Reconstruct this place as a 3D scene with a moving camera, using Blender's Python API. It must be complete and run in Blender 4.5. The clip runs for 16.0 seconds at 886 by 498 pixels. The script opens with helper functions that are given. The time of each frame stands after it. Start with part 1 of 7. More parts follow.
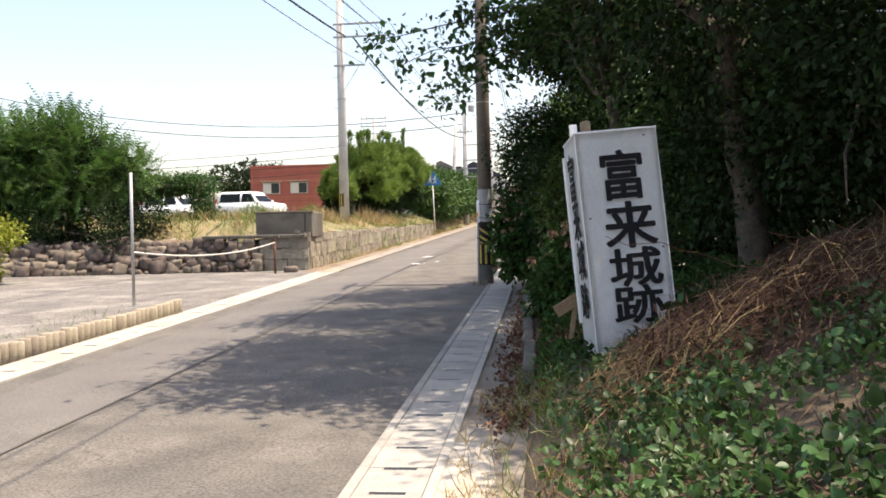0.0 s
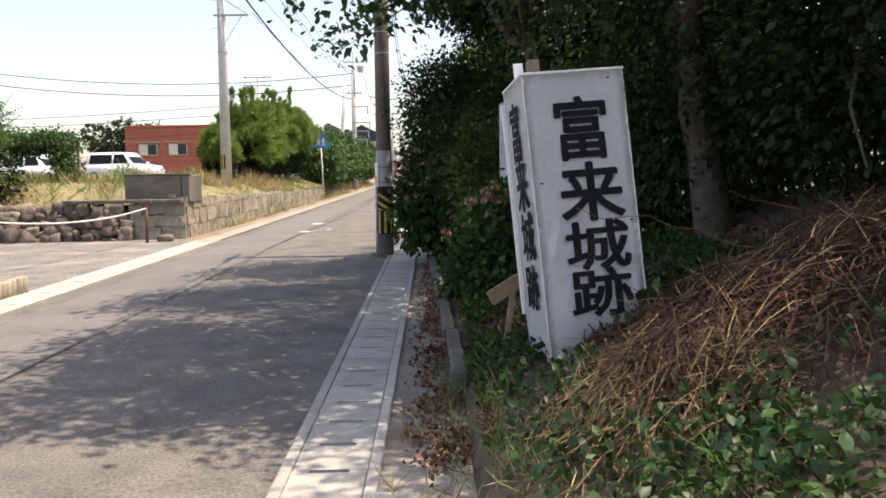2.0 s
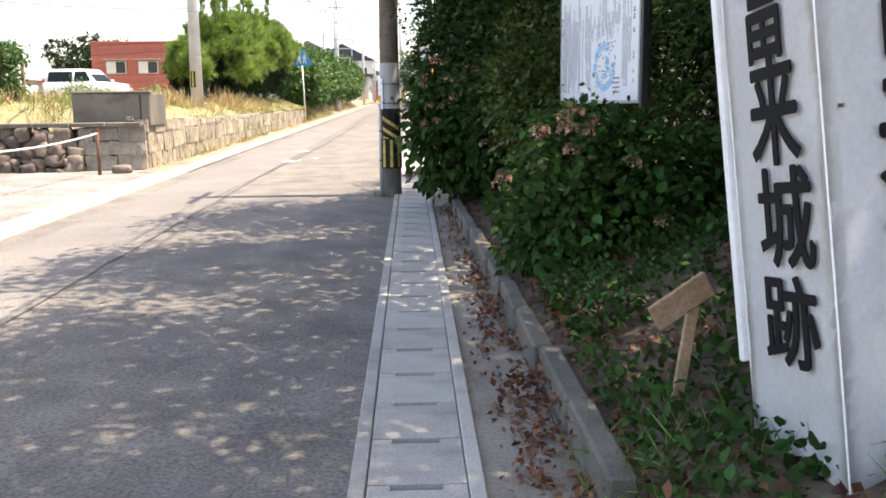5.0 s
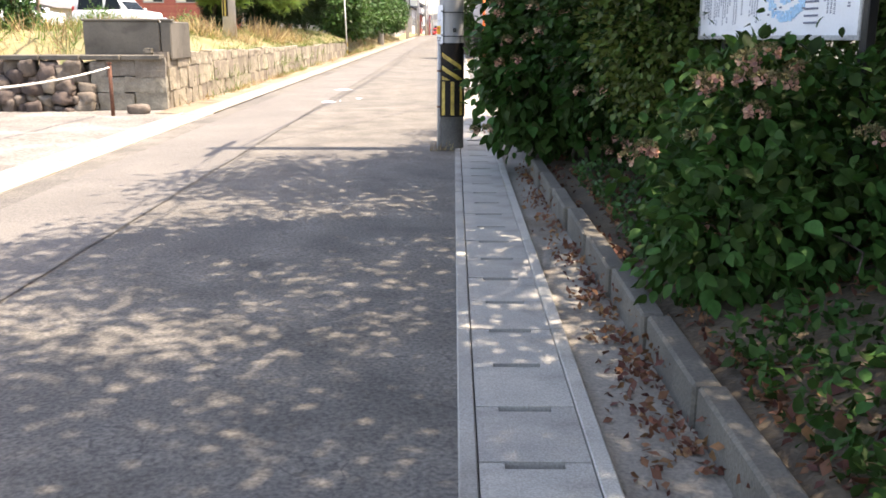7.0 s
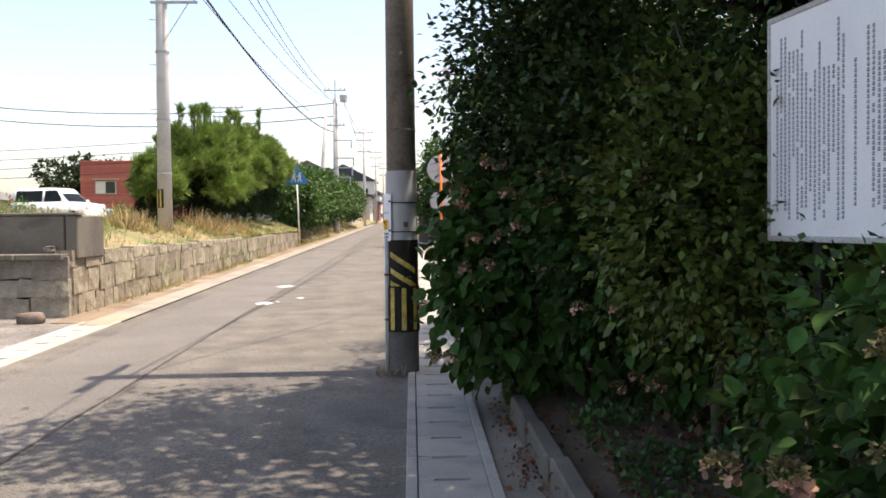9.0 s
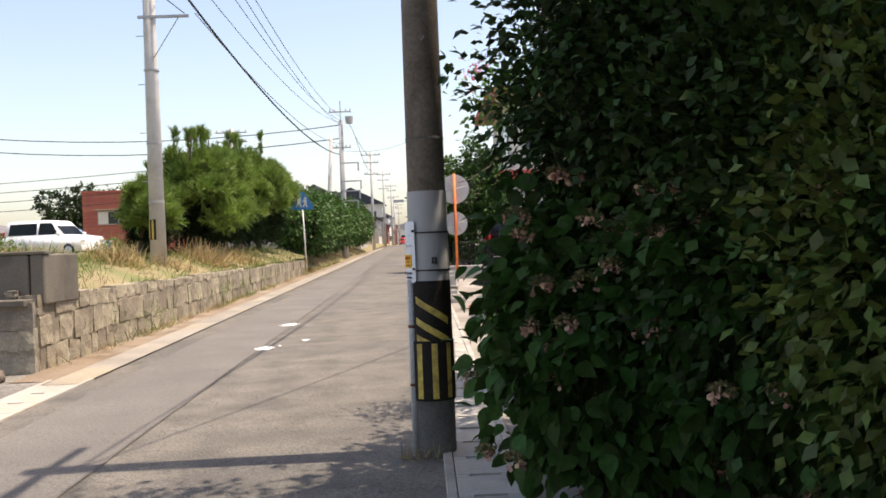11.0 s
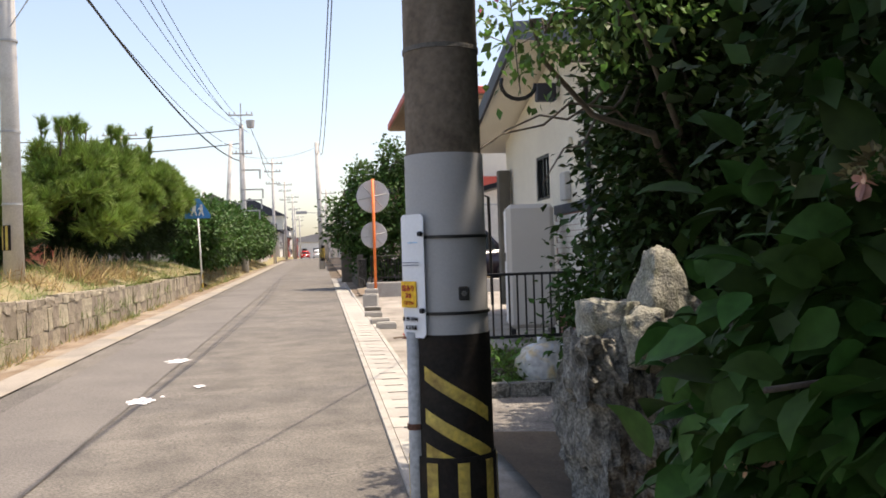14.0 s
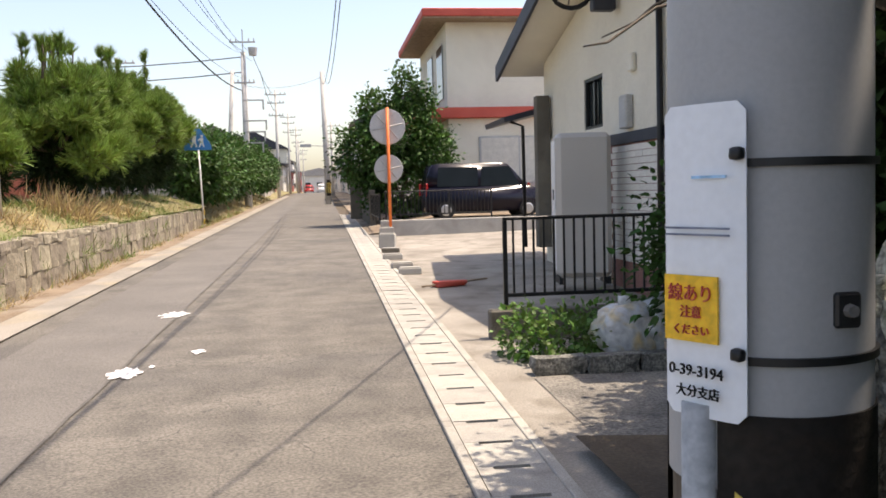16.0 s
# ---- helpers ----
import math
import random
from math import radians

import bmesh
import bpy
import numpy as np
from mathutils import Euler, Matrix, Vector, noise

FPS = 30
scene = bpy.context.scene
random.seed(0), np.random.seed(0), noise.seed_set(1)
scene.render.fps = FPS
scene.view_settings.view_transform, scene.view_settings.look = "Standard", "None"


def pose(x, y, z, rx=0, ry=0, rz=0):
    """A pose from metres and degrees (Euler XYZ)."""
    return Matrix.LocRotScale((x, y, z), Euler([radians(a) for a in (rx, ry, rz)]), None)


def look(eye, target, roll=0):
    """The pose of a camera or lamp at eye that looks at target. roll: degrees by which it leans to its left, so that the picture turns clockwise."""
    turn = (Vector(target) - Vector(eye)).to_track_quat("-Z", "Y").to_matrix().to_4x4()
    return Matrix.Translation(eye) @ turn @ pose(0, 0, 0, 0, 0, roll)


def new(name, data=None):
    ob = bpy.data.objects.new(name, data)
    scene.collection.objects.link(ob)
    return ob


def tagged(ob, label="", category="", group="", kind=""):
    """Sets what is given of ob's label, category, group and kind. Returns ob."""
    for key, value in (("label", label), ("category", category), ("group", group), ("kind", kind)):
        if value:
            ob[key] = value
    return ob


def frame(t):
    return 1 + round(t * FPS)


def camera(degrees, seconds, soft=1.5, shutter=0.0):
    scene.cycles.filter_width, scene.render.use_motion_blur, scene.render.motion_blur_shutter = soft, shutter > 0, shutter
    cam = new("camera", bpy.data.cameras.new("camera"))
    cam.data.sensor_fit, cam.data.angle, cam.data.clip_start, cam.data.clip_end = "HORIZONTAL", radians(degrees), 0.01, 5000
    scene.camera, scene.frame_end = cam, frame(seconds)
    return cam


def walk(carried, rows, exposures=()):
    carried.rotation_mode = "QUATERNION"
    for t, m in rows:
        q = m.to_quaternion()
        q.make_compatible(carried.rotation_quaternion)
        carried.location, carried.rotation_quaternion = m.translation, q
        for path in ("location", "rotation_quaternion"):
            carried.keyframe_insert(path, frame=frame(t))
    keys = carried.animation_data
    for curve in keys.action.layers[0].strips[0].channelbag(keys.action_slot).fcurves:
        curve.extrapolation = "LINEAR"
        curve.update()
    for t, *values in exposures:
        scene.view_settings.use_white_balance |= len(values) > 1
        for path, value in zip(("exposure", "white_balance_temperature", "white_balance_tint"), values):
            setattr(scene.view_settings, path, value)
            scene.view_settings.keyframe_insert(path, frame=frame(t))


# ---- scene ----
cam = camera(52.0, 16.0, soft=1.7)
PATH = [
    (0, (1.287, 0.489, 1.437), (1.062, 2.475, 1.37), -1.3),
    (0.5, (1.144, 0.943, 1.404), (1.048, 2.939, 1.326), -0.9),
    (1, (1.113, 1.447, 1.417), (1.108, 3.444, 1.302), -3.0),
    (1.5, (1.028, 1.818, 1.452), (0.951, 3.815, 1.37), -2.6),
    (2, (0.925, 2.301, 1.434), (0.947, 4.296, 1.285), -0.9),
    (2.5, (0.89, 2.805, 1.433), (0.884, 4.801, 1.302), -2.4),
    (3, (0.824, 3.31, 1.455), (0.768, 5.305, 1.321), -2.0),
    (3.5, (0.73, 3.944, 1.415), (0.72, 5.929, 1.173), -1.6),
    (4, (0.707, 4.429, 1.411), (0.669, 6.413, 1.159), -2.6),
    (4.5, (0.524, 5.08, 1.427), (0.599, 7.06, 1.15), -0.7),
    (7, (0.026, 8.18, 1.419), (0.005, 10.127, 0.965), 0.1),
    (7.5, (0.014, 8.958, 1.476), (0.242, 10.92, 1.162), -0.6),
    (8, (0.044, 9.433, 1.603), (0.098, 11.432, 1.552), -1.1),
    (8.5, (0.041, 10.162, 1.55), (0.14, 12.159, 1.607), 0.4),
    (9, (0.102, 10.804, 1.513), (0.17, 12.802, 1.456), -0.6),
    (11.3, (-0.07, 13.248, 1.634), (-0.02, 15.247, 1.625), -2.2),
    (11.5, (-0.069, 13.485, 1.603), (-0.03, 15.484, 1.539), -1.8),
    (12, (-0.138, 14.153, 1.605), (-0.202, 16.146, 1.447), -2.1),
    (12.5, (-0.244, 14.772, 1.611), (-0.232, 16.77, 1.506), -0.2),
    (13, (-0.301, 15.277, 1.626), (-0.245, 17.275, 1.678), -1.5),
    (13.5, (-0.415, 16.071, 1.606), (-0.323, 18.068, 1.633), -0.6),
    (14, (-0.493, 16.463, 1.654), (-0.224, 18.445, 1.666), -1.8),
    (14.5, (-0.535, 17.034, 1.662), (-0.331, 19.022, 1.582), -0.4),
    (15, (-0.575, 17.67, 1.637), (-0.291, 19.646, 1.517), -0.4),
    (15.5, (-0.643, 18.167, 1.633), (-0.314, 20.135, 1.495), -2.1),
    (16, (-0.705, 18.626, 1.694), (-0.447, 20.605, 1.563), -1.5),
]
EXPOSURE = ((0.0, 0.6), (3.0, 0.54), (3.8, 0.88), (4.5, 1.38), (6.8, 1.35), (7.5, 1.5), (8.0, 1.1), (8.5, 0.82), (9.0, 0.62), (11.3, 0.38), (16.0, 0.4))
walk(cam, [(t, look(e, g, r)) for t, e, g, r in PATH], exposures=[(t, stops, 7520, 17) for t, stops in EXPOSURE])

# ---- light ----
SUN_EL, SUN_AZ = 70.0, 2.0        # degrees above the horizon; degrees from +x towards +y
world = bpy.data.worlds.new("world")
scene.world = world
world.use_nodes = True
wn = world.node_tree.nodes
sky = wn.new("ShaderNodeTexSky")
sky.sky_type = "NISHITA"
sky.sun_disc = False
sky.sun_elevation = radians(SUN_EL)
sky.sun_rotation = radians(90 - SUN_AZ)
sky.dust_density = 2.0
sky.air_density = 1.0
sky.ozone_density = 1.5
wn["Background"].inputs["Strength"].default_value = 0.215
world.node_tree.links.new(sky.outputs[0], wn["Background"].inputs["Color"])
sun = new("sun", bpy.data.lights.new("sun", "SUN"))
sun.data.energy, sun.data.angle, sun.data.color = 5.0, radians(0.53), (1.0, 0.95, 0.86)
sun.matrix_world = look((30 * math.cos(radians(SUN_AZ)), 30 * math.sin(radians(SUN_AZ)), 30 * math.tan(radians(SUN_EL))), (0, 0, 0))


# ---- materials ----
def mat(name, c1, c2, scale=6.0, rough=0.85, bump=0.2, fine=90.0, metal=0.0, rand=0.0, island=0.0, stain=None, stain_scale=0.7, stain_amt=0.4, coord="Object", spec=0.5, translucent=0.0, grain=0.22, cracks=0.0):
    """Procedural surface: two colours mixed by broad noise, fine grain, stains, bump, and variation from piece to piece."""
    m = bpy.data.materials.new(name)
    m.use_nodes = True
    nt = m.node_tree
    n, li = nt.nodes, nt.links
    b = n["Principled BSDF"]
    b.inputs["Roughness"].default_value, b.inputs["Metallic"].default_value = rough, metal
    b.inputs["Specular IOR Level"].default_value = spec
    tc = n.new("ShaderNodeTexCoord")
    big, small = n.new("ShaderNodeTexNoise"), n.new("ShaderNodeTexNoise")
    big.inputs["Scale"].default_value, big.inputs["Detail"].default_value = scale, 5
    small.inputs["Scale"].default_value, small.inputs["Detail"].default_value = fine, 3
    for q in (big, small):
        li.new(tc.outputs[coord], q.inputs["Vector"])
    ramp = n.new("ShaderNodeMapRange")
    ramp.inputs[1].default_value, ramp.inputs[2].default_value = 0.32, 0.68
    li.new(big.outputs["Fac"], ramp.inputs[0])
    mix = n.new("ShaderNodeMix")
    mix.data_type = "RGBA"
    mix.inputs[6].default_value, mix.inputs[7].default_value = (*c1, 1), (*c2, 1)
    li.new(ramp.outputs[0], mix.inputs[0])
    col = mix.outputs[2]
    if stain:
        st = n.new("ShaderNodeTexNoise")
        st.inputs["Scale"].default_value, st.inputs["Detail"].default_value, st.inputs["Distortion"].default_value = stain_scale, 6, 0.6
        li.new(tc.outputs[coord], st.inputs["Vector"])
        sr = n.new("ShaderNodeMapRange")
        sr.inputs[1].default_value, sr.inputs[2].default_value, sr.inputs[4].default_value = 0.5, 0.68, stain_amt
        li.new(st.outputs["Fac"], sr.inputs[0])
        m3 = n.new("ShaderNodeMix")
        m3.data_type = "RGBA"
        m3.inputs[7].default_value = (*stain, 1)
        li.new(sr.outputs[0], m3.inputs[0])
        li.new(col, m3.inputs[6])
        col = m3.outputs[2]
    if cracks:
        vo = n.new("ShaderNodeTexVoronoi")
        vo.feature = "DISTANCE_TO_EDGE"
        vo.inputs["Scale"].default_value = cracks
        wob = n.new("ShaderNodeTexNoise")
        wob.inputs["Scale"].default_value, wob.inputs["Detail"].default_value = 2.5, 4
        li.new(tc.outputs[coord], wob.inputs["Vector"])
        off = n.new("ShaderNodeVectorMath")
        off.operation = "MULTIPLY_ADD"
        off.inputs[1].default_value = (0.5, 0.5, 0.5)
        li.new(wob.outputs["Color"], off.inputs[0])
        li.new(tc.outputs[coord], off.inputs[2])
        li.new(off.outputs[0], vo.inputs["Vector"])
        cr = n.new("ShaderNodeMapRange")
        cr.inputs[1].default_value, cr.inputs[2].default_value = 0.003, 0.016
        cr.inputs[3].default_value, cr.inputs[4].default_value = 0.5, 0.0
        li.new(vo.outputs["Distance"], cr.inputs[0])
        lim = n.new("ShaderNodeMapRange")
        lim.inputs[1].default_value, lim.inputs[2].default_value = 0.48, 0.6
        li.new(big.outputs["Fac"], lim.inputs[0])
        both = n.new("ShaderNodeMath")
        both.operation = "MULTIPLY"
        li.new(cr.outputs[0], both.inputs[0])
        li.new(lim.outputs[0], both.inputs[1])
        m4 = n.new("ShaderNodeMix")
        m4.data_type = "RGBA"
        m4.inputs[7].default_value = (0.03, 0.029, 0.027, 1)
        li.new(both.outputs[0], m4.inputs[0])
        li.new(col, m4.inputs[6])
        col = m4.outputs[2]
    hsv = n.new("ShaderNodeHueSaturation")
    li.new(col, hsv.inputs["Color"])
    val = n.new("ShaderNodeMapRange")
    val.inputs[1].default_value, val.inputs[2].default_value = 0.3, 0.7
    val.inputs[3].default_value, val.inputs[4].default_value = 1 - grain, 1 + grain
    li.new(small.outputs["Fac"], val.inputs[0])
    v = val.outputs[0]
    for amount, kind, out in ((rand, "ShaderNodeObjectInfo", "Random"), (island, "ShaderNodeNewGeometry", "Random Per Island")):
        if amount:
            src = n.new(kind)
            mr = n.new("ShaderNodeMapRange")
            mr.inputs[3].default_value, mr.inputs[4].default_value = 1 - amount, 1 + amount
            li.new(src.outputs[out], mr.inputs[0])
            mu = n.new("ShaderNodeMath")
            mu.operation = "MULTIPLY"
            li.new(v, mu.inputs[0])
            li.new(mr.outputs[0], mu.inputs[1])
            v = mu.outputs[0]
            hr = n.new("ShaderNodeMapRange")
            hr.inputs[3].default_value, hr.inputs[4].default_value = 0.5 - amount * 0.05, 0.5 + amount * 0.05
            li.new(src.outputs[out], hr.inputs[0])
            li.new(hr.outputs[0], hsv.inputs["Hue"])
    li.new(v, hsv.inputs["Value"])
    li.new(hsv.outputs[0], b.inputs["Base Color"])
    if bump:
        add = n.new("ShaderNodeMath")
        add.operation = "MULTIPLY_ADD"
        li.new(small.outputs["Fac"], add.inputs[0])
        add.inputs[1].default_value = 0.5
        li.new(big.outputs["Fac"], add.inputs[2])
        bp = n.new("ShaderNodeBump")
        bp.inputs["Strength"].default_value, bp.inputs["Distance"].default_value = min(1.0, bump), 0.02
        li.new(add.outputs[0], bp.inputs["Height"])
        li.new(bp.outputs[0], b.inputs["Normal"])
    if translucent:
        tr = n.new("ShaderNodeBsdfTranslucent")
        li.new(hsv.outputs[0], tr.inputs["Color"])
        ms = n.new("ShaderNodeMixShader")
        ms.inputs[0].default_value = translucent
        li.new(b.outputs[0], ms.inputs[1])
        li.new(tr.outputs[0], ms.inputs[2])
        li.new(ms.outputs[0], n["Material Output"].inputs["Surface"])
    return m


ASPHALT = mat("asphalt", (0.1, 0.091, 0.077), (0.17, 0.155, 0.131), 2.0, 0.9, 0.7, 48, stain=(0.083, 0.078, 0.073), stain_scale=0.35, stain_amt=0.6, grain=0.42, cracks=1.6)
ASPHALT_PATCH = mat("asphalt_patch", (0.13, 0.12, 0.108), (0.165, 0.153, 0.135), 0.9, 0.92, 0.5, 52, stain=(0.105, 0.097, 0.087), stain_scale=0.5, grain=0.32)
TAR = mat("tar_seam", (0.085, 0.079, 0.07), (0.135, 0.125, 0.11), 3, 0.85, 0.3, 60)
LOT = mat("gravel_lot", (0.13, 0.12, 0.107), (0.205, 0.19, 0.167), 1.7, 0.95, 0.9, 22, stain=(0.29, 0.27, 0.235), stain_scale=0.8, stain_amt=0.8, grain=0.45)
CONCRETE = mat("concrete", (0.36, 0.345, 0.315), (0.45, 0.43, 0.39), 1.4, 0.88, 0.25, 90, rand=0.1, stain=(0.24, 0.22, 0.19), stain_scale=1.3, stain_amt=0.5)
CONCRETE_LID = mat("concrete_lid", (0.34, 0.322, 0.285), (0.42, 0.398, 0.345), 3, 0.88, 0.3, 110, rand=0.09, stain=(0.22, 0.2, 0.17), stain_scale=2.2, stain_amt=0.6)
CONCRETE_PALE = mat("concrete_pale", (0.37, 0.35, 0.31), (0.46, 0.44, 0.39), 1.5, 0.88, 0.25, 90, rand=0.08, stain=(0.4, 0.34, 0.25), stain_scale=1.0, stain_amt=0.7)
CONCRETE_OLD = mat("weathered_concrete", (0.105, 0.094, 0.075), (0.18, 0.162, 0.13), 1.2, 0.92, 0.5, 70, stain=(0.09, 0.08, 0.065), stain_scale=2.2, stain_amt=0.8)
DIRT = mat("dirt", (0.16, 0.115, 0.075), (0.26, 0.2, 0.14), 1.3, 0.96, 0.8, 55, stain=(0.33, 0.29, 0.23), stain_scale=1.1, stain_amt=0.7)
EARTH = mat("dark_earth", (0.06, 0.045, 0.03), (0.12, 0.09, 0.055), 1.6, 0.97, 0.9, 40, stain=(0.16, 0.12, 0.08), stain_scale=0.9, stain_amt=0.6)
VERGE = mat("dry_grass_earth", (0.2, 0.165, 0.08), (0.28, 0.23, 0.12), 1.0, 0.97, 0.8, 35, stain=(0.13, 0.16, 0.05), stain_scale=0.6, stain_amt=0.85)
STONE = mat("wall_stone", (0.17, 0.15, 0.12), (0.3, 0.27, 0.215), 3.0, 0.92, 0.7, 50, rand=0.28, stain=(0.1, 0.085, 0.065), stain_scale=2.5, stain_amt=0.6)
# Warmer, paler copy of the wall stone with sunlight put into its tan.
STONE_SUN = mat("sunlit_tan_wall_stone", (0.235, 0.2, 0.145), (0.37, 0.32, 0.235), 4.0, 0.92, 0.9, 40, rand=0.26, stain=(0.1, 0.088, 0.062), stain_scale=2.2, stain_amt=0.85, grain=0.35)
RUBBLE = mat("rubble_stone", (0.1, 0.078, 0.062), (0.2, 0.16, 0.13), 4.0, 0.93, 0.7, 60, rand=0.4, stain=(0.12, 0.09, 0.075), stain_scale=3.5)
ROCK = mat("grey_rock", (0.1, 0.097, 0.088), (0.27, 0.262, 0.225), 16.0, 0.95, 1.0, 60, stain=(0.03, 0.03, 0.024), stain_scale=9, stain_amt=0.9, grain=0.5)
ROCK_PALE = mat("lichen_rock", (0.2, 0.195, 0.165), (0.38, 0.37, 0.3), 12.0, 0.95, 0.9, 70, stain=(0.12, 0.125, 0.07), stain_scale=7, stain_amt=0.8, grain=0.45)
POLE = mat("pole_concrete", (0.5, 0.48, 0.45), (0.6, 0.585, 0.55), 0.9, 0.85, 0.2, 70, stain=(0.26, 0.23, 0.19), stain_scale=1.5, stain_amt=0.5)
POLE_BROWN = mat("brown_stained_pole", (0.115, 0.095, 0.075), (0.225, 0.19, 0.155), 2.2, 0.9, 0.4, 40, stain=(0.09, 0.07, 0.052), stain_scale=3.0, stain_amt=0.7)
POLE_WRAP = mat("pole_wrap_grey", (0.36, 0.36, 0.36), (0.4, 0.4, 0.395), 1.5, 0.55, 0.03, 100, stain=(0.385, 0.375, 0.36), stain_scale=3.0, stain_amt=0.5, grain=0.04)
POLE_BASE = mat("pole_foot", (0.1, 0.095, 0.085), (0.16, 0.15, 0.135), 3, 0.92, 0.5, 60)
BLACK_WRAP = mat("black_rubber", (0.012, 0.01, 0.009), (0.026, 0.022, 0.018), 6, 0.7, 0.25, 60, spec=0.2, stain=(0.09, 0.045, 0.018), stain_scale=7, stain_amt=0.18)
YELLOW = mat("faded_yellow", (0.55, 0.38, 0.06), (0.66, 0.5, 0.12), 9, 0.65, 0.25, 50, stain=(0.22, 0.13, 0.04), stain_scale=6, stain_amt=0.8)
WHITE_PAINT = mat("white_paint", (0.83, 0.83, 0.81), (0.88, 0.88, 0.86), 2.2, 0.5, 0.1, 40, stain=(0.66, 0.65, 0.62), stain_scale=2.6, stain_amt=0.45, grain=0.05)
ROAD_PAINT = mat("road_paint", (0.75, 0.74, 0.72), (0.85, 0.84, 0.82), 9, 0.8, 0.3, 60, stain=(0.35, 0.33, 0.3), stain_scale=14, stain_amt=0.8)
BOARD = mat("board_white", (0.82, 0.84, 0.87), (0.86, 0.88, 0.9), 1.5, 0.4, 0.0, 60, stain=(0.7, 0.72, 0.75), stain_scale=2, grain=0.03)
INK = mat("black_ink", (0.006, 0.006, 0.007), (0.014, 0.013, 0.013), 30, 0.75, 0.05, 80, grain=0.1, spec=0.2)
INK_GREY = mat("printed_grey", (0.12, 0.14, 0.21), (0.25, 0.27, 0.34), 30, 0.6, 0.0, 80)
PRINT_BLUE = mat("printed_blue", (0.3, 0.55, 0.78), (0.42, 0.66, 0.85), 18, 0.5, 0.0, 80)
ORANGE = mat("orange_paint", (0.8, 0.16, 0.03), (0.85, 0.22, 0.05), 4, 0.5, 0.05, 60)
ORANGE_PRINT = mat("orange_print", (0.9, 0.5, 0.02), (0.95, 0.56, 0.04), 4, 0.5, 0.0, 60)
RED_PAINT = mat("red_paint", (0.5, 0.07, 0.045), (0.58, 0.1, 0.065), 1.5, 0.6, 0.05, 60, stain=(0.4, 0.07, 0.05))
WOOD = mat("weathered_wood", (0.2, 0.14, 0.09), (0.33, 0.25, 0.17), 8, 0.85, 0.4, 50, rand=0.15)
LOG = mat("log_edging", (0.3, 0.25, 0.18), (0.42, 0.37, 0.28), 5, 0.85, 0.4, 60, rand=0.16, stain=(0.2, 0.16, 0.11), stain_scale=5)
# Near-black colour that paints the shade under the drain lids.
DRAIN_SHADE = mat("drain_inside_shade", (0.008, 0.008, 0.007), (0.016, 0.015, 0.013), 3, 0.95, 0.2, 60)
BARK = mat("bark", (0.05, 0.038, 0.028), (0.12, 0.095, 0.07), 7, 0.95, 1.0, 40)
BARK_PALE = mat("pale_bark", (0.1, 0.08, 0.062), (0.18, 0.145, 0.11), 6, 0.85, 0.4, 40)
GALV = mat("galvanised_steel", (0.36, 0.36, 0.35), (0.46, 0.46, 0.45), 3, 0.5, 0.05, 60, metal=0.5)
RUST = mat("rusty_iron", (0.1, 0.045, 0.03), (0.18, 0.08, 0.05), 12, 0.9, 0.4, 60)
BLACK_METAL = mat("black_metal", (0.01, 0.01, 0.01), (0.02, 0.02, 0.02), 4, 0.45, 0.05, 60, metal=0.2)
CABLE = mat("black_cable", (0.015, 0.015, 0.016), (0.03, 0.03, 0.03), 3, 0.6, 0.0, 60)
ROPE = mat("white_rope", (0.6, 0.58, 0.52), (0.72, 0.7, 0.64), 20, 0.9, 0.2, 80)
STUCCO = mat("cream_stucco", (0.7, 0.66, 0.55), (0.76, 0.72, 0.61), 1.1, 0.9, 0.25, 120, stain=(0.6, 0.55, 0.45), stain_scale=0.6, stain_amt=0.4)
SIDING = mat("white_siding", (0.68, 0.66, 0.6), (0.75, 0.73, 0.67), 2, 0.85, 0.2, 80, rand=0.05)
ROOF_DARK = mat("dark_roof", (0.02, 0.023, 0.034), (0.035, 0.039, 0.052), 3, 0.6, 0.2, 60)
ROOF_TILE = mat("grey_roof_tile", (0.13, 0.12, 0.115), (0.2, 0.185, 0.17), 4, 0.7, 0.3, 40)
BRICK_RED = mat("red_brick", (0.34, 0.1, 0.07), (0.42, 0.135, 0.095), 1.0, 0.88, 0.3, 60, rand=0.12)
MORTAR = mat("mortar", (0.25, 0.12, 0.1), (0.3, 0.15, 0.12), 4, 0.9, 0.2, 60)
WALL_FAR = mat("far_wall", (0.45, 0.43, 0.4), (0.55, 0.52, 0.47), 0.5, 0.9, 0.1, 20, rand=0.25)
CAR_WHITE = mat("white_car_paint", (0.78, 0.79, 0.8), (0.8, 0.81, 0.82), 1, 0.18, 0.0, 30)
CAR_BLACK = mat("dark_car_paint", (0.008, 0.008, 0.016), (0.01, 0.01, 0.02), 1, 0.22, 0.0, 30, spec=0.25, grain=0.03)
CAR_RED = mat("red_car_paint", (0.45, 0.03, 0.03), (0.47, 0.04, 0.03), 1, 0.2, 0.0, 30)
CAR_BLUE = mat("blue_car_paint", (0.1, 0.2, 0.45), (0.11, 0.22, 0.48), 1, 0.2, 0.0, 30)
GLASS_DARK = mat("tinted_glass", (0.016, 0.022, 0.022), (0.024, 0.03, 0.03), 1, 0.06, 0.0, 30, spec=0.35, grain=0.03)
TYRE = mat("tyre", (0.015, 0.015, 0.015), (0.025, 0.025, 0.025), 9, 0.9, 0.1, 60)
RIM = mat("alloy_rim", (0.5, 0.5, 0.5), (0.55, 0.55, 0.55), 3, 0.35, 0.0, 40, metal=0.8)
LAMP_RED = mat("tail_lamp", (0.4, 0.02, 0.02), (0.45, 0.03, 0.03), 3, 0.2, 0.0, 40)
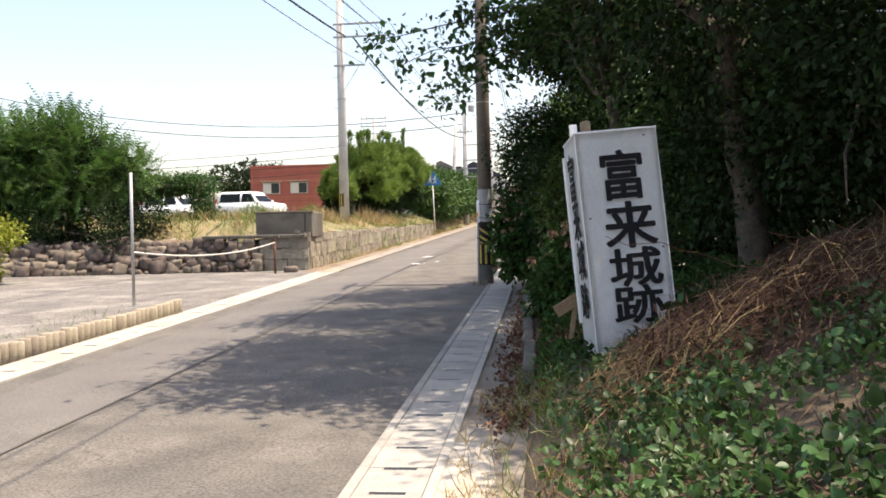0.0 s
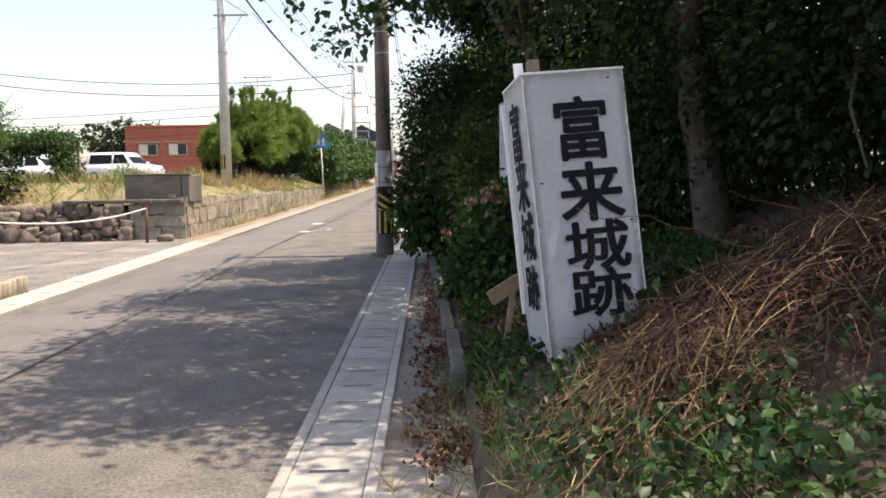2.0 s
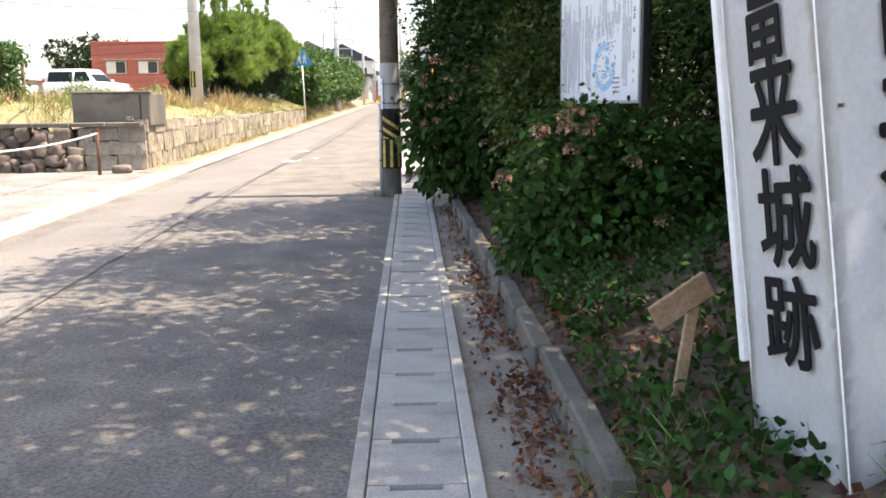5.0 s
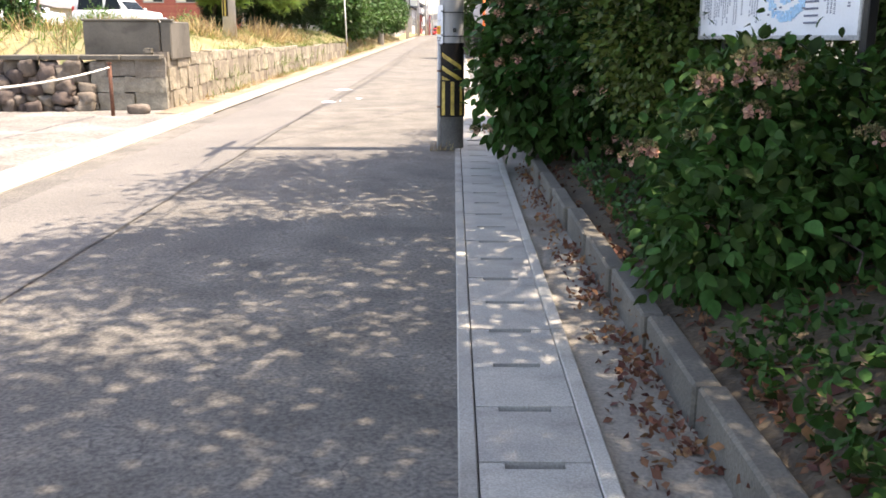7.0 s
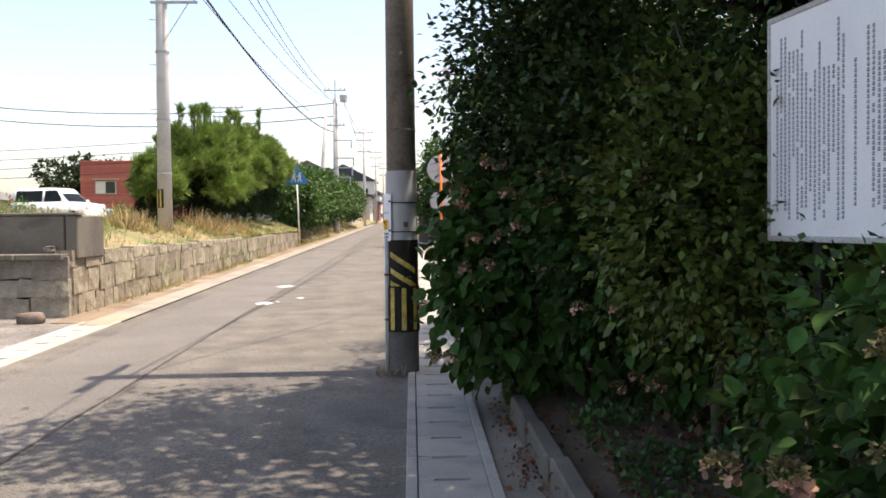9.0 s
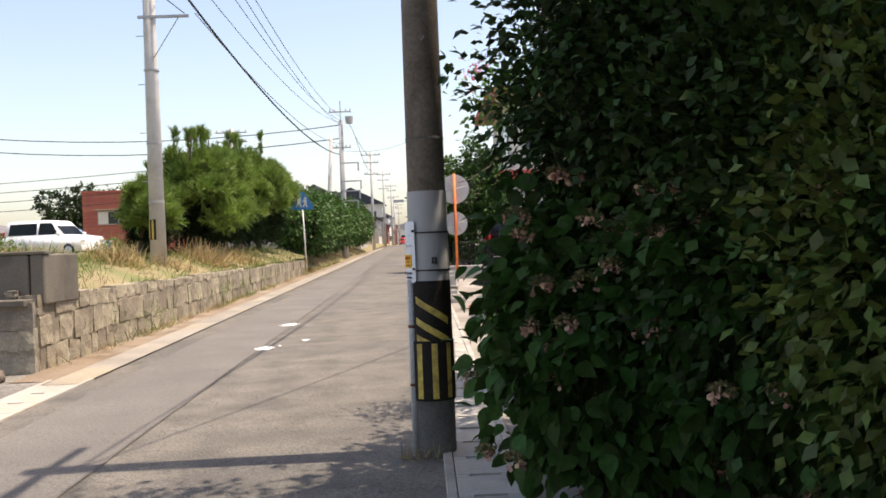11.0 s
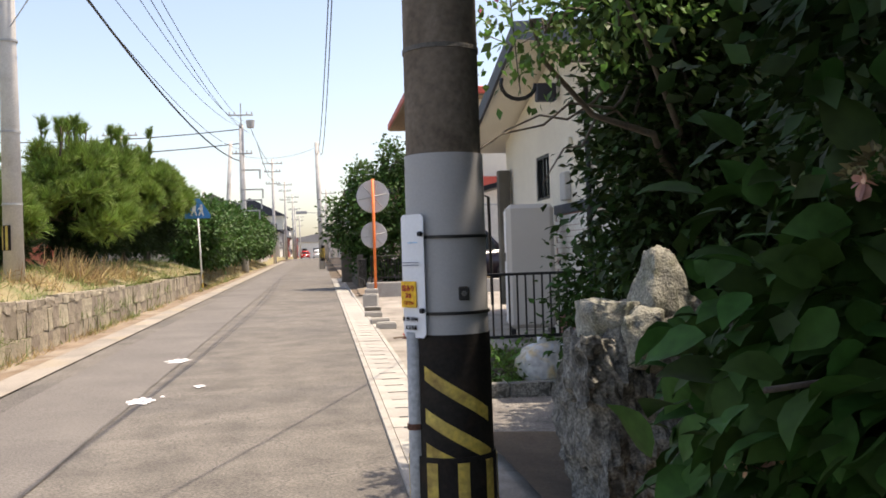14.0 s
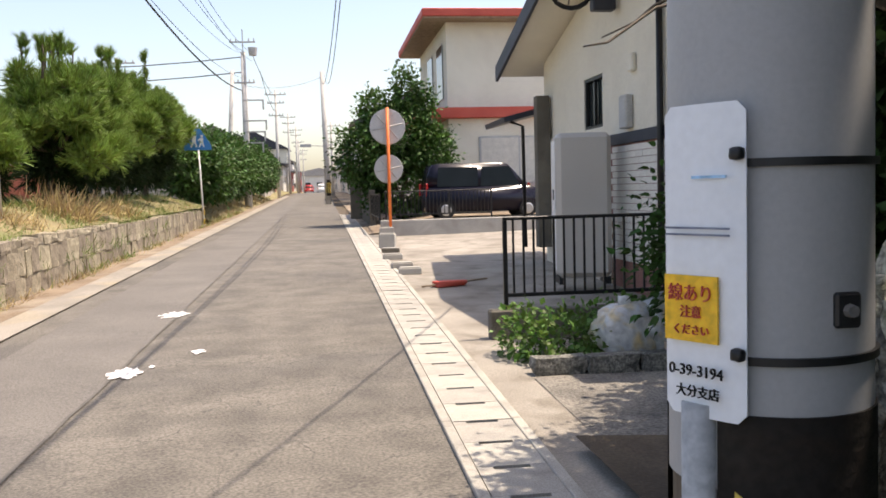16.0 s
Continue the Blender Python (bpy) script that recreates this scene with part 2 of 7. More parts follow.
LAMP_CLEAR = mat("headlamp", (0.6, 0.62, 0.64), (0.66, 0.68, 0.7), 3, 0.1, 0.0, 40)
PLASTIC_GREY = mat("grey_plastic", (0.4, 0.4, 0.39), (0.47, 0.47, 0.46), 2, 0.6, 0.05, 50)
BAG = mat("translucent_bag", (0.75, 0.76, 0.77), (0.85, 0.86, 0.86), 7, 0.3, 0.7, 14, stain=(0.85, 0.6, 0.15), stain_scale=4.5, stain_amt=0.7, translucent=0.35)
SIGN_BLUE = mat("sign_blue", (0.03, 0.2, 0.5), (0.04, 0.24, 0.55), 3, 0.4, 0.0, 50)
BLIND = mat("curtain", (0.55, 0.53, 0.47), (0.64, 0.61, 0.54), 5, 0.9, 0.05, 12, grain=0.06)


def leaf_mat(name, c1, c2, island=0.45, rough=0.5, tr=0.3, spec=0.4):
    return mat(name, c1, c2, 0.9, rough, 0.0, 30, island=island, translucent=tr, spec=spec)


# Dark evergreens, and inner foliage whose shade is put into the colour.
LEAF_DARK = leaf_mat("evergreen_and_shade_leaf", (0.013, 0.026, 0.008), (0.03, 0.054, 0.015), tr=0.1, rough=0.6, spec=0.15)
LEAF_MID = leaf_mat("broad_leaf", (0.04, 0.095, 0.025), (0.07, 0.14, 0.035), tr=0.3)
LEAF_BRIGHT = leaf_mat("light_leaf", (0.07, 0.15, 0.03), (0.12, 0.22, 0.045), tr=0.35)
LEAF_YELLOW = leaf_mat("yellow_green_leaf", (0.2, 0.24, 0.03), (0.28, 0.3, 0.04), tr=0.4)
LEAF_HYD = leaf_mat("hydrangea_leaf", (0.025, 0.062, 0.013), (0.05, 0.105, 0.023), rough=0.6, tr=0.2, spec=0.15)
LEAF_MIXED = leaf_mat("mixed_green_leaf", (0.055, 0.095, 0.018), (0.13, 0.16, 0.03), tr=0.2)
LEAF_HEDGE = leaf_mat("hedge_leaf", (0.02, 0.045, 0.012), (0.045, 0.08, 0.02), tr=0.15, rough=0.55, spec=0.2)
LEAF_FEATHERY = leaf_mat("feathery_leaf", (0.05, 0.115, 0.025), (0.1, 0.19, 0.04), tr=0.35)
LEAF_IVY = leaf_mat("ivy_leaf", (0.028, 0.07, 0.02), (0.065, 0.13, 0.035), rough=0.45, tr=0.25)
LEAF_CYPRESS = leaf_mat("garden_conifer_leaf", (0.03, 0.075, 0.014), (0.075, 0.15, 0.03), tr=0.25, rough=0.6)
LEAF_PINE = leaf_mat("pine_needles", (0.105, 0.175, 0.03), (0.21, 0.3, 0.055), tr=0.2, rough=0.6)
LEAF_BROWN = leaf_mat("fallen_leaf", (0.1, 0.04, 0.025), (0.22, 0.1, 0.05), rough=0.8, tr=0.1)
PETAL = leaf_mat("faded_pink_petal", (0.52, 0.27, 0.21), (0.7, 0.46, 0.33), tr=0.3, rough=0.7)
PETAL_BUD = leaf_mat("browned_flower_buds", (0.13, 0.12, 0.05), (0.24, 0.19, 0.09), tr=0.15, rough=0.8)
PETAL_PINK = leaf_mat("pink_blossom", (0.6, 0.15, 0.3), (0.7, 0.25, 0.4), tr=0.3, rough=0.7)
STRAW = leaf_mat("dry_straw", (0.3, 0.19, 0.085), (0.45, 0.31, 0.15), island=0.5, rough=0.85, tr=0.15)
STRAW_DARK = leaf_mat("dead_brown_stems", (0.08, 0.04, 0.024), (0.16, 0.085, 0.05), island=0.6, rough=0.9, tr=0.1)
GRASS = leaf_mat("grass_blade", (0.1, 0.165, 0.035), (0.19, 0.24, 0.06), rough=0.6)
GRASS_DRY = leaf_mat("dry_grass_blade", (0.3, 0.215, 0.1), (0.44, 0.33, 0.165), rough=0.8, tr=0.25)


# ---- mesh helpers ----
def gz(y):
    """Height of the gently rising street."""
    return 0.014 * (min(y, 140.0) - 20.0)


def bm_mesh(name, bm, material):
    me = bpy.data.meshes.new(name)
    bm.normal_update()
    bm.to_mesh(me)
    bm.free()
    me.materials.append(material)
    return me


def part(name, bm, material, parent=None, label="", smooth=False):
    """Links a bmesh as one mesh object under a thing or a part."""
    me = bm_mesh(name, bm, material)
    if smooth:
        me.polygons.foreach_set("use_smooth", [True] * len(me.polygons))
    ob = new(name, me)
    if parent:
        ob.parent = parent
    return tagged(ob, label)


def thing(name, label, category, loc=(0, 0, 0), rz=0, group="", kind=""):
    ob = new(name)
    ob.matrix_basis = pose(*loc, 0, 0, rz)
    ob.empty_display_size = 0.1
    return tagged(ob, label, category, group, kind)


def box(bm, x0, x1, y0, y1, z0, z1, bevel=0.0, m=None):
    r = bmesh.ops.create_cube(bm, size=1, matrix=Matrix.Translation(((x0 + x1) / 2, (y0 + y1) / 2, (z0 + z1) / 2)) @ Matrix.Diagonal((x1 - x0, y1 - y0, z1 - z0, 1)))
    vs = r["verts"]
    if bevel:
        es = list({e for v in vs for e in v.link_edges})
        rb = bmesh.ops.bevel(bm, geom=es, offset=bevel, segments=1, affect="EDGES")
        vs = list({v for f in rb["faces"] for v in f.verts} | {v for v in vs if v.is_valid})
    if m is not None:
        bmesh.ops.transform(bm, matrix=m, verts=vs)
    return bm


def boxm(*a, **k):
    return box(bmesh.new(), *a, **k)


def tube(bm, pts, radii, seg=8, cap=True):
    """A tube through points, with its own radius at each."""
    rings = []
    pts = [Vector(p) for p in pts]
    for i, p in enumerate(pts):
        d = (pts[min(i + 1, len(pts) - 1)] - pts[max(i - 1, 0)]).normalized()
        a = d.orthogonal().normalized() if abs(d.z) > 0.9 else d.cross(Vector((0, 0, 1))).normalized()
        if abs(d.z) > 0.9:
            a = (Vector((1, 0, 0)) - d * d.x).normalized()
        b = d.cross(a)
        r = radii[i] if isinstance(radii, (list, tuple)) else radii
        rings.append([bm.verts.new(p + (a * math.cos(2 * math.pi * k / seg) + b * math.sin(2 * math.pi * k / seg)) * r) for k in range(seg)])
    for r0, r1 in zip(rings, rings[1:]):
        for k in range(seg):
            bm.faces.new((r0[k], r0[(k + 1) % seg], r1[(k + 1) % seg], r1[k]))
    if cap:
        bm.faces.new(rings[0][::-1])
        bm.faces.new(rings[-1])
    return bm


def tubem(pts, radii, seg=8):
    return tube(bmesh.new(), pts, radii, seg)


def prism(outline, axis_len, m=None):
    """A flat outline (x, z) pushed along y by axis_len."""
    bm = bmesh.new()
    a = [bm.verts.new((x, 0, z)) for x, z in outline]
    b = [bm.verts.new((x, axis_len, z)) for x, z in outline]
    bm.faces.new(a)
    bm.faces.new(b[::-1])
    for i in range(len(a)):
        j = (i + 1) % len(a)
        bm.faces.new((a[j], a[i], b[i], b[j]))
    bmesh.ops.recalc_face_normals(bm, faces=bm.faces)
    if m is not None:
        bmesh.ops.transform(bm, matrix=m, verts=bm.verts)
    return bm


def stone(w, d, h, seed, rough=0.12, sub=2, round_=0.35):
    """A rounded, uneven stone about the origin, its foot at z = 0."""
    bm = bmesh.new()
    bmesh.ops.create_cube(bm, size=1)
    bmesh.ops.subdivide_edges(bm, edges=bm.edges, cuts=sub, use_grid_fill=True)
    off = Vector((seed * 3.7, seed * 1.3, seed * 7.1))
    for v in bm.verts:
        p = v.co.copy()
        p = p.lerp(p.normalized() * 0.62, round_)
        p *= 1 + rough * 2 * noise.noise(p * 2.2 + off) + rough * 0.6 * noise.noise(p * 6 + off)
        v.co = Vector((p.x * w, p.y * d, (p.z + 0.5) * h))
    return bm


def rock(w, d, h, seed, sub=14, rough=0.1, round_=0.2):
    """A craggy rock with ridges and pits, its foot at z = 0."""
    bm = stone(1, 1, 1, seed, rough, sub, round_)
    bm.normal_update()
    off = Vector((seed, seed * 2.1, seed * 0.7))
    for v in bm.verts:
        p = v.co
        q = Vector((p.x * 3.2, p.y * 3.2, p.z * 3.0)) + off
        f = 0.085 * (abs(noise.noise(q)) * 2 - 0.6) + 0.04 * (abs(noise.noise(q * 2.7)) * 2 - 0.5) + 0.03 * noise.noise(q * 7)
        v.co = p + v.normal * f
    for v in bm.verts:
        v.co = Vector((v.co.x * w, v.co.y * d, max(0.0, v.co.z) * h))
    return bm


def mesh_arrays(name, verts, faces_per, material):
    """One mesh out of many alike bits: verts (n, k, 3), faces as index tuples within a bit."""
    n, k, _ = verts.shape
    me = bpy.data.meshes.new(name)
    loops = np.concatenate([np.array(f) for f in faces_per])
    sizes = np.array([len(f) for f in faces_per])
    idx = (np.arange(n)[:, None] * k + loops[None, :]).ravel()
    tot = np.tile(sizes, n)
    me.vertices.add(n * k)
    me.vertices.foreach_set("co", verts.astype(np.float32).ravel())
    me.loops.add(len(idx))
    me.loops.foreach_set("vertex_index", idx.astype(np.int32))
    me.polygons.add(len(tot))
    me.polygons.foreach_set("loop_start", np.concatenate(([0], np.cumsum(tot)[:-1])).astype(np.int32))
    me.update(calc_edges=True)
    me.materials.append(material)
    return me


SMALL_LEAF = (np.array([[0, 0, 0], [0.32, 0.45, 0.06], [0, 1, -0.06], [-0.32, 0.45, 0.06]]), [(0, 1, 2), (0, 2, 3)])
BROAD_LEAF = (np.array([[0, 0, 0], [0.25, 0.2, 0.07], [0.29, 0.5, 0.05], [0, 1, -0.18], [-0.29, 0.5, 0.05], [-0.25, 0.2, 0.07], [0, 0.4, -0.01]]), [(0, 1, 6), (1, 2, 6), (2, 3, 6), (3, 4, 6), (4, 5, 6), (5, 0, 6)])
OVAL_LEAF = (np.array([[0, 0, 0], [0, 0.15, -0.01], [0, 0.36, -0.02], [0, 0.6, -0.05], [0, 0.83, -0.12], [0, 1, -0.22]] + [[sd * w, y, z] for sd in (1, -1) for w, y, z in ((0.2, 0.13, 0.06), (0.33, 0.34, 0.07), (0.3, 0.6, 0.03), (0.15, 0.83, -0.06))]), [(0, 6, 1), (1, 6, 7, 2), (2, 7, 8, 3), (3, 8, 9, 4), (4, 9, 5), (0, 1, 10), (1, 2, 11, 10), (2, 3, 12, 11), (3, 4, 13, 12), (4, 5, 13)])
ROUND_PETAL = (np.array([[0, 0, 0], [0.34, 0.28, 0.03], [0.46, 0.62, 0.06], [0.24, 0.98, 0.02], [-0.24, 0.98, 0.02], [-0.46, 0.62, 0.06], [-0.34, 0.28, 0.03]]), [(0, 1, 2, 3, 4, 5, 6)])
BLADE = (np.array([[-0.02, 0, 0], [0.02, 0, 0], [0.016, 0.1, 0.45], [-0.016, 0.1, 0.45], [0, 0.42, 0.9]]), [(0, 1, 2, 3), (3, 2, 4)])
FROND = (np.array([[-0.008, 0, 0], [0.008, 0, 0], [0, 1, -0.22]] + [p for k in range(7) for s in (-1, 1) for p in ([0, 0.14 + 0.12 * k, -0.03 * k], [s * 0.2 * (1 - 0.05 * k), 0.2 + 0.12 * k, -0.03 * k - 0.03], [0, 0.2 + 0.12 * k, -0.03 * k])]), [(0, 1, 2)] + [(3 + 3 * j, 4 + 3 * j, 5 + 3 * j) for j in range(14)])

NEEDLES = (np.array([q for a in range(8) for r in (0.1 + 0.34 * (a % 3) / 2,) for q in ([-0.045 * math.sin(a * 0.785), 0, 0.045 * math.cos(a * 0.785)], [0.045 * math.sin(a * 0.785), 0.02, -0.045 * math.cos(a * 0.785)], [r * math.cos(a * 0.785), 1.0 - 0.5 * r, r * math.sin(a * 0.785)])]), [(3 * k, 3 * k + 1, 3 * k + 2) for k in range(8)])


def frames(rng, n, aim, loose):
    """n turned frames whose y runs along aim (n, 3), loosened at random."""
    y = aim + rng.normal(0, loose, (n, 3))
    y /= np.linalg.norm(y, axis=1)[:, None] + 1e-9
    z = rng.normal(0, 0.6, (n, 3)) + np.array([0, 0, 1.0])
    x = np.cross(y, z)
    x /= np.linalg.norm(x, axis=1)[:, None] + 1e-9
    z = np.cross(x, y)
    return np.stack([x, y, z], axis=2)


def scatter(name, centres, aims, size, shape, material, parent, seed, loose=0.6, vary=0.4, label=""):
    rng = np.random.default_rng(seed)
    n = len(centres)
    rot = frames(rng, n, aims, loose)
    s = size * (1 + rng.uniform(-vary, vary, n))
    v = np.einsum("nij,kj->nki", rot, shape[0]) * s[:, None, None] + centres[:, None, :]
    me = mesh_arrays(name, v, shape[1], material)
    if shape is OVAL_LEAF:
        me.polygons.foreach_set("use_smooth", [True] * len(me.polygons))
    ob = new(name, me)
    if parent:
        ob.parent = parent
    return tagged(ob, label)


def in_blobs(rng, blobs, n, shell=0.55):
    """n points in ellipsoids (cx, cy, cz, rx, ry, rz), thick near their uneven skins, and the ways out of them."""
    b = np.array(blobs, float)
    area = (b[:, 3] * b[:, 4] * b[:, 5]) ** 0.67
    pick = rng.choice(len(b), n, p=area / area.sum())
    d = rng.normal(0, 1, (n, 3))
    d /= np.linalg.norm(d, axis=1)[:, None]
    r = rng.uniform(shell, 1.0, n) ** 0.7
    lump = 1 + 0.13 * np.sin(d[:, 0] * 7 + pick * 1.7) * np.sin(d[:, 1] * 6 + pick) + 0.1 * np.sin(d[:, 2] * 9 + pick * 2.3) + rng.normal(0, 0.05, n)
    p = b[pick, :3] + d * b[pick, 3:] * (r * lump)[:, None]
    out = d / b[pick, 3:]
    out /= np.linalg.norm(out, axis=1)[:, None]
    return p, out


def clumped(rng, p, out, per, spread):
    """Turns points into sprays of several leaves."""
    q = np.repeat(p, per, axis=0) + rng.normal(0, spread, (len(p) * per, 3))
    return q, np.repeat(out, per, axis=0)


def crown(parent, blobs, n, size, material, seed, shape=SMALL_LEAF, shell=0.55, per=5, spread=0.12, droop=0.25, name="crown", label="", floor=None):
    rng = np.random.default_rng(seed)
    p, out = in_blobs(rng, blobs, n // per, shell)
    q, o = clumped(rng, p, out, per, spread)
    o = o - np.array([0, 0, droop])
    if floor is not None:
        keep = q[:, 2] > floor
        q, o = q[keep], o[keep]
    return scatter(name, q, o, size, shape, material, parent, seed + 1, label=label)


def limb(bm, rng, p0, p1, r0, r1, wob=0.1, steps=5, seg=7):
    p0, p1 = Vector(p0), Vector(p1)
    pts = []
    for i in range(steps + 1):
        f = i / steps
        j = Vector(rng.normal(0, wob, 3)) * (0 if i in (0, steps) else 1)
        pts.append(p0.lerp(p1, f) + j)
    return tube(bm, pts, [r0 + (r1 - r0) * i / steps for i in range(steps + 1)], seg)


def tree(name, label, foot, blobs, n, size, leaf, seed, trunk_r=0.12, bark=None, shape=SMALL_LEAF, per=5, spread=0.12, category="tree", group="", shell=0.5, droop=0.25, floor=None):
    """A tree: tapered trunk with limbs into every mass of its crown, and a crown of leaves."""
    rng = np.random.default_rng(seed)
    t = thing(name, label, category, (0, 0, 0), group=group)
    bm = bmesh.new()
    c = np.mean(np.array(blobs)[:, :3], axis=0)
    fork = (foot[0] * 0.6 + c[0] * 0.4, foot[1] * 0.6 + c[1] * 0.4, foot[2] + 0.55 * max(0.3, c[2] - foot[2]))
    limb(bm, rng, foot, fork, trunk_r, trunk_r * 0.65, trunk_r * 0.4, 5, 9)
    for b in blobs:
        limb(bm, rng, fork, b[:3], trunk_r * 0.5, trunk_r * 0.15, trunk_r * 0.8, 5, 6)
        for _ in range(3):
            d = rng.normal(0, 0.5, 3)
            limb(bm, rng, b[:3], (b[0] + d[0] * b[3], b[1] + d[1] * b[4], b[2] + d[2] * b[5]), trunk_r * 0.16, 0.006, 0.05, 3, 5)
    part("trunk", bm, bark or BARK, t, smooth=True)
    crown(t, blobs, n, size, leaf, seed + 5, shape, shell, per, spread, droop, floor=floor)
    return t


def text_mesh(body, size, bold=0.0, depth=0.0015):
    """Letters as a flat mesh in the xy plane, centred on their own middle."""
    cu = bpy.data.curves.new("letters", "FONT")
    cu.body, cu.size, cu.extrude = body, size, depth
    cu.resolution_u = 3
    cu.align_x, cu.align_y = "CENTER", "CENTER"
    ob = bpy.data.objects.new("letters", cu)
    scene.collection.objects.link(ob)
    me = bpy.data.meshes.new_from_object(ob.evaluated_get(bpy.context.evaluated_depsgraph_get()))
    bpy.data.objects.remove(ob)
    if bold:
        bm = bmesh.new()
        for k in range(9):
            a = k * math.pi / 4
            n0 = len(bm.verts)
            bm.from_mesh(me)
            bm.verts.ensure_lookup_table()
            r = 0 if k == 8 else bold
            bmesh.ops.translate(bm, verts=bm.verts[n0:], vec=(r * math.cos(a), r * math.sin(a), 0.0003 * k))
        bm.to_mesh(me)
        bm.free()
    return me


def lettering(name, body, size, parent, m, material=None, bold=0.0, label=""):
    me = text_mesh(body, size, bold)
    me.materials.clear()
    me.materials.append(material or INK)
    ob = new(name, me)
    ob.parent = parent
    ob.matrix_basis = m
    return tagged(ob, label)


def sheet(name, xs, ys, zf, material, label, category="ground", kind="structure"):
    """A height field over a grid."""
    bm = bmesh.new()
    g = [[bm.verts.new((x, y, zf(x, y))) for x in xs] for y in ys]
    for j in range(len(ys) - 1):
        for i in range(len(xs) - 1):
            bm.faces.new((g[j][i], g[j][i + 1], g[j + 1][i + 1], g[j + 1][i]))
    ob = part(name, bm, material, smooth=True)
    return tagged(ob, label, category, kind=kind)


def span(a, b, step):
    n = max(1, round((b - a) / step))
    return [a + (b - a) * i / n for i in range(n + 1)]


def smooth(a, b, v):
    f = min(1.0, max(0.0, (v - a) / (b - a)))
    return f * f * (3 - 2 * f)


# ---- large structure: ground, road, gutters ----
def bank_z(x, y):
    """Height of the bank on the side of the wood, over the street."""
    if x < 1.2:
        return 0.1 if y > 8.8 else -0.06
    near = smooth(0.0, 4.0, y)
    z = 0.14 + 0.36 * (x - 1.2) * near * (1 - smooth(11.0, 16.0, y) * 0.75)
    z = min(z, 1.9)
    hump = 0.12 * math.exp(-((x - 3.3) / 1.1) ** 2 - ((y - 7.6) / 1.5) ** 2)
    z = (z + hump) * (1 - smooth(19.0, 21.0, y)) + 0.05 * smooth(19.0, 21.0, y)
    return z + 0.05 * noise.noise(Vector((x * 1.3, y * 1.3, 0)))


def kerb_x(y):
    """The street side of the low kerb."""
    return 1.06 - 0.0235 * max(0.0, y - 8.9)


def left_bank_z(x, y):
    base = 1.02 + 0.006 * (y - 25)
    fall = 0.75 * (1 - smooth(25.6, 29.0, y)) * smooth(-7.0, -8.2, x)
    return base + 0.5 * smooth(-5.4, -7.2, x) * smooth(25.6, 27.4, y) - fall + 0.05 * noise.noise(Vector((x, y, 3)))


sheet("ground", [-900, -60, -20, -5, 0, 5, 20, 60, 900], [-400, -40] + span(-20, 140, 8) + [200, 900], lambda x, y: gz(y) - 0.05, EARTH, "bare earth ground under the whole neighbourhood")
sheet("road", span(-4.3, 0.06, 0.22), span(-25, 260, 1.5), lambda x, y: gz(y) + 0.012 * math.sin((x + 4.3) / 4.36 * math.pi), ASPHALT, "worn grey asphalt street rising gently", "road")
sheet("road_patch", span(-3.92, -2.62, 0.25), span(-25, 110, 1.5), lambda x, y: gz(y) + 0.005 + 0.012 * math.sin((x + 4.3) / 4.36 * math.pi), ASPHALT_PATCH, "paler resurfaced strip of asphalt along the street", "road")
sheet("road_seam", [0, 1], span(-25, 90, 0.5), lambda x, y: gz(y) + 0.022, TAR, "dark tar seam along the resurfaced asphalt", "road")
for v in bpy.data.objects["road_seam"].data.vertices:
    v.co.x = -2.62 + 0.03 * v.co.x + 0.006 * math.sin(v.co.y * 1.7) + 0.006 * math.sin(v.co.y * 5.1)
sheet("lower_lot", span(-30, -4.86, 0.8), span(-25, 25.6, 1.0), lambda x, y: gz(y) + 0.008, LOT, "sunlit gravel parking lot beside the street", "ground")
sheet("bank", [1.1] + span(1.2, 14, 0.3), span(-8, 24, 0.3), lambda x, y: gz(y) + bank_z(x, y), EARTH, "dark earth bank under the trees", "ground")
for v in bpy.data.objects["bank"].data.vertices:
    if v.co.x < 1.15 and v.co.y > 8.8:
        v.co.x = kerb_x(v.co.y) + 0.08
sheet("right_apron", span(0.61, 1.25, 0.12), span(-10, 20.5, 0.3), lambda x, y: gz(y) - 0.004 + 0.012 * noise.noise(Vector((x * 3, y * 2, 0))), mat("dusty_soil", (0.2, 0.175, 0.14), (0.32, 0.29, 0.24), 1.6, 0.96, 0.7, 55, stain=(0.17, 0.13, 0.09), stain_scale=1.8, stain_amt=0.7), "dusty strip of soil beside the drain", "ground")
sheet("drain_apron", span(0.615, 0.96, 0.1), span(-6, 6.9, 0.4), lambda x, y: gz(y) + 0.016 - 0.03 * smooth(0.8, 0.96, x) + 0.006 * noise.noise(Vector((x * 5, y * 3, 2))), CONCRETE_PALE, "dusty concrete strip beside the drain", "pavement")
sheet("driveway", span(0.61, 16, 0.6), span(20.5, 46.2, 0.6), lambda x, y: gz(y) + 0.005 + 0.1 * smooth(1.5, 9, x) * smooth(28.2, 36, y), mat("driveway_concrete", (0.23, 0.205, 0.17), (0.35, 0.32, 0.27), 1.1, 0.9, 0.35, 70, stain=(0.16, 0.138, 0.108), stain_scale=1.8, stain_amt=0.8), "pale concrete driveway in front of the white house", "driveway")
sheet("gravel_patch", span(1.0, 3.4, 0.3), span(20.6, 26.0, 0.3), lambda x, y: gz(y) + 0.012 + 0.01 * noise.noise(Vector((x * 2, y * 2, 5))), mat("dusty_gravel", (0.13, 0.12, 0.105), (0.23, 0.212, 0.18), 3.0, 0.95, 0.9, 45, stain=(0.3, 0.275, 0.23), stain_scale=1.6, stain_amt=0.7, grain=0.5), "grey gravel beside the driveway", "ground")
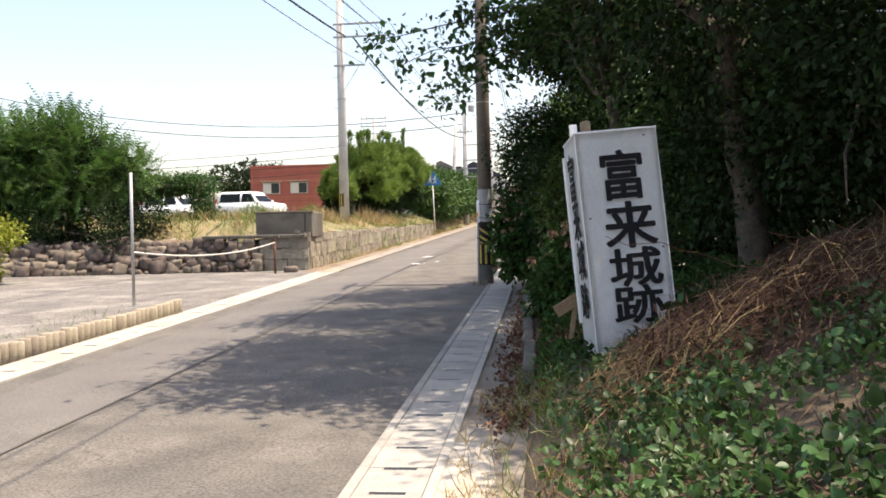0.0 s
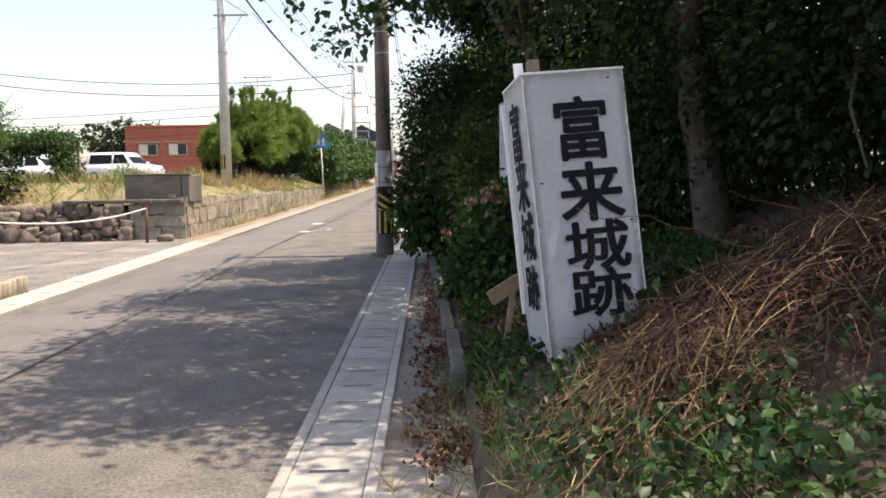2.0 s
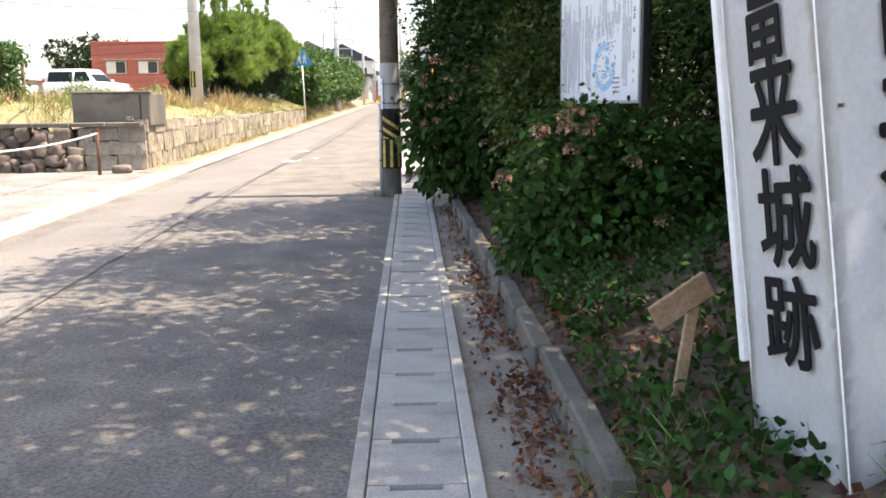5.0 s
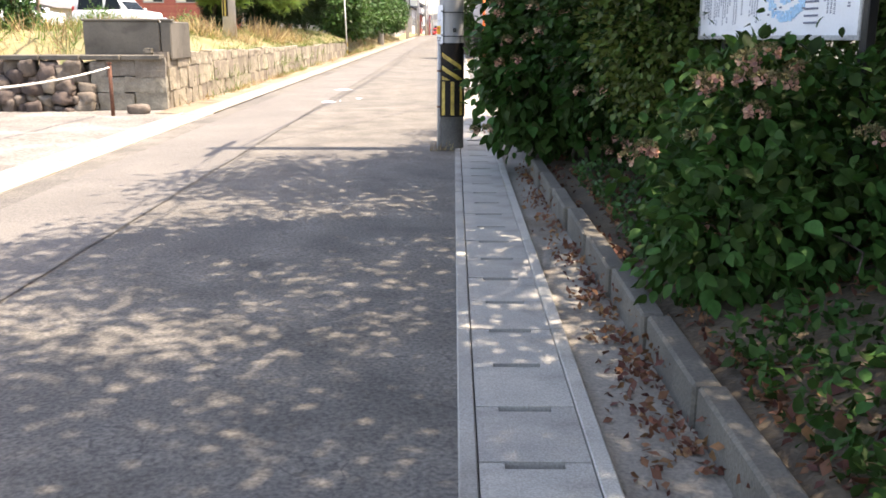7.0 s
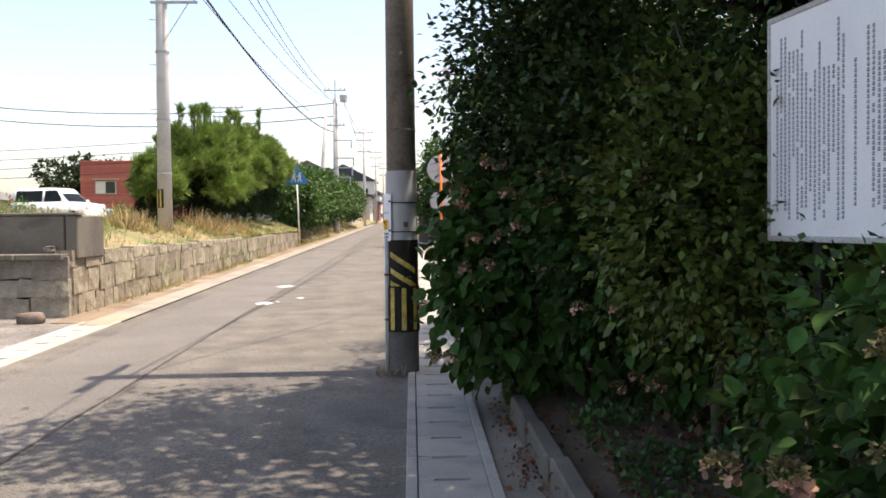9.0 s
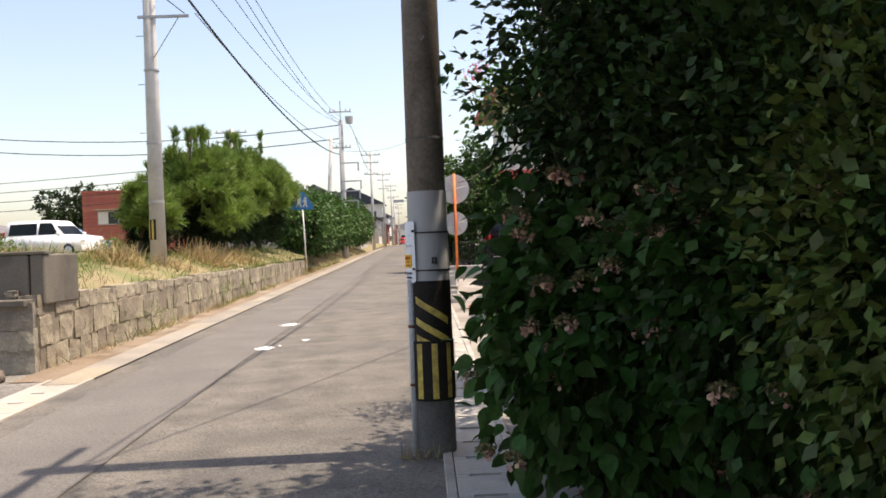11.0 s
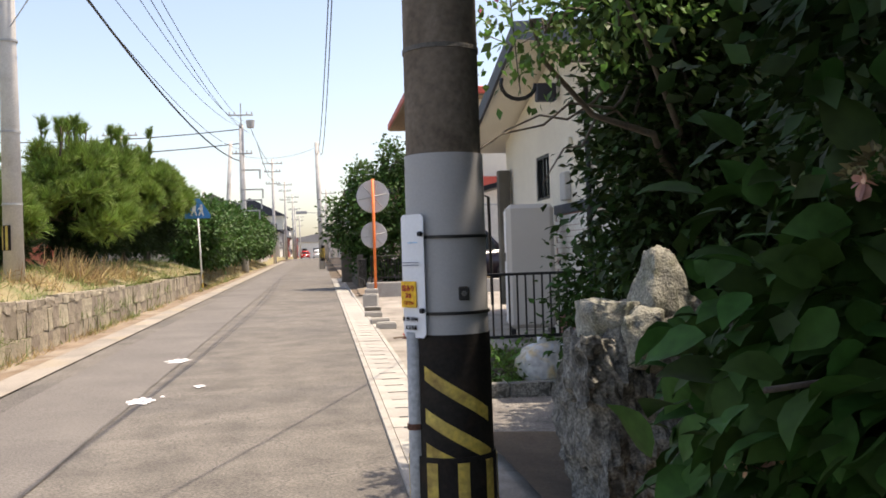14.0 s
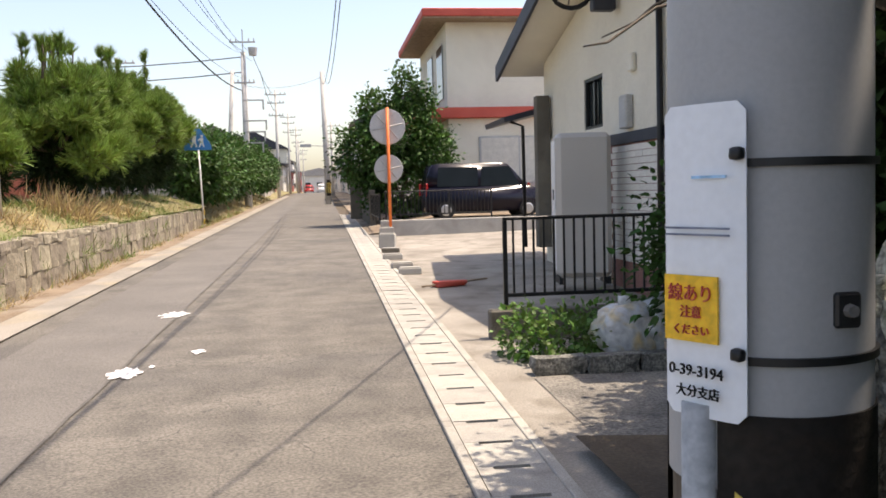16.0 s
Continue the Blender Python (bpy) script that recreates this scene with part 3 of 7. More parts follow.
sheet("right_verge", span(0.61, 40, 2.5), span(46.2, 260, 8), lambda x, y: gz(y) + 0.02 + 0.35 * smooth(0.7, 1.5, x) * (1 - smooth(60, 64, y)), DIRT, "packed earth yards beyond the driveway", "ground")
sheet("upper_lot", span(-60, -5.55, 0.9), span(25.6, 58, 0.9), left_bank_z, VERGE, "dry grass and earth on the raised lot", "ground")
sheet("left_verge", span(-60, -5.2, 1.8), span(58, 260, 4), lambda x, y: gz(y) + 0.02 + 0.7 * smooth(-5.6, -6.4, x), VERGE, "dry grass verge of the street", "ground")
sheet("wall_foot_verge", span(-5.32, -4.76, 0.14), span(24.5, 110, 0.7), lambda x, y: gz(y) + 0.02 + 0.02 * noise.noise(Vector((x * 4, y * 3, 0))), DIRT, "dusty earth at the foot of the stone wall", "ground")
sheet("left_gutter_far", [-4.76, -4.28], span(24.15, 120, 1.2), lambda x, y: gz(y) + 0.024, mat("dusty_concrete", (0.22, 0.2, 0.17), (0.32, 0.29, 0.245), 1.2, 0.92, 0.4, 60, stain=(0.36, 0.3, 0.2), stain_scale=0.8, stain_amt=0.7), "old concrete gutter cover along the street", "gutter")

rng = random.Random(5)


def lids(name, label, x0, x1, y0, y1, pitch, material, slot_x, slot_w, edge, z):
    """A covered gutter: two rails, and concrete lids with a lifting slot at each joint."""
    g = thing(name, label, "drain", (0, 0, 0), kind="structure")
    for a, b in ((x0, x0 + edge), (x1 - edge, x1)):
        bm = bmesh.new()
        for j in range(int((y1 - y0) / 2)):
            ya = y0 + 2 * j
            m = Matrix.Translation((0, ya, gz(ya))) @ Matrix.Rotation(0.014, 4, "X")
            box(bm, a, b, 0.004, 1.994, -0.15, z + 0.006, 0.006, m)
        part("rail", bm, material, g)
    outline = [(x0 + edge + 0.006, 0), (x1 - edge - 0.006, 0), (x1 - edge - 0.006, pitch - 0.008), (slot_x + slot_w / 2, pitch - 0.008), (slot_x + slot_w / 2, pitch - 0.055), (slot_x - slot_w / 2, pitch - 0.055), (slot_x - slot_w / 2, pitch - 0.008), (x0 + edge + 0.006, pitch - 0.008)]
    bm = bmesh.new()
    top = [bm.verts.new((x, y, z)) for x, y in outline]
    bot = [bm.verts.new((x, y, z - 0.1)) for x, y in outline]
    bm.faces.new(top)
    for i in range(len(top)):
        j = (i + 1) % len(top)
        bm.faces.new((top[j], top[i], bot[i], bot[j]))
    me = bm_mesh("lid", bm, material)
    y = y0
    while y < y1 - pitch:
        ob = new("lid", me)
        ob.parent = g
        ob.matrix_basis = Matrix.Translation((0, y, gz(y) + rng.uniform(-0.002, 0.002))) @ Matrix.Rotation(0.014 + rng.uniform(-0.003, 0.003), 4, "X")
        y += pitch
    # Channel floor, coloured near-black so the slots look deep in shade.
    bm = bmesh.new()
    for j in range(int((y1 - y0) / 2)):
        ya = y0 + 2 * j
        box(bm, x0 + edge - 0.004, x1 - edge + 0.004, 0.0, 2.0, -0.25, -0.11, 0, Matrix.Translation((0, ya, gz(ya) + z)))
    part("channel", bm, DRAIN_SHADE, g, "inside of the drain, its shade painted near-black")


lids("drain", "grey concrete street drain with slotted lids", 0.05, 0.615, -3.25, 62.75, 0.5, CONCRETE_LID, 0.33, 0.22, 0.07, 0.025)
lids("left_gutter", "pale sunlit concrete gutter with lids beside the lot", -4.86, -4.28, -3.4, 24.6, 0.6, CONCRETE_PALE, -4.57, 0.16, 0.05, 0.02)

# low concrete kerb that holds the bank
kerb = thing("kerb", "low weathered concrete kerb holding back the bank", "kerb", kind="structure")
for j in range(10):
    ya = 8.9 + 0.9 * j
    part("kerb_block", boxm(0.0, 0.12, 0.004, 0.894, -0.1, 0.19, 0.014, m=Matrix.Translation((kerb_x(ya + 0.4) + rng.uniform(-0.008, 0.008), ya, gz(ya))) @ Matrix.Rotation(0.014, 4, "X")), CONCRETE_OLD, kerb)


# ---- stone walls on the far side of the street ----
def course_wall(parent, length, height_f, x_of, courses, seed, material, depth=0.3, lo=0.35, hi=0.8, z_of=None):
    """Squared stones laid in courses along a line, each a little proud or set back."""
    r = random.Random(seed)
    z = 0.0
    while z < 1.6:
        h = r.uniform(*courses)
        s = r.uniform(-0.3, 0)
        while s < length:
            w = r.uniform(lo, hi)
            a, b = max(0, s), min(length, s + w)
            top = min(z + h, height_f((a + b) / 2))
            if b - a > 0.08 and top - z > 0.08:
                bm = stone(b - a - 0.006, depth, top - z - 0.006, r.random() * 50, 0.07, 2, 0.05)
                zb = z_of((a + b) / 2) if z_of else 0
                part("stone", bm, material, parent).matrix_basis = x_of((a + b) / 2, zb + z + 0.006 + r.uniform(-0.02, 0.025), r.uniform(-0.015, 0.015)) @ pose(0, 0, 0, r.uniform(-2, 2), r.uniform(-4, 4), r.uniform(-2, 2))
            s += w
        z += h


side_wall = thing("side_wall", "tan squared-stone retaining wall along the street, coloured as sunlit", "stone wall", kind="structure")
core = bmesh.new()
for j in range(24):
    ya = 25.45 + j * 1.2
    box(core, -5.52, -5.303, 0, 1.2, -0.2, 1.0 - 0.018 * j * 0.9, 0, Matrix.Translation((0, ya, gz(ya))))
part("core", core, mat("old_mortar", (0.16, 0.134, 0.097), (0.235, 0.2, 0.145), 3, 0.95, 0.6, 40), side_wall)
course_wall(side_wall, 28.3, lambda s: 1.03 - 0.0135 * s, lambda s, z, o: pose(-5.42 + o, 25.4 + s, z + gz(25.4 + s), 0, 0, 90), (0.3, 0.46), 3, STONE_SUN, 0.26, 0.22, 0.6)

FW = math.degrees(math.atan2(-0.75, -8.7))
front_wall = thing("front_wall", "grey squared-stone and rubble wall at the back of the lot", "stone wall", kind="structure")
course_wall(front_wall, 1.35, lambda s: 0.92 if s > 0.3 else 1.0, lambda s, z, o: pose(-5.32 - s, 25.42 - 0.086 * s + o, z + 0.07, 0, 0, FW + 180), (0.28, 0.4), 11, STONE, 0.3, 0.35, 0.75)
part("core", boxm(-8.0, -5.45, 25.5, 25.8, -0.1, 0.9), CONCRETE_OLD, front_wall)
for k in range(4):
    part("coping", boxm(-5.36 - 0.73 * (k + 1), -5.37 - 0.73 * k, 25.16 - 0.05 * k, 25.6, 1.0, 1.09, 0.012), CONCRETE_OLD, front_wall)
r = random.Random(21)
for row in range(6):
    x = -6.5 - 0.04 * row + r.uniform(-0.15, 0.1)
    while x > -15.5:
        w = r.uniform(0.16, 0.42)
        h = w * r.uniform(0.6, 0.95)
        fall = smooth(-7.0, -9.5, x)
        if row * 0.19 < 0.98 - 0.12 * fall + r.uniform(-0.15, 0.1):
            bm = stone(w, w * 0.85, h, r.random() * 60, 0.2, 2, 0.35)
            part("stone", bm, RUBBLE, front_wall, smooth=True).matrix_basis = pose(x - w / 2, 25.18 + (x + 5.3) * 0.086 + row * (0.04 + 0.16 * fall) + r.uniform(-0.06, 0.06), 0.02 + row * 0.18, r.uniform(-15, 15), r.uniform(-15, 15), r.uniform(0, 360))
        x -= w * 0.95
rub = bmesh.new()
g0 = []
for x in span(-15.5, -7.6, 0.4):
    g0.append([rub.verts.new((x, 25.3 + (x + 5.3) * 0.086 + dy, dz + 0.1 * noise.noise(Vector((x * 2, dy * 3, 0))))) for dy, dz in ((0, 0), (0.35, 0.55), (1.0, 0.85), (2.2, 1.0))])
for a, b in zip(g0, g0[1:]):
    for i in range(3):
        rub.faces.new((a[i], b[i], b[i + 1], a[i + 1]))
part("rubble_fill", rub, DIRT, front_wall, "earth between the stones")

block = thing("parapet_block", "weathered concrete parapet block on the wall corner", "parapet")
part("front_slab", boxm(-6.9, -5.47, 25.56, 25.72, 1.0, 1.7, 0.02), CONCRETE_OLD, block)
part("side_slab", boxm(-5.45, -5.25, 25.56, 26.8, 1.0, 1.7, 0.02), CONCRETE_OLD, block)
part("cap", boxm(-6.92, -5.23, 25.54, 25.76, 1.702, 1.745, 0.01), CONCRETE_OLD, block)
part("loose_stone", stone(0.16, 0.14, 0.12, 3), CONCRETE_OLD, block).matrix_basis = pose(-5.68, 25.5, 1.09)


# ---- poles ----
def pole(name, label, x, y, z, h, r0, r1, material, lean=(0, 0)):
    t = thing(name, label, "utility pole", (x, y, z))
    part("shaft", tubem([(0, 0, -0.3), (lean[0] * 0.5, lean[1] * 0.5, h / 2), (lean[0], lean[1], h)], [r0, (r0 + r1) / 2, r1], 20), material, t, smooth=True)
    return t


def band(parent, name, z0, z1, r0, material, a0=0, a1=360, lean=0.0, label="", proud=0.006):
    """A sleeve round a pole, or part of one: a smooth outside with flat lips in to the shaft."""
    bm = bmesh.new()
    n = max(4, int((a1 - a0) / 6))
    turns = [radians(a0 + (a1 - a0) * i / n) for i in range(n + 1)]

    def ring(rr, z):
        return [bm.verts.new(((rr - 0.0045 * z) * math.cos(a) + lean * z, (rr - 0.0045 * z) * math.sin(a), z)) for a in turns]

    for (ra, za), (rb, zb), soft in (((r0 - 0.01, z0), (r0 + proud, z0), False), ((r0 + proud, z0), (r0 + proud, z1), True), ((r0 + proud, z1), (r0 - 0.01, z1), False)):
        lo, hi = ring(ra, za), ring(rb, zb)
        for i in range(n):
            bm.faces.new((lo[i], lo[i + 1], hi[i + 1], hi[i])).smooth = soft
    bmesh.ops.remove_doubles(bm, verts=bm.verts, dist=0.00005)
    bm.normal_update()
    for e in bm.edges:
        e.smooth = len(e.link_faces) < 2 or e.calc_face_angle(0) < 1.0
    return part(name, bm, material, parent, label)


def slant(parent, z, a0, a1, rise, width, r0, name="stripe"):
    """A slanting stripe round a pole."""
    bm = bmesh.new()
    n = 8
    lo, hi = [], []
    for i in range(n + 1):
        f = i / n
        a = radians(a0 + (a1 - a0) * f)
        zz = z + rise * f
        for row, d in ((lo, 0), (hi, width)):
            rr = r0 + 0.0115 - 0.0045 * (zz + d)
            row.append(bm.verts.new((rr * math.cos(a), rr * math.sin(a), zz + d)))
    for i in range(n):
        bm.faces.new((lo[i], lo[i + 1], hi[i + 1], hi[i]))
    return part(name, bm, YELLOW, parent, smooth=True)


p1 = pole("utility_pole", "brown-stained utility pole with black and yellow wrap at the kerb", 0, 20.0, -0.01, 8.4, 0.158, 0.12, POLE_BROWN, (0, 0))
R1 = 0.158
band(p1, "foot_sleeve", 0.0, 0.47, R1, POLE_BASE, proud=0.004)
band(p1, "grey_wrap", 1.24, 2.05, R1, POLE_WRAP, proud=0.005, label="smooth grey protective wrap")
band(p1, "upper_black_wrap", 0.88, 1.36, R1, BLACK_WRAP, -144, 150, proud=0.009, label="black rubber wrap with slanting yellow stripes")
band(p1, "lower_black_wrap", 0.44, 0.9, R1, BLACK_WRAP, -178, 178, proud=0.016, label="black rubber wrap with upright yellow stripes")
for z, a0, a1 in ((1.19, -134, -40), (1.03, -134, -36), (0.9, -134, -84)):
    slant(p1, z, a0, a1, -0.17 if a1 > -70 else -0.07, 0.055, R1 + 0.001)
for k in range(9):
    a = -172 + 40 * k
    band(p1, "stripe", 0.46, 0.88, R1 + 0.006, YELLOW, a, a + 15, proud=0.0155)
for z in (1.435, 1.725):
    band(p1, "cable_tie", z, z + 0.012, R1, BLACK_METAL, proud=0.012)
for z in (3.9, 4.3, 2.45):
    band(p1, "steel_band", z, z + 0.018, R1 - 0.001, PLASTIC_GREY if z > 3 else POLE_BASE, proud=0.004)
part("bolt_plate", boxm(-0.02, 0.02, -0.012, 0.004, -0.026, 0.026, 0.004), BLACK_METAL, p1).matrix_basis = pose(0.04, -R1 + 0.006, 1.515)
part("bolt", tubem([(0, 0, 0), (0, -0.022, 0)], [0.012, 0.009], 8), POLE_BASE, p1).matrix_basis = pose(0.04, -R1 + 0.004, 1.515)
part("conduit", tubem([(-0.152, -0.07, 0), (-0.15, -0.07, 0.8), (-0.147, -0.069, 1.37)], 0.027, 12), PLASTIC_GREY, p1, "smooth grey conduit pipe", smooth=True)
for z in (0.55, 1.0):
    part("conduit_clip", tubem([(-0.15, -0.07, z), (-0.15, -0.07, z + 0.022)], 0.031, 12), RUST, p1)
for z in (3.2, 4.4, 5.6):
    part("step_bolt", tubem([(0, -0.1, z), (0.02, -0.26, z)], 0.009, 6), GALV, p1)
part("crossarm", boxm(-0.13, -0.05, -0.75, 0.75, 7.9, 7.98, 0.008), GALV, p1)
# plate tied to the pole
plate = thing("notice_plate", "white plastic notice plate with a yellow panel tied to the pole", "notice", (-0.15, 19.918, 1.34), rz=-61)
for z in (0.095, 0.385):
    part("tie_knob", stone(0.018, 0.016, 0.018, 2 + z, 0.05, 2, 0.6), BLACK_METAL, plate, smooth=True).matrix_basis = pose(0.067, -0.002, z)
bm = bmesh.new()
rows = []
for z in span(-0.0, 0.47, 0.09):
    rows.append([bm.verts.new((x, 1.5 * x ** 2, z)) for x in span(-0.07, 0.075, 0.0145)])
for a, b in zip(rows, rows[1:]):
    for i in range(len(a) - 1):
        bm.faces.new((a[i], a[i + 1], b[i + 1], b[i]))
bmesh.ops.bevel(bm, geom=[rows[0][0], rows[0][-1], rows[-1][0], rows[-1][-1]], offset=0.014, segments=1, affect="VERTICES")
bmesh.ops.solidify(bm, geom=bm.faces, thickness=0.003)
part("panel", bm, BOARD, plate)
part("yellow_panel", boxm(-0.062, 0.035, -0.006, -0.002, 0.115, 0.215), ORANGE_PRINT, plate, "yellow warning panel")
for k, (s, z, h) in enumerate((("線あり", 0.187, 0.028), ("注意", 0.159, 0.02), ("ください", 0.132, 0.017))):
    lettering("warning_letters", s, h, plate, pose(-0.012, -0.008, z, 90), RED_PAINT)
lettering("number_letters", "0-39-3194", 0.024, plate, pose(-0.005, -0.006, 0.07, 90))
lettering("branch_letters", "大分支店", 0.02, plate, pose(-0.002, -0.006, 0.038, 90))
part("blue_stroke", boxm(-0.01, 0.05, -0.006, -0.003, 0.36, 0.364, m=Matrix.Rotation(radians(0), 4, "Y")), PRINT_BLUE, plate)
for z in (0.285, 0.275):
    part("printed_line", boxm(-0.06, 0.055, -0.005, -0.003, z, z + 0.003), INK_GREY, plate)

p2 = pole("utility_pole", "tall pale concrete utility pole on the grassy bank", -6.55, 35.6, 1.45, 9.6, 0.2, 0.12, POLE)
for z, w in ((6.0, 1.0), (7.1, 1.9), (7.6, 1.9)):
    part("crossarm", boxm(-0.25, w, -0.16, -0.1, z, z + 0.07, 0.006), GALV, p2)
for z in (1.45, 2.9, 4.72):
    band(p2, "steel_band", z, z + 0.04, 0.2, GALV)
part("stay_rod", tubem([(0.1, -0.14, 5.0), (0.75, -0.14, 6.0)], 0.012, 6), GALV, p2)
band(p2, "black_wrap", 0.55, 1.05, 0.2, BLACK_WRAP, 175, 275)
for k in range(3):
    band(p2, "stripe", 0.56, 1.04, 0.2, YELLOW, 180 + 32 * k, 195 + 32 * k, proud=0.012)
for z in (2.0, 3.2, 4.4, 5.6, 6.6):
    part("step_bolt", tubem([(-0.15, 0, z), (-0.34, 0, z)], 0.01, 6), GALV, p2)


def street_pole(x, y, h, arms, label, r=0.17, lean=0.0):
    p = pole("utility_pole", label, x, y, gz(y) - 0.1, h, r, r * 0.62, POLE, (lean, 0))
    for z, w in arms:
        part("crossarm", boxm(-w, w, -0.2, -0.12, h + z, h + z + 0.09, 0.01), GALV, p)
        for s in (-0.9, -0.5, 0.5, 0.9):
            part("insulator", tubem([(s * w, -0.16, h + z + 0.08), (s * w, -0.16, h + z + 0.26)], [0.05, 0.035], 6), PLASTIC_GREY, p)
    return p


p3 = street_pole(-5.42, 78, 10.0, ((0.55, 0.8), (-2.0, 0.7)), "tall concrete pole with transformer and many crossarms", 0.24)
part("transformer", tubem([(0.62, -0.1, 9.75), (0.62, -0.1, 10.25)], [0.24, 0.3], 14), PLASTIC_GREY, p3, "grey drum transformer")
part("spike", tubem([(0, 0, 9.9), (0, 0, 11.4)], 0.035, 6), GALV, p3)
for z, w in ((6.9, 1.2), (5.6, 1.35), (4.9, 1.25), (4.2, 1.1)):
    part("bracket", boxm(-0.1, w, -0.2, -0.12, z, z + 0.09, 0.01), GALV, p3)
    part("hanger", boxm(w - 0.1, w, -0.2, -0.12, z - 0.55, z, 0.01), GALV, p3)
street_pole(-6.5, 76, 8.6, (), "leaning concrete stay pole", 0.18, 0.55)
street_pole(-8.0, 78, 5.6, (), "short dark pole behind the hedge", 0.12)
street_pole(-14.0, 82, 10.2, ((-0.4, 1.2), (-1.1, 1.2)), "concrete pole with crossarms beyond the pines")
p4 = pole("utility_pole", "weathered pole with yellow and black band by the street", -0.33, 82, gz(82), 9.1, 0.2, 0.15, POLE, (-0.16, 0))
band(p4, "black_wrap", 0.6, 1.7, 0.2, BLACK_WRAP)
for k in range(5):
    band(p4, "stripe", 0.8, 1.5, 0.2, YELLOW, 180 + 40 * k, 200 + 40 * k, proud=0.012)
for k, (x, y, h) in enumerate(((-4.9, 108, 10.5), (-4.9, 140, 10.5), (-4.6, 165, 10.5), (-4.9, 190, 10), (0.4, 118, 8.0), (0.5, 170, 9), (-4.8, 225, 10))):
    street_pole(x, y, h, ((-0.5, 1.0), (-1.3, 0.8), (-2.5, 0.7)), "distant concrete utility pole with crossarms")


def wire(a, b, sag, r=0.012, n=16, name="overhead_wire", label="thin black overhead wire between poles"):
    a, b = Vector(a), Vector(b)
    pts = [a.lerp(b, i / n) - Vector((0, 0, sag * 4 * (i / n) * (1 - i / n))) for i in range(n + 1)]
    return tagged(part(name, tubem(pts, r, 5), CABLE), label, "wire", "overhead wires")


for d in (-0.6, 0.6):
    wire((-0.1, 20 + d * 0.2, 7.3), (-0.49 + d * 0.25, 82, 9.8), 2.5)
    wire((-0.1 + d * 0.3, 20, 7.3), (0.6 + d * 0.3, -22, 7.8), 1.0)
wire((-6.0, 35.5, 8.55), (-5.6, 78, 8.3), 0.9, 0.035, label="thick black telephone cable hanging along the street")
wire((-6.3, 35.5, 8.6), (-6.8, -12, 9.4), 0.9, 0.035, label="thick black telephone cable hanging along the street")
for dx, z in ((1.7, 9.15), (1.1, 9.15), (0.4, 9.15), (1.7, 8.65), (0.9, 7.55)):
    wire((-6.3 + dx, 35.5, z), (-5.9 + dx * 0.6, 78, z + 1.5), 0.8)
    wire((-6.55 + dx, 35.5, z), (-6.9 + dx, -12, z + 0.6), 0.8)
for z in (10.4, 9.45):
    wire((-56, 80, z + 5.1), (-5.4, 78, z), 2.56, 0.034)
for k in range(4):
    wire((-90, 104, 9.4 - 0.8 * k), (-14, 82, 8.4 - 0.75 * k), 1.0, 0.026)
wire((-5, 78, 11), (-4.9, 108, 11), 0.5, 0.02)
wire((-4.4, 78, 9.5), (-4.9, 108, 9.6), 0.6, 0.02)
wire((-5.4, 78, 8.6), (-0.5, 82, 9.6), 0.4, 0.012)
wire((0, 20, 7.6), (3.3, 33, 4.6), 0.5, 0.012, label="service cable drooping to the white house")


# ---- the leaning sign ----
sign = thing("castle_ruin_sign", "leaning white four-sided sign post with black brush lettering", "sign")
up = Vector((-0.085, 0.107, 1)).normalized()
ux = Vector((math.cos(0.135), math.sin(0.135), 0))
ux = (ux - up * ux.dot(up)).normalized()
ub = up.cross(ux)
o = Vector((1.72, 8.414, 0.206))
SM = Matrix.Translation(o) @ Matrix((ux, ub, up)).transposed().to_4x4()
W, D, H = 0.722, 0.587, 1.966
sign.matrix_basis = SM


def panel_warp(w, h, seed):
    """A thin sheet-metal face, slightly dented."""
    bm = bmesh.new()
    rows = [[bm.verts.new((x, 0.009 * noise.noise(Vector((x * 4, z * 3, seed))), z)) for x in span(0, w, 0.06)] for z in span(-0.15, h, 0.08)]
    for a, b in zip(rows, rows[1:]):
        for i in range(len(a) - 1):
            bm.faces.new((a[i], a[i + 1], b[i + 1], b[i]))
    bmesh.ops.solidify(bm, geom=bm.faces, thickness=0.006)
    return bm


part("front_face", panel_warp(W, H, 1), WHITE_PAINT, sign, smooth=True)
part("left_face", panel_warp(D, H, 2), WHITE_PAINT, sign, smooth=True).matrix_basis = pose(0, D, 0, 0, 0, -90)
part("back_face", panel_warp(W, H, 3), WHITE_PAINT, sign, smooth=True).matrix_basis = pose(W, D, 0, 0, 0, 180)
part("right_face", panel_warp(D, H, 4), WHITE_PAINT, sign, smooth=True).matrix_basis = pose(W, 0, 0, 0, 0, 90)
part("top_lid", boxm(-0.01, W + 0.01, -0.01, D + 0.01, H - 0.004, H + 0.014, 0.004), WHITE_PAINT, sign)
for x, y in ((0, 0), (W, 0), (0, D), (W, D)):
    part("corner_strip", boxm(x - 0.004, x + 0.004, y - 0.004, y + 0.004, -0.15, H + 0.004, 0.003), WHITE_PAINT, sign)
part("post", boxm(0.12, 0.2, D * 0.4, D * 0.55, -0.3, H + 0.16, 0.006), WOOD, sign, "bare wooden post through the sign")
part("post_board", boxm(0.0, 0.07, D * 0.35, D * 0.38, H - 0.2, H + 0.13, 0.004), WHITE_PAINT, sign)
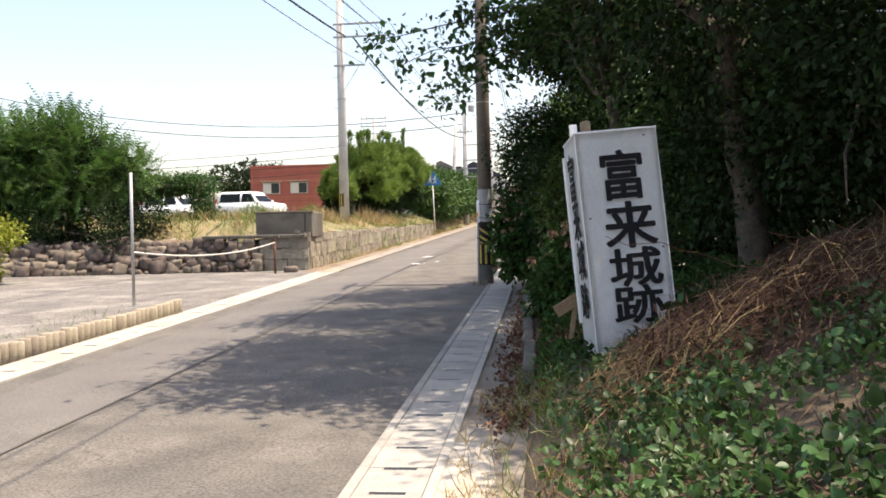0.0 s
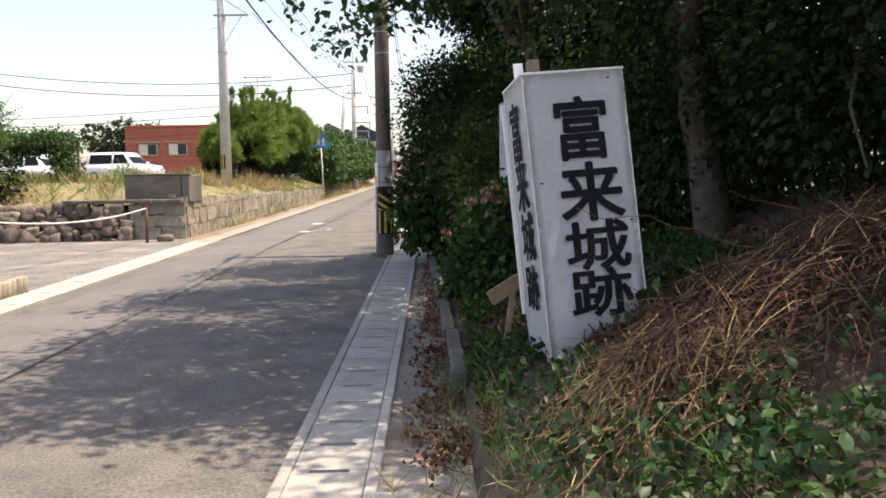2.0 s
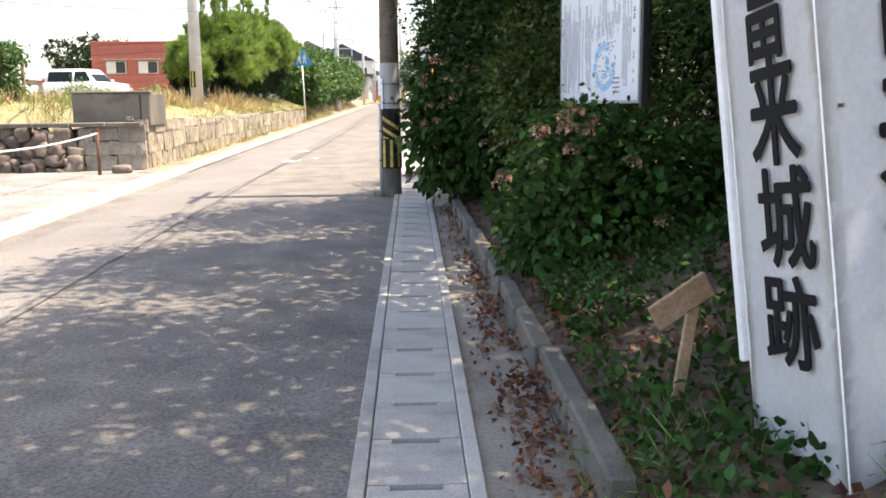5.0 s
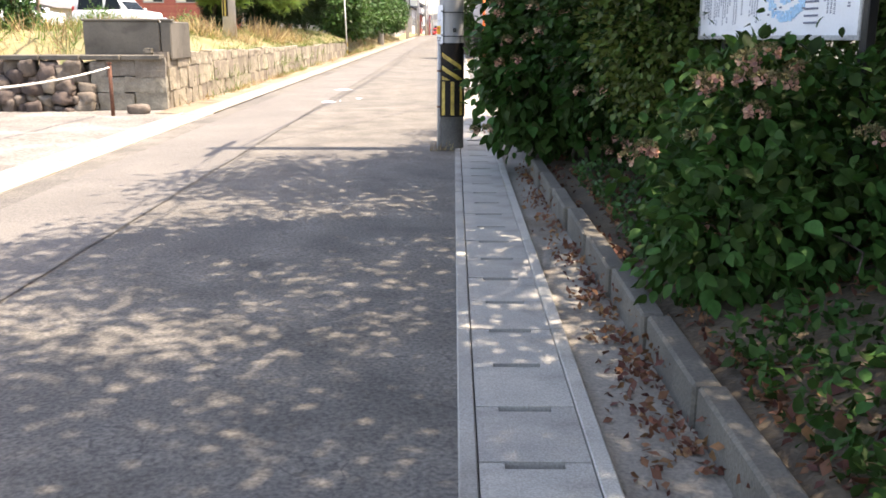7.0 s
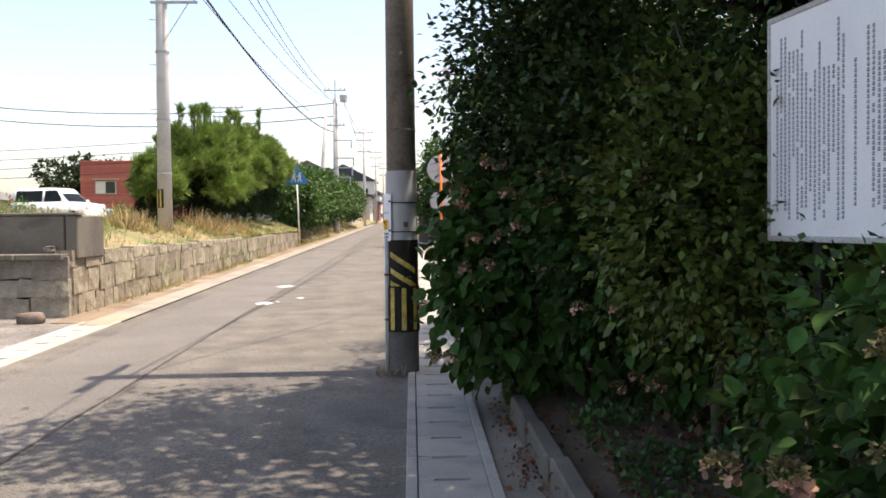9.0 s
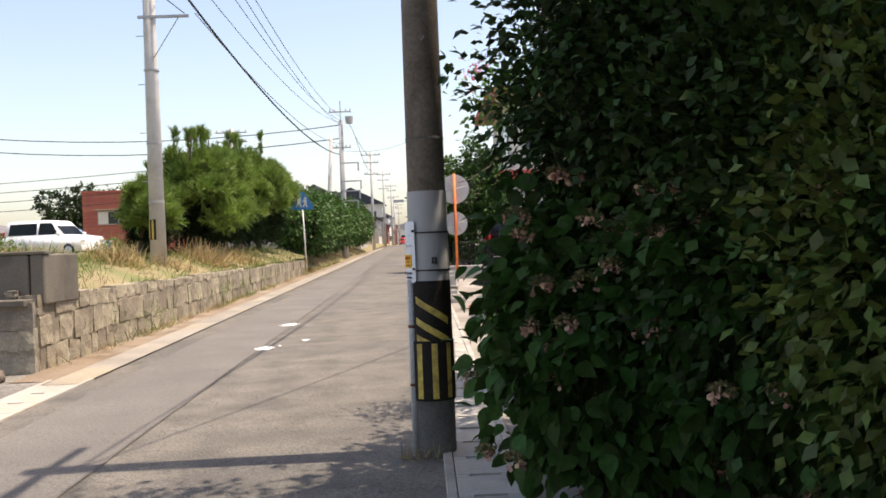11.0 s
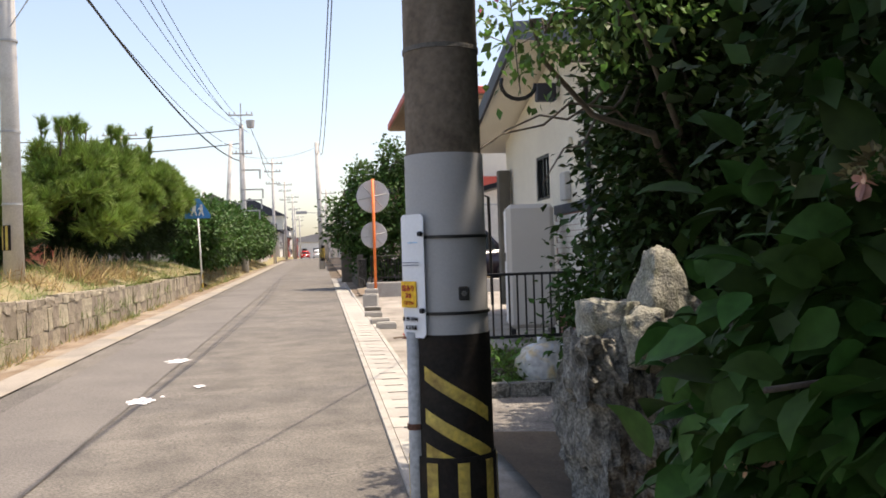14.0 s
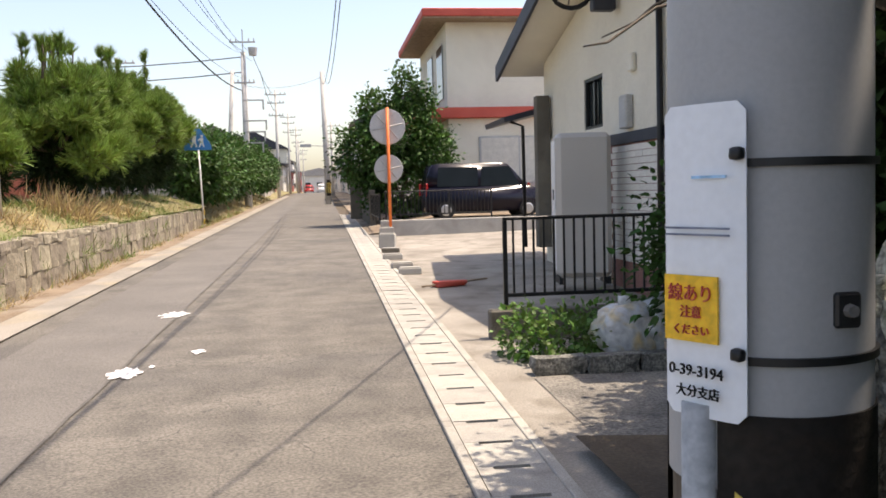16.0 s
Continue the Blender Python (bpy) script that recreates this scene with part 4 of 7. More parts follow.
for ch, fx, fz, fw, fh, sy, sz, sw, sh in (("富", 0.38, 1.53, 0.425, 0.46, 0.29, 1.575, 0.29, 0.45), ("来", 0.405, 1.09, 0.475, 0.43, 0.265, 1.2, 0.32, 0.41), ("城", 0.41, 0.725, 0.48, 0.355, 0.24, 0.83, 0.36, 0.37), ("跡", 0.405, 0.4, 0.455, 0.345, 0.255, 0.47, 0.35, 0.34)):
    lettering("brush_character", ch, 1.0, sign, pose(fx, -0.014, fz, 90) @ Matrix.Diagonal((fw, fh, 1, 1)), bold=0.022)
    lettering("brush_character", ch, 1.0, sign, pose(-0.014, sy, sz, 90, 0, -90) @ Matrix.Diagonal((sw, sh, 1, 1)), bold=0.018)
part("back_stake", boxm(-0.025, 0.06, D + 0.012, D + 0.045, 0.3, H - 0.1, 0.006), WHITE_PAINT, sign, "grey-white painted stake behind the sign")
for k, (x, z) in enumerate(((0.05, 1.2), (0.6, 1.9), (0.66, 0.9))):
    part("paint_chip", boxm(x, x + 0.02, -0.012, -0.009, z, z + 0.012), RUST, sign)
tree("weeds", "leafy green weeds climbing the foot of the sign", (2.35, 8.3, 0.3), [(2.42, 8.36, 0.5, 0.13, 0.1, 0.22), (2.2, 8.3, 0.36, 0.2, 0.08, 0.12), (1.9, 8.26, 0.2, 0.16, 0.08, 0.1)], 170, 0.1, LEAF_IVY, 245, 0.012, category="weeds", shape=OVAL_LEAF, per=2, spread=0.04)
plank = thing("plank", "short weathered wooden plank leaning in the weeds", "plank")
TAN_WOOD = mat("tan_plank", (0.3, 0.19, 0.105), (0.42, 0.285, 0.165), 8, 0.8, 0.3, 50)
part("board", boxm(-0.15, 0.15, -0.012, 0.012, -0.06, 0.06, 0.004), TAN_WOOD, plank).matrix_basis = pose(1.5, 9.55, 0.56, 0, -30, 12)
part("stake", boxm(-0.025, 0.025, 0.014, 0.045, -0.75, 0.1, 0.003), TAN_WOOD, plank).matrix_basis = pose(1.57, 9.56, 0.56, 0, 8, 0)

# ---- information board ----
BW = 2.15
ib = thing("information_board", "white information board with rows of printed text and a blue map", "information board", (1.92, 15.33, 0), rz=math.degrees(math.atan2(13.2 - 15.33, 2.21 - 1.92)))
part("panel", boxm(0, BW, -0.015, 0.015, 1.42, 2.5, 0.004), BOARD, ib)
for z in (1.42, 2.5):
    part("edge", boxm(-0.012, BW + 0.012, -0.022, 0.022, z - 0.014, z + 0.014, 0.004), PLASTIC_GREY, ib)
for x in (0, BW):
    part("edge", boxm(x - 0.012, x + 0.012, -0.022, 0.022, 1.434, 2.486, 0.004), PLASTIC_GREY, ib)
for x in (0.35, BW - 0.03):
    part("post", boxm(x - 0.03, x + 0.03, 0.024, 0.084, -0.1, 2.6, 0.006), BLACK_METAL, ib)
part("post", boxm(BW + 0.02, BW + 0.075, -0.02, 0.04, -0.1, 2.56, 0.006), BLACK_METAL, ib)
r = random.Random(8)


def print_column(bm, x, z, end, w, gaps):
    """One column of small print: two short bars for each character."""
    while z > end:
        d = w * r.uniform(0.95, 1.15)
        if r.random() > gaps:
            box(bm, x, x + w, -0.0185, -0.0162, z - d, z - d * 0.66)
            box(bm, x + w * 0.12, x + w * 0.9, -0.0183, -0.0162, z - d * 0.48, z - d * 0.12)
        z -= d + w * 0.32


bm = bmesh.new()
x = 0.07
while x < BW - 0.2:
    if r.random() < 0.1:
        x += 0.05
        continue
    upper = 2.4 - r.choice((0, 0, 0.08, 0.2, 0.28))
    if x < 0.95:
        end = 1.52 + r.choice((0, 0.05, 0.12, 0.3))
    elif x < 1.72:
        end = 1.98 + r.choice((0, 0.04, 0.12))
    else:
        end = 1.56 + r.choice((0, 0.06, 0.2))
    print_column(bm, x, upper, end, 0.016, 0.05)
    x += 0.036
tagged(part("printed_text", bm, INK_GREY, ib, "columns of small dark print"), kind="stuff")
bm = bmesh.new()
print_column(bm, BW - 0.14, 2.36, 1.95, 0.04, 0.3)
print_column(bm, BW - 0.135, 1.84, 1.6, 0.028, 0.3)
tagged(part("title_column", bm, INK_GREY, ib, "column of larger heading characters"), kind="stuff")
bm = bmesh.new()
for k in range(900):
    x, z = r.uniform(1.0, 1.62), r.uniform(1.5, 1.95)
    q = ((x - 1.3) / 0.28) ** 2 + ((z - 1.72) / 0.21) ** 2
    if 0.55 < q < 1 and not (x > 1.42 and z > 1.75) or (q < 0.25 and noise.noise(Vector((x * 9, z * 9, 0))) > 0.1):
        d = r.uniform(0.02, 0.04)
        box(bm, x, x + d, -0.0195 - 0.00001 * k / 9, -0.0165, z, z + d * 0.7)
tagged(part("map_water", bm, PRINT_BLUE, ib, "blue patches of the printed map"), kind="stuff")
bm = bmesh.new()
for k in range(40):
    x, z = r.uniform(1.05, 1.6), r.uniform(1.55, 1.95)
    box(bm, x, x + 0.03, -0.022, -0.0205, z, z + 0.011)
for k in range(4):
    for j in range(5):
        box(bm, 1.56 + j * 0.032, 1.582 + j * 0.032, -0.022, -0.0162, 1.5 + k * 0.04, 1.512 + k * 0.04)
tagged(part("map_key", bm, INK_GREY, ib, "small labels and key of the map"), kind="stuff")


# ---- the wood, hedge and weeds beside the drain ----
WOODS = "dense dark evergreen tree on the bank, shading the street"
tree("tree", WOODS, (3.6, 11.0, 0.4), [(3.4, 11.0, 4.6, 2.0, 2.0, 2.2), (2.0, 10.6, 6.3, 2.1, 2.0, 1.5), (4.4, 12.5, 3.2, 1.8, 1.8, 2.0), (3.7, 11.8, 2.4, 1.1, 1.3, 1.4), (2.4, 9.2, 5.6, 1.4, 1.4, 1.3)], 42000, 0.088, LEAF_DARK, 100, 0.2, per=9, spread=0.17, group="trees on the bank")
tree("tree", WOODS, (5.0, 8.6, 1.2), [(5.2, 8.8, 3.8, 2.1, 2.0, 2.4), (4.6, 8.0, 6.2, 2.3, 2.2, 1.6), (5.6, 10.2, 2.3, 1.8, 1.8, 1.5), (4.3, 9.6, 2.6, 1.0, 1.2, 1.2)], 42000, 0.088, LEAF_DARK, 110, 0.2, per=9, spread=0.17, group="trees on the bank")
tree("tree", WOODS, (3.9, 15.6, 0.3), [(3.7, 15.6, 4.0, 1.9, 2.0, 2.1), (1.8, 14.6, 6.6, 1.9, 2.2, 1.3), (4.4, 16.8, 6.0, 2.2, 2.0, 1.7), (4.2, 14.0, 2.6, 1.2, 1.2, 1.4), (2.4, 12.9, 5.4, 1.4, 1.3, 1.2)], 20000, 0.088, LEAF_CYPRESS, 120, 0.2, per=9, spread=0.17, group="trees on the bank")
tree("tree", WOODS, (7.0, 12.5, 1.6), [(7.0, 12.5, 4.4, 2.6, 2.8, 3.0), (6.6, 13.5, 7.0, 2.4, 2.5, 1.6), (7.2, 10.5, 2.6, 1.8, 2.0, 1.6)], 18000, 0.12, LEAF_DARK, 130, 0.22, group="trees on the bank")
tree("tree", WOODS, (7.2, 6.0, 1.7), [(7.4, 6.6, 4.0, 2.4, 2.4, 2.6), (6.4, 5.0, 6.2, 2.2, 2.2, 1.6), (8.5, 9.0, 3.4, 2.2, 2.4, 2.4)], 18000, 0.12, LEAF_DARK, 140, 0.22, group="trees on the bank")
# Last two crown masses are added only to shade the hedge below.
tree("tree", WOODS, (5.2, 19.0, 0.3), [(5.2, 18.6, 4.0, 2.0, 2.0, 2.4), (5.8, 20.4, 5.4, 2.0, 2.0, 1.8), (3.8, 18.8, 4.6, 1.5, 1.6, 1.5), (2.0, 18.5, 4.8, 1.3, 1.3, 0.5), (2.2, 20.2, 4.7, 1.1, 1.0, 0.5)], 44000, 0.11, LEAF_DARK, 150, 0.2, group="trees on the bank")
# Last five crown masses are added to deepen shade on street and drain.
tree("tree", "overhanging broadleaf tree with a loose leafy limb over the street", (2.9, 16.4, 0.2), [(2.6, 16.2, 5.0, 1.2, 1.3, 1.2), (1.2, 9.0, 6.6, 1.2, 1.1, 0.5), (0.9, 17.6, 6.6, 1.4, 1.6, 0.7), (0.85, 11.0, 7.0, 1.2, 1.8, 0.6), (0.7, 14.2, 7.0, 1.4, 1.6, 0.6), (2.0, 17.8, 5.8, 1.2, 1.5, 0.6), (2.3, 11.6, 6.2, 1.0, 2.2, 0.6), (1.9, 14.6, 6.5, 1.2, 1.6, 0.6), (1.7, 19.0, 5.2, 0.9, 1.0, 0.5), (2.2, 19.8, 4.7, 0.8, 0.9, 0.5)], 31000, 0.12, LEAF_MID, 160, 0.14, per=22, spread=0.22, shell=0.2)

ov = thing("overhanging_limb", "thin leafy limb hanging over the drain and street", "branch")
rg = np.random.default_rng(31)
bm = bmesh.new()
ends = []
for p1_ in ((-1.5, 14.6, 4.25), (-1.0, 14.8, 3.85), (-0.6, 15.0, 3.4), (0.0, 15.0, 4.7), (-0.1, 15.2, 3.9), (0.5, 15.2, 4.4), (0.8, 15.4, 3.7), (1.1, 15.2, 4.6), (-0.3, 14.7, 3.2)):
    bm = bmesh.new()
    limb(bm, rg, (2.0, 15.6, 4.9), p1_, 0.022, 0.005, 0.06, 6, 5)
    part("twig", bm, BARK, ov, smooth=True)
    for f in np.linspace(0.35, 1.0, 9):
        ends.append([2.0 + (p1_[0] - 2.0) * f, 15.6 + (p1_[1] - 15.6) * f, 4.9 + (p1_[2] - 4.9) * f])
bm = bmesh.new()
limb(bm, rg, (3.0, 16.2, 3.9), (2.0, 15.6, 4.9), 0.06, 0.025, 0.05, 4, 6)
part("branch", bm, BARK, ov, smooth=True)
q, o_ = clumped(rg, np.array(ends), rg.normal(0, 0.6, (len(ends), 3)) - np.array([0, 0, 0.6]), 20, 0.14)
scatter("leaves", q, o_, 0.115, BROAD_LEAF, LEAF_MID, ov, 33, loose=0.8)

HEDGE = "tall clipped hedge of dark glossy leaves beside the drain"
tree("hedge", HEDGE, (2.0, 18.0, 0.1), [(1.75, 18.2, 2.1, 1.15, 1.5, 1.55), (2.1, 17.0, 1.7, 1.2, 1.3, 1.15), (2.6, 18.6, 1.9, 1.3, 1.4, 1.05), (1.7, 18.8, 1.6, 0.75, 0.8, 1.3), (1.15, 18.1, 2.7, 0.85, 0.75, 0.9), (1.05, 18.3, 2.3, 0.62, 0.6, 0.8), (1.2, 18.3, 3.1, 0.65, 0.6, 0.45), (2.2, 17.6, 2.2, 1.2, 1.2, 0.7), (2.2, 19.7, 2.0, 1.0, 0.9, 1.2), (2.4, 20.4, 1.5, 0.8, 0.6, 1.4), (3.3, 20.2, 1.9, 1.2, 1.2, 1.3)], 72000, 0.066, LEAF_HEDGE, 170, 0.1, category="hedge", spread=0.1)
tree("shrub", "green small-leaved shrub with yellowing tips before the hedge", (1.9, 16.2, 0.1), [(1.75, 16.1, 1.55, 0.6, 0.65, 0.9), (2.25, 15.7, 1.5, 0.7, 0.6, 1.0)], 7500, 0.065, LEAF_MIXED, 180, 0.04, category="shrub", spread=0.07)


def hydrangea(label, foot, blobs, n, size, seed, flowers, floor):
    t = tree("hydrangea", label, foot, blobs, n, size, LEAF_HYD, seed, 0.03, shape=OVAL_LEAF, per=3, spread=0.07, category="hydrangea bush", group="hydrangea bushes", shell=0.6, droop=0.55, floor=floor)
    rg = np.random.default_rng(seed + 50)
    p, out = in_blobs(rg, blobs, flowers * 12, 0.97)
    keep = (out @ np.array([-0.6, -0.8, 0.15]) > 0.25) & (p[:, 2] > floor + 0.3)
    p, out = p[keep][:flowers], out[keep][:flowers]
    for c, d in zip(p, out):
        c = c + d * 0.1
        k = 170
        v = rg.normal(0, 1, (k, 3))
        v /= np.linalg.norm(v, axis=1)[:, None]
        v[:, 2] = np.abs(v[:, 2]) * 0.7
        w = rg.uniform(0.75, 1.25)
        hd = scatter("flower_head", c + v * 0.06 * w * rg.uniform(0.6, 1, (k, 1)), v, 0.02, SMALL_LEAF, PETAL_BUD, t, int(rg.integers(1e6)), label="browned lacy hydrangea head")
        hd["kind"] = "stuff"
        m = int(rg.integers(5, 10))
        az = rg.uniform(3.3, 6.2, m)
        mid = c + np.stack([np.cos(az) * 0.055 * w, np.sin(az) * 0.055 * w, rg.uniform(-0.035, 0.005, m)], 1)
        face = np.stack([np.cos(az), np.sin(az), np.full(m, -0.2)], 1)
        ang = np.tile(np.arange(4) * math.pi / 2, m) + np.repeat(rg.uniform(0, 1.5, m), 4)
        side = np.stack([-np.sin(az), np.cos(az), np.zeros(m)], 1)
        aim = np.repeat(side, 4, 0) * np.cos(ang)[:, None] + np.array([0, 0, 1.0]) * np.sin(ang)[:, None] + np.repeat(face, 4, 0) * 0.25
        scatter("floret_ring", np.repeat(mid, 4, 0), aim, 0.026, ROUND_PETAL, PETAL, hd, int(rg.integers(1e6)), loose=0.15, label="faded pink florets")["kind"] = "stuff"
    return t


hydrangea("large-leaved hydrangea bush with faded pink heads at the pole", (1.7, 18.4, 0.0), [(1.07, 18.1, 0.9, 0.8, 0.68, 0.75), (1.15, 18.15, 1.35, 0.82, 0.68, 0.6), (1.72, 17.5, 1.2, 0.66, 0.8, 0.85), (1.55, 18.0, 1.38, 0.72, 0.72, 0.42), (2.1, 16.8, 1.15, 0.6, 0.65, 0.8)], 12500, 0.115, 200, 62, 0.06)
hydrangea("straggly hydrangea bush with browned heads under the board", (1.9, 13.6, 0.2), [(1.7, 13.5, 0.65, 0.52, 0.7, 0.65), (2.1, 13.05, 0.72, 0.62, 0.6, 0.62), (2.6, 13.1, 0.5, 0.6, 0.7, 0.7), (1.55, 12.9, 0.45, 0.42, 0.5, 0.42), (1.85, 13.35, 1.05, 0.45, 0.4, 0.3), (1.45, 12.75, 0.4, 0.42, 0.36, 0.36), (1.95, 12.72, 0.45, 0.5, 0.4, 0.42)], 6800, 0.085, 220, 18, 0.1)
hydrangea("hydrangea bush growing beside the boulder", (1.9, 20.4, 0.0), [(1.95, 20.2, 0.7, 0.55, 0.55, 0.75), (1.22, 19.75, 0.95, 0.38, 0.38, 0.72), (2.5, 20.5, 0.85, 0.7, 0.6, 0.75)], 2800, 0.125, 240, 5, 0.05)
tree("shrub", "low leafy shrub filling the bank below the board", (2.2, 14.9, 0.2), [(2.1, 14.9, 0.7, 0.5, 0.6, 0.6), (2.4, 14.6, 0.9, 0.7, 0.8, 0.7), (3.7, 13.2, 1.2, 0.8, 1.0, 1.0), (3.4, 14.3, 2.0, 0.8, 0.9, 1.1), (4.4, 13.2, 2.2, 1.0, 1.0, 1.3)], 17000, 0.06, LEAF_MID, 190, 0.04, category="shrub", spread=0.07)

tree("shrub", "dark undergrowth between the trees behind the board", (4.8, 15.8, 0.3), [(4.6, 16.2, 1.9, 1.1, 1.0, 1.5), (5.6, 15.0, 2.1, 1.2, 1.2, 1.7), (3.9, 15.4, 1.7, 0.8, 0.8, 1.3), (6.6, 16.4, 2.1, 1.3, 1.3, 1.8)], 22000, 0.1, LEAF_DARK, 195, 0.06, category="shrub", spread=0.1)

# weeds, ivy and litter
rg = np.random.default_rng(3)


def on_bank(x, y, dz=0.0):
    return np.array([gz(b) + (0.01 if a < kerb_x(b) or (a < 1.15 and b < 8.9) else bank_z(a, b)) + dz for a, b in zip(x, y)])


def cover(name, label, n, xr, yr, size, shape, material, seed, lift=0.05, aim=(0, 0, 0.5), loose=0.8, where=None, category="plants"):
    rg = np.random.default_rng(seed)
    x, y = rg.uniform(*xr, n), rg.uniform(*yr, n)
    if where is not None:
        k = np.array([where(a, b) > rg.random() for a, b in zip(x, y)])
        x, y = x[k], y[k]
    z = on_bank(x, y) + rg.uniform(0, lift, len(x))
    ob = scatter(name, np.stack([x, y, z], 1), np.tile(np.array(aim, float), (len(x), 1)), size, shape, material, None, seed + 1, loose)
    return tagged(ob, label, category, kind="stuff")


def patchy(a, b, s=1.1, t=0.0, k=0.0):
    return max(0.0, min(1.0, 0.5 + 2.2 * noise.noise(Vector((a * s, b * s, k))) + t))


def heap(a, b):
    return min(1.0, math.exp(-((a - 2.9) / 1.0) ** 2 - ((b - 7.4) / 0.9) ** 2) + math.exp(-((a - 2.0) / 0.38) ** 2 - ((b - 6.75) / 0.42) ** 2) + 0.6 * math.exp(-((a - 4.1) / 0.7) ** 2 - ((b - 8.4) / 0.9) ** 2))


cover("ivy", "green ivy and weeds carpeting the bank", 32000, (1.15, 5.5), (0.8, 8.2), 0.055, BROAD_LEAF, LEAF_IVY, 301, 0.17, where=lambda a, b: patchy(a, b, 1.3, 0.35) * (0 if 1.5 < a < 2.4 and b > 7.9 else 1) * (1 - 0.9 * heap(a, b)) * smooth(1.1, 1.7, a))
cover("weed", "large-leaved green weeds on the bank", 3500, (1.7, 5.0), (2.6, 6.4), 0.075, OVAL_LEAF, LEAF_IVY, 303, 0.2, where=lambda a, b: patchy(a, b, 1.6, -0.15, 17))
cover("dry_grass", "dead grass and litter between the weeds", 9000, (1.15, 5.0), (0.8, 8.0), 0.14, BLADE, STRAW_DARK, 307, 0.03, (0, 0, 0), 1.6, where=lambda a, b: patchy(a, b, 1.3, 0.1, 21))
cover("ivy", "dark green weeds round the sign", 9000, (1.2, 3.4), (7.8, 12.5), 0.06, BROAD_LEAF, LEAF_HYD, 305, 0.14, where=lambda a, b: patchy(a, b, 1.4, 0.2, 4) * (0 if 1.5 < a < 2.4 and b < 8.5 else 1))
cover("weed", "bright tufts of grass along the bank foot", 3500, (1.0, 2.2), (2.5, 9.5), 0.2, BLADE, GRASS, 309, 0.0, (0, 0, 0), 1.0, where=lambda a, b: patchy(a, b, 1.5, -0.05, 8))
cover("dry_grass", "yellowed dry grass beside the drain", 3000, (0.68, 1.5), (1.5, 8.5), 0.16, BLADE, GRASS_DRY, 313, 0.0, (0, 0, 0), 1.2, where=lambda a, b: patchy(a, b, 1.3, -0.05, 12))
cover("fallen_leaves", "brown fallen leaves strewn beside the kerb", 9000, (0.63, 1.3), (7.0, 18.5), 0.048, SMALL_LEAF, LEAF_BROWN, 317, 0.015, (0, 0, 0), 1.0, where=lambda a, b: patchy(a, b, 2.6, 0.3, 5) * smooth(0.62, 0.98, a))
cover("fallen_leaves", "large curled brown leaves below the sign", 420, (2.0, 3.2), (7.3, 8.5), 0.12, OVAL_LEAF, LEAF_BROWN, 319, 0.06, (0, 0, 0.1), 1.0)
cover("fallen_leaves", "brown fallen leaves under the bushes", 8000, (1.2, 4.0), (8.0, 17.5), 0.07, SMALL_LEAF, LEAF_BROWN, 321, 0.03, (0, 0, 0), 1.0, where=lambda a, b: patchy(a, b, 1.3, 0.05, 9))

cover("ivy", "low green creeper behind the kerb", 3500, (1.2, 2.0), (13.2, 17.2), 0.05, BROAD_LEAF, LEAF_MID, 325, 0.12, where=lambda a, b: patchy(a, b, 1.5, 0.1, 14))
rg = np.random.default_rng(41)


def stalks(name, label, n, material, seed, length, xr, yr, thick, flop, lift):
    """Long bent stalks lying in a heap."""
    rg = np.random.default_rng(seed)
    x, y = rg.uniform(*xr, n * 3), rg.uniform(*yr, n * 3)
    k = np.array([heap(a, b) > rg.random() for a, b in zip(x, y)])
    x, y = x[k][:n], y[k][:n]
    n = len(x)
    z = on_bank(x, y) + rg.uniform(0.0, lift, n) * np.array([heap(a, b) for a, b in zip(x, y)])
    az = rg.normal(-2.3, flop, n)
    L = length * rg.uniform(0.4, 1.2, n)
    slope = rg.normal(-0.25, 0.35, n)
    bend = rg.normal(0, 0.18, n)
    v = np.zeros((n, 8, 3))
    for i, f in enumerate((0.0, 0.33, 0.66, 1.0)):
        px = x + np.cos(az + bend * f * 3) * L * (f - 0.5)
        py = y + np.sin(az + bend * f * 3) * L * (f - 0.5)
        pz = z + slope * L * (f - 0.5) + 0.16 * L * np.sin(f * 3.14)
        v[:, 2 * i] = np.stack([px - np.sin(az) * thick * 0.5, py + np.cos(az) * thick * 0.5, pz + 0.004], 1)
        v[:, 2 * i + 1] = np.stack([px + np.sin(az) * thick * 0.5, py - np.cos(az) * thick * 0.5, pz + 0.002 + thick * 0.5], 1)
    ob = new(name, mesh_arrays(name, v, [(0, 1, 3, 2), (2, 3, 5, 4), (4, 5, 7, 6)], material))
    return tagged(ob, label, "dead plants", kind="stuff")


stalks("straw", "heap of pale dry straw cut on the bank", 800, STRAW, 51, 0.5, (1.5, 2.5), (6.0, 7.4), 0.006, 0.5, 0.16)
stalks("straw", "dry pale stalks strewn over the brown stems", 260, STRAW, 57, 0.6, (2.5, 5.0), (6.6, 9.8), 0.006, 1.3, 0.36)
stalks("dead_stems", "tangle of dead brown stems on the bank", 7000, STRAW_DARK, 53, 0.5, (1.9, 5.2), (5.0, 10.4), 0.007, 1.6, 0.26)
vine = thing("dead_vine", "bare brown vines arching over the straw heap", "vine")
for k in range(8):
    bm = bmesh.new()
    a = Vector((rg.uniform(2.6, 4.6), rg.uniform(6.4, 8.6), 0))
    a.z = gz(a.y) + bank_z(a.x, a.y)
    b = a + Vector((rg.normal(0, 0.7), rg.normal(0, 0.5), rg.uniform(0.2, 0.9)))
    limb(bm, rg, a, b, 0.006, 0.002, 0.04, 9, 5)
    part("stem", bm, STRAW_DARK, vine, smooth=True)

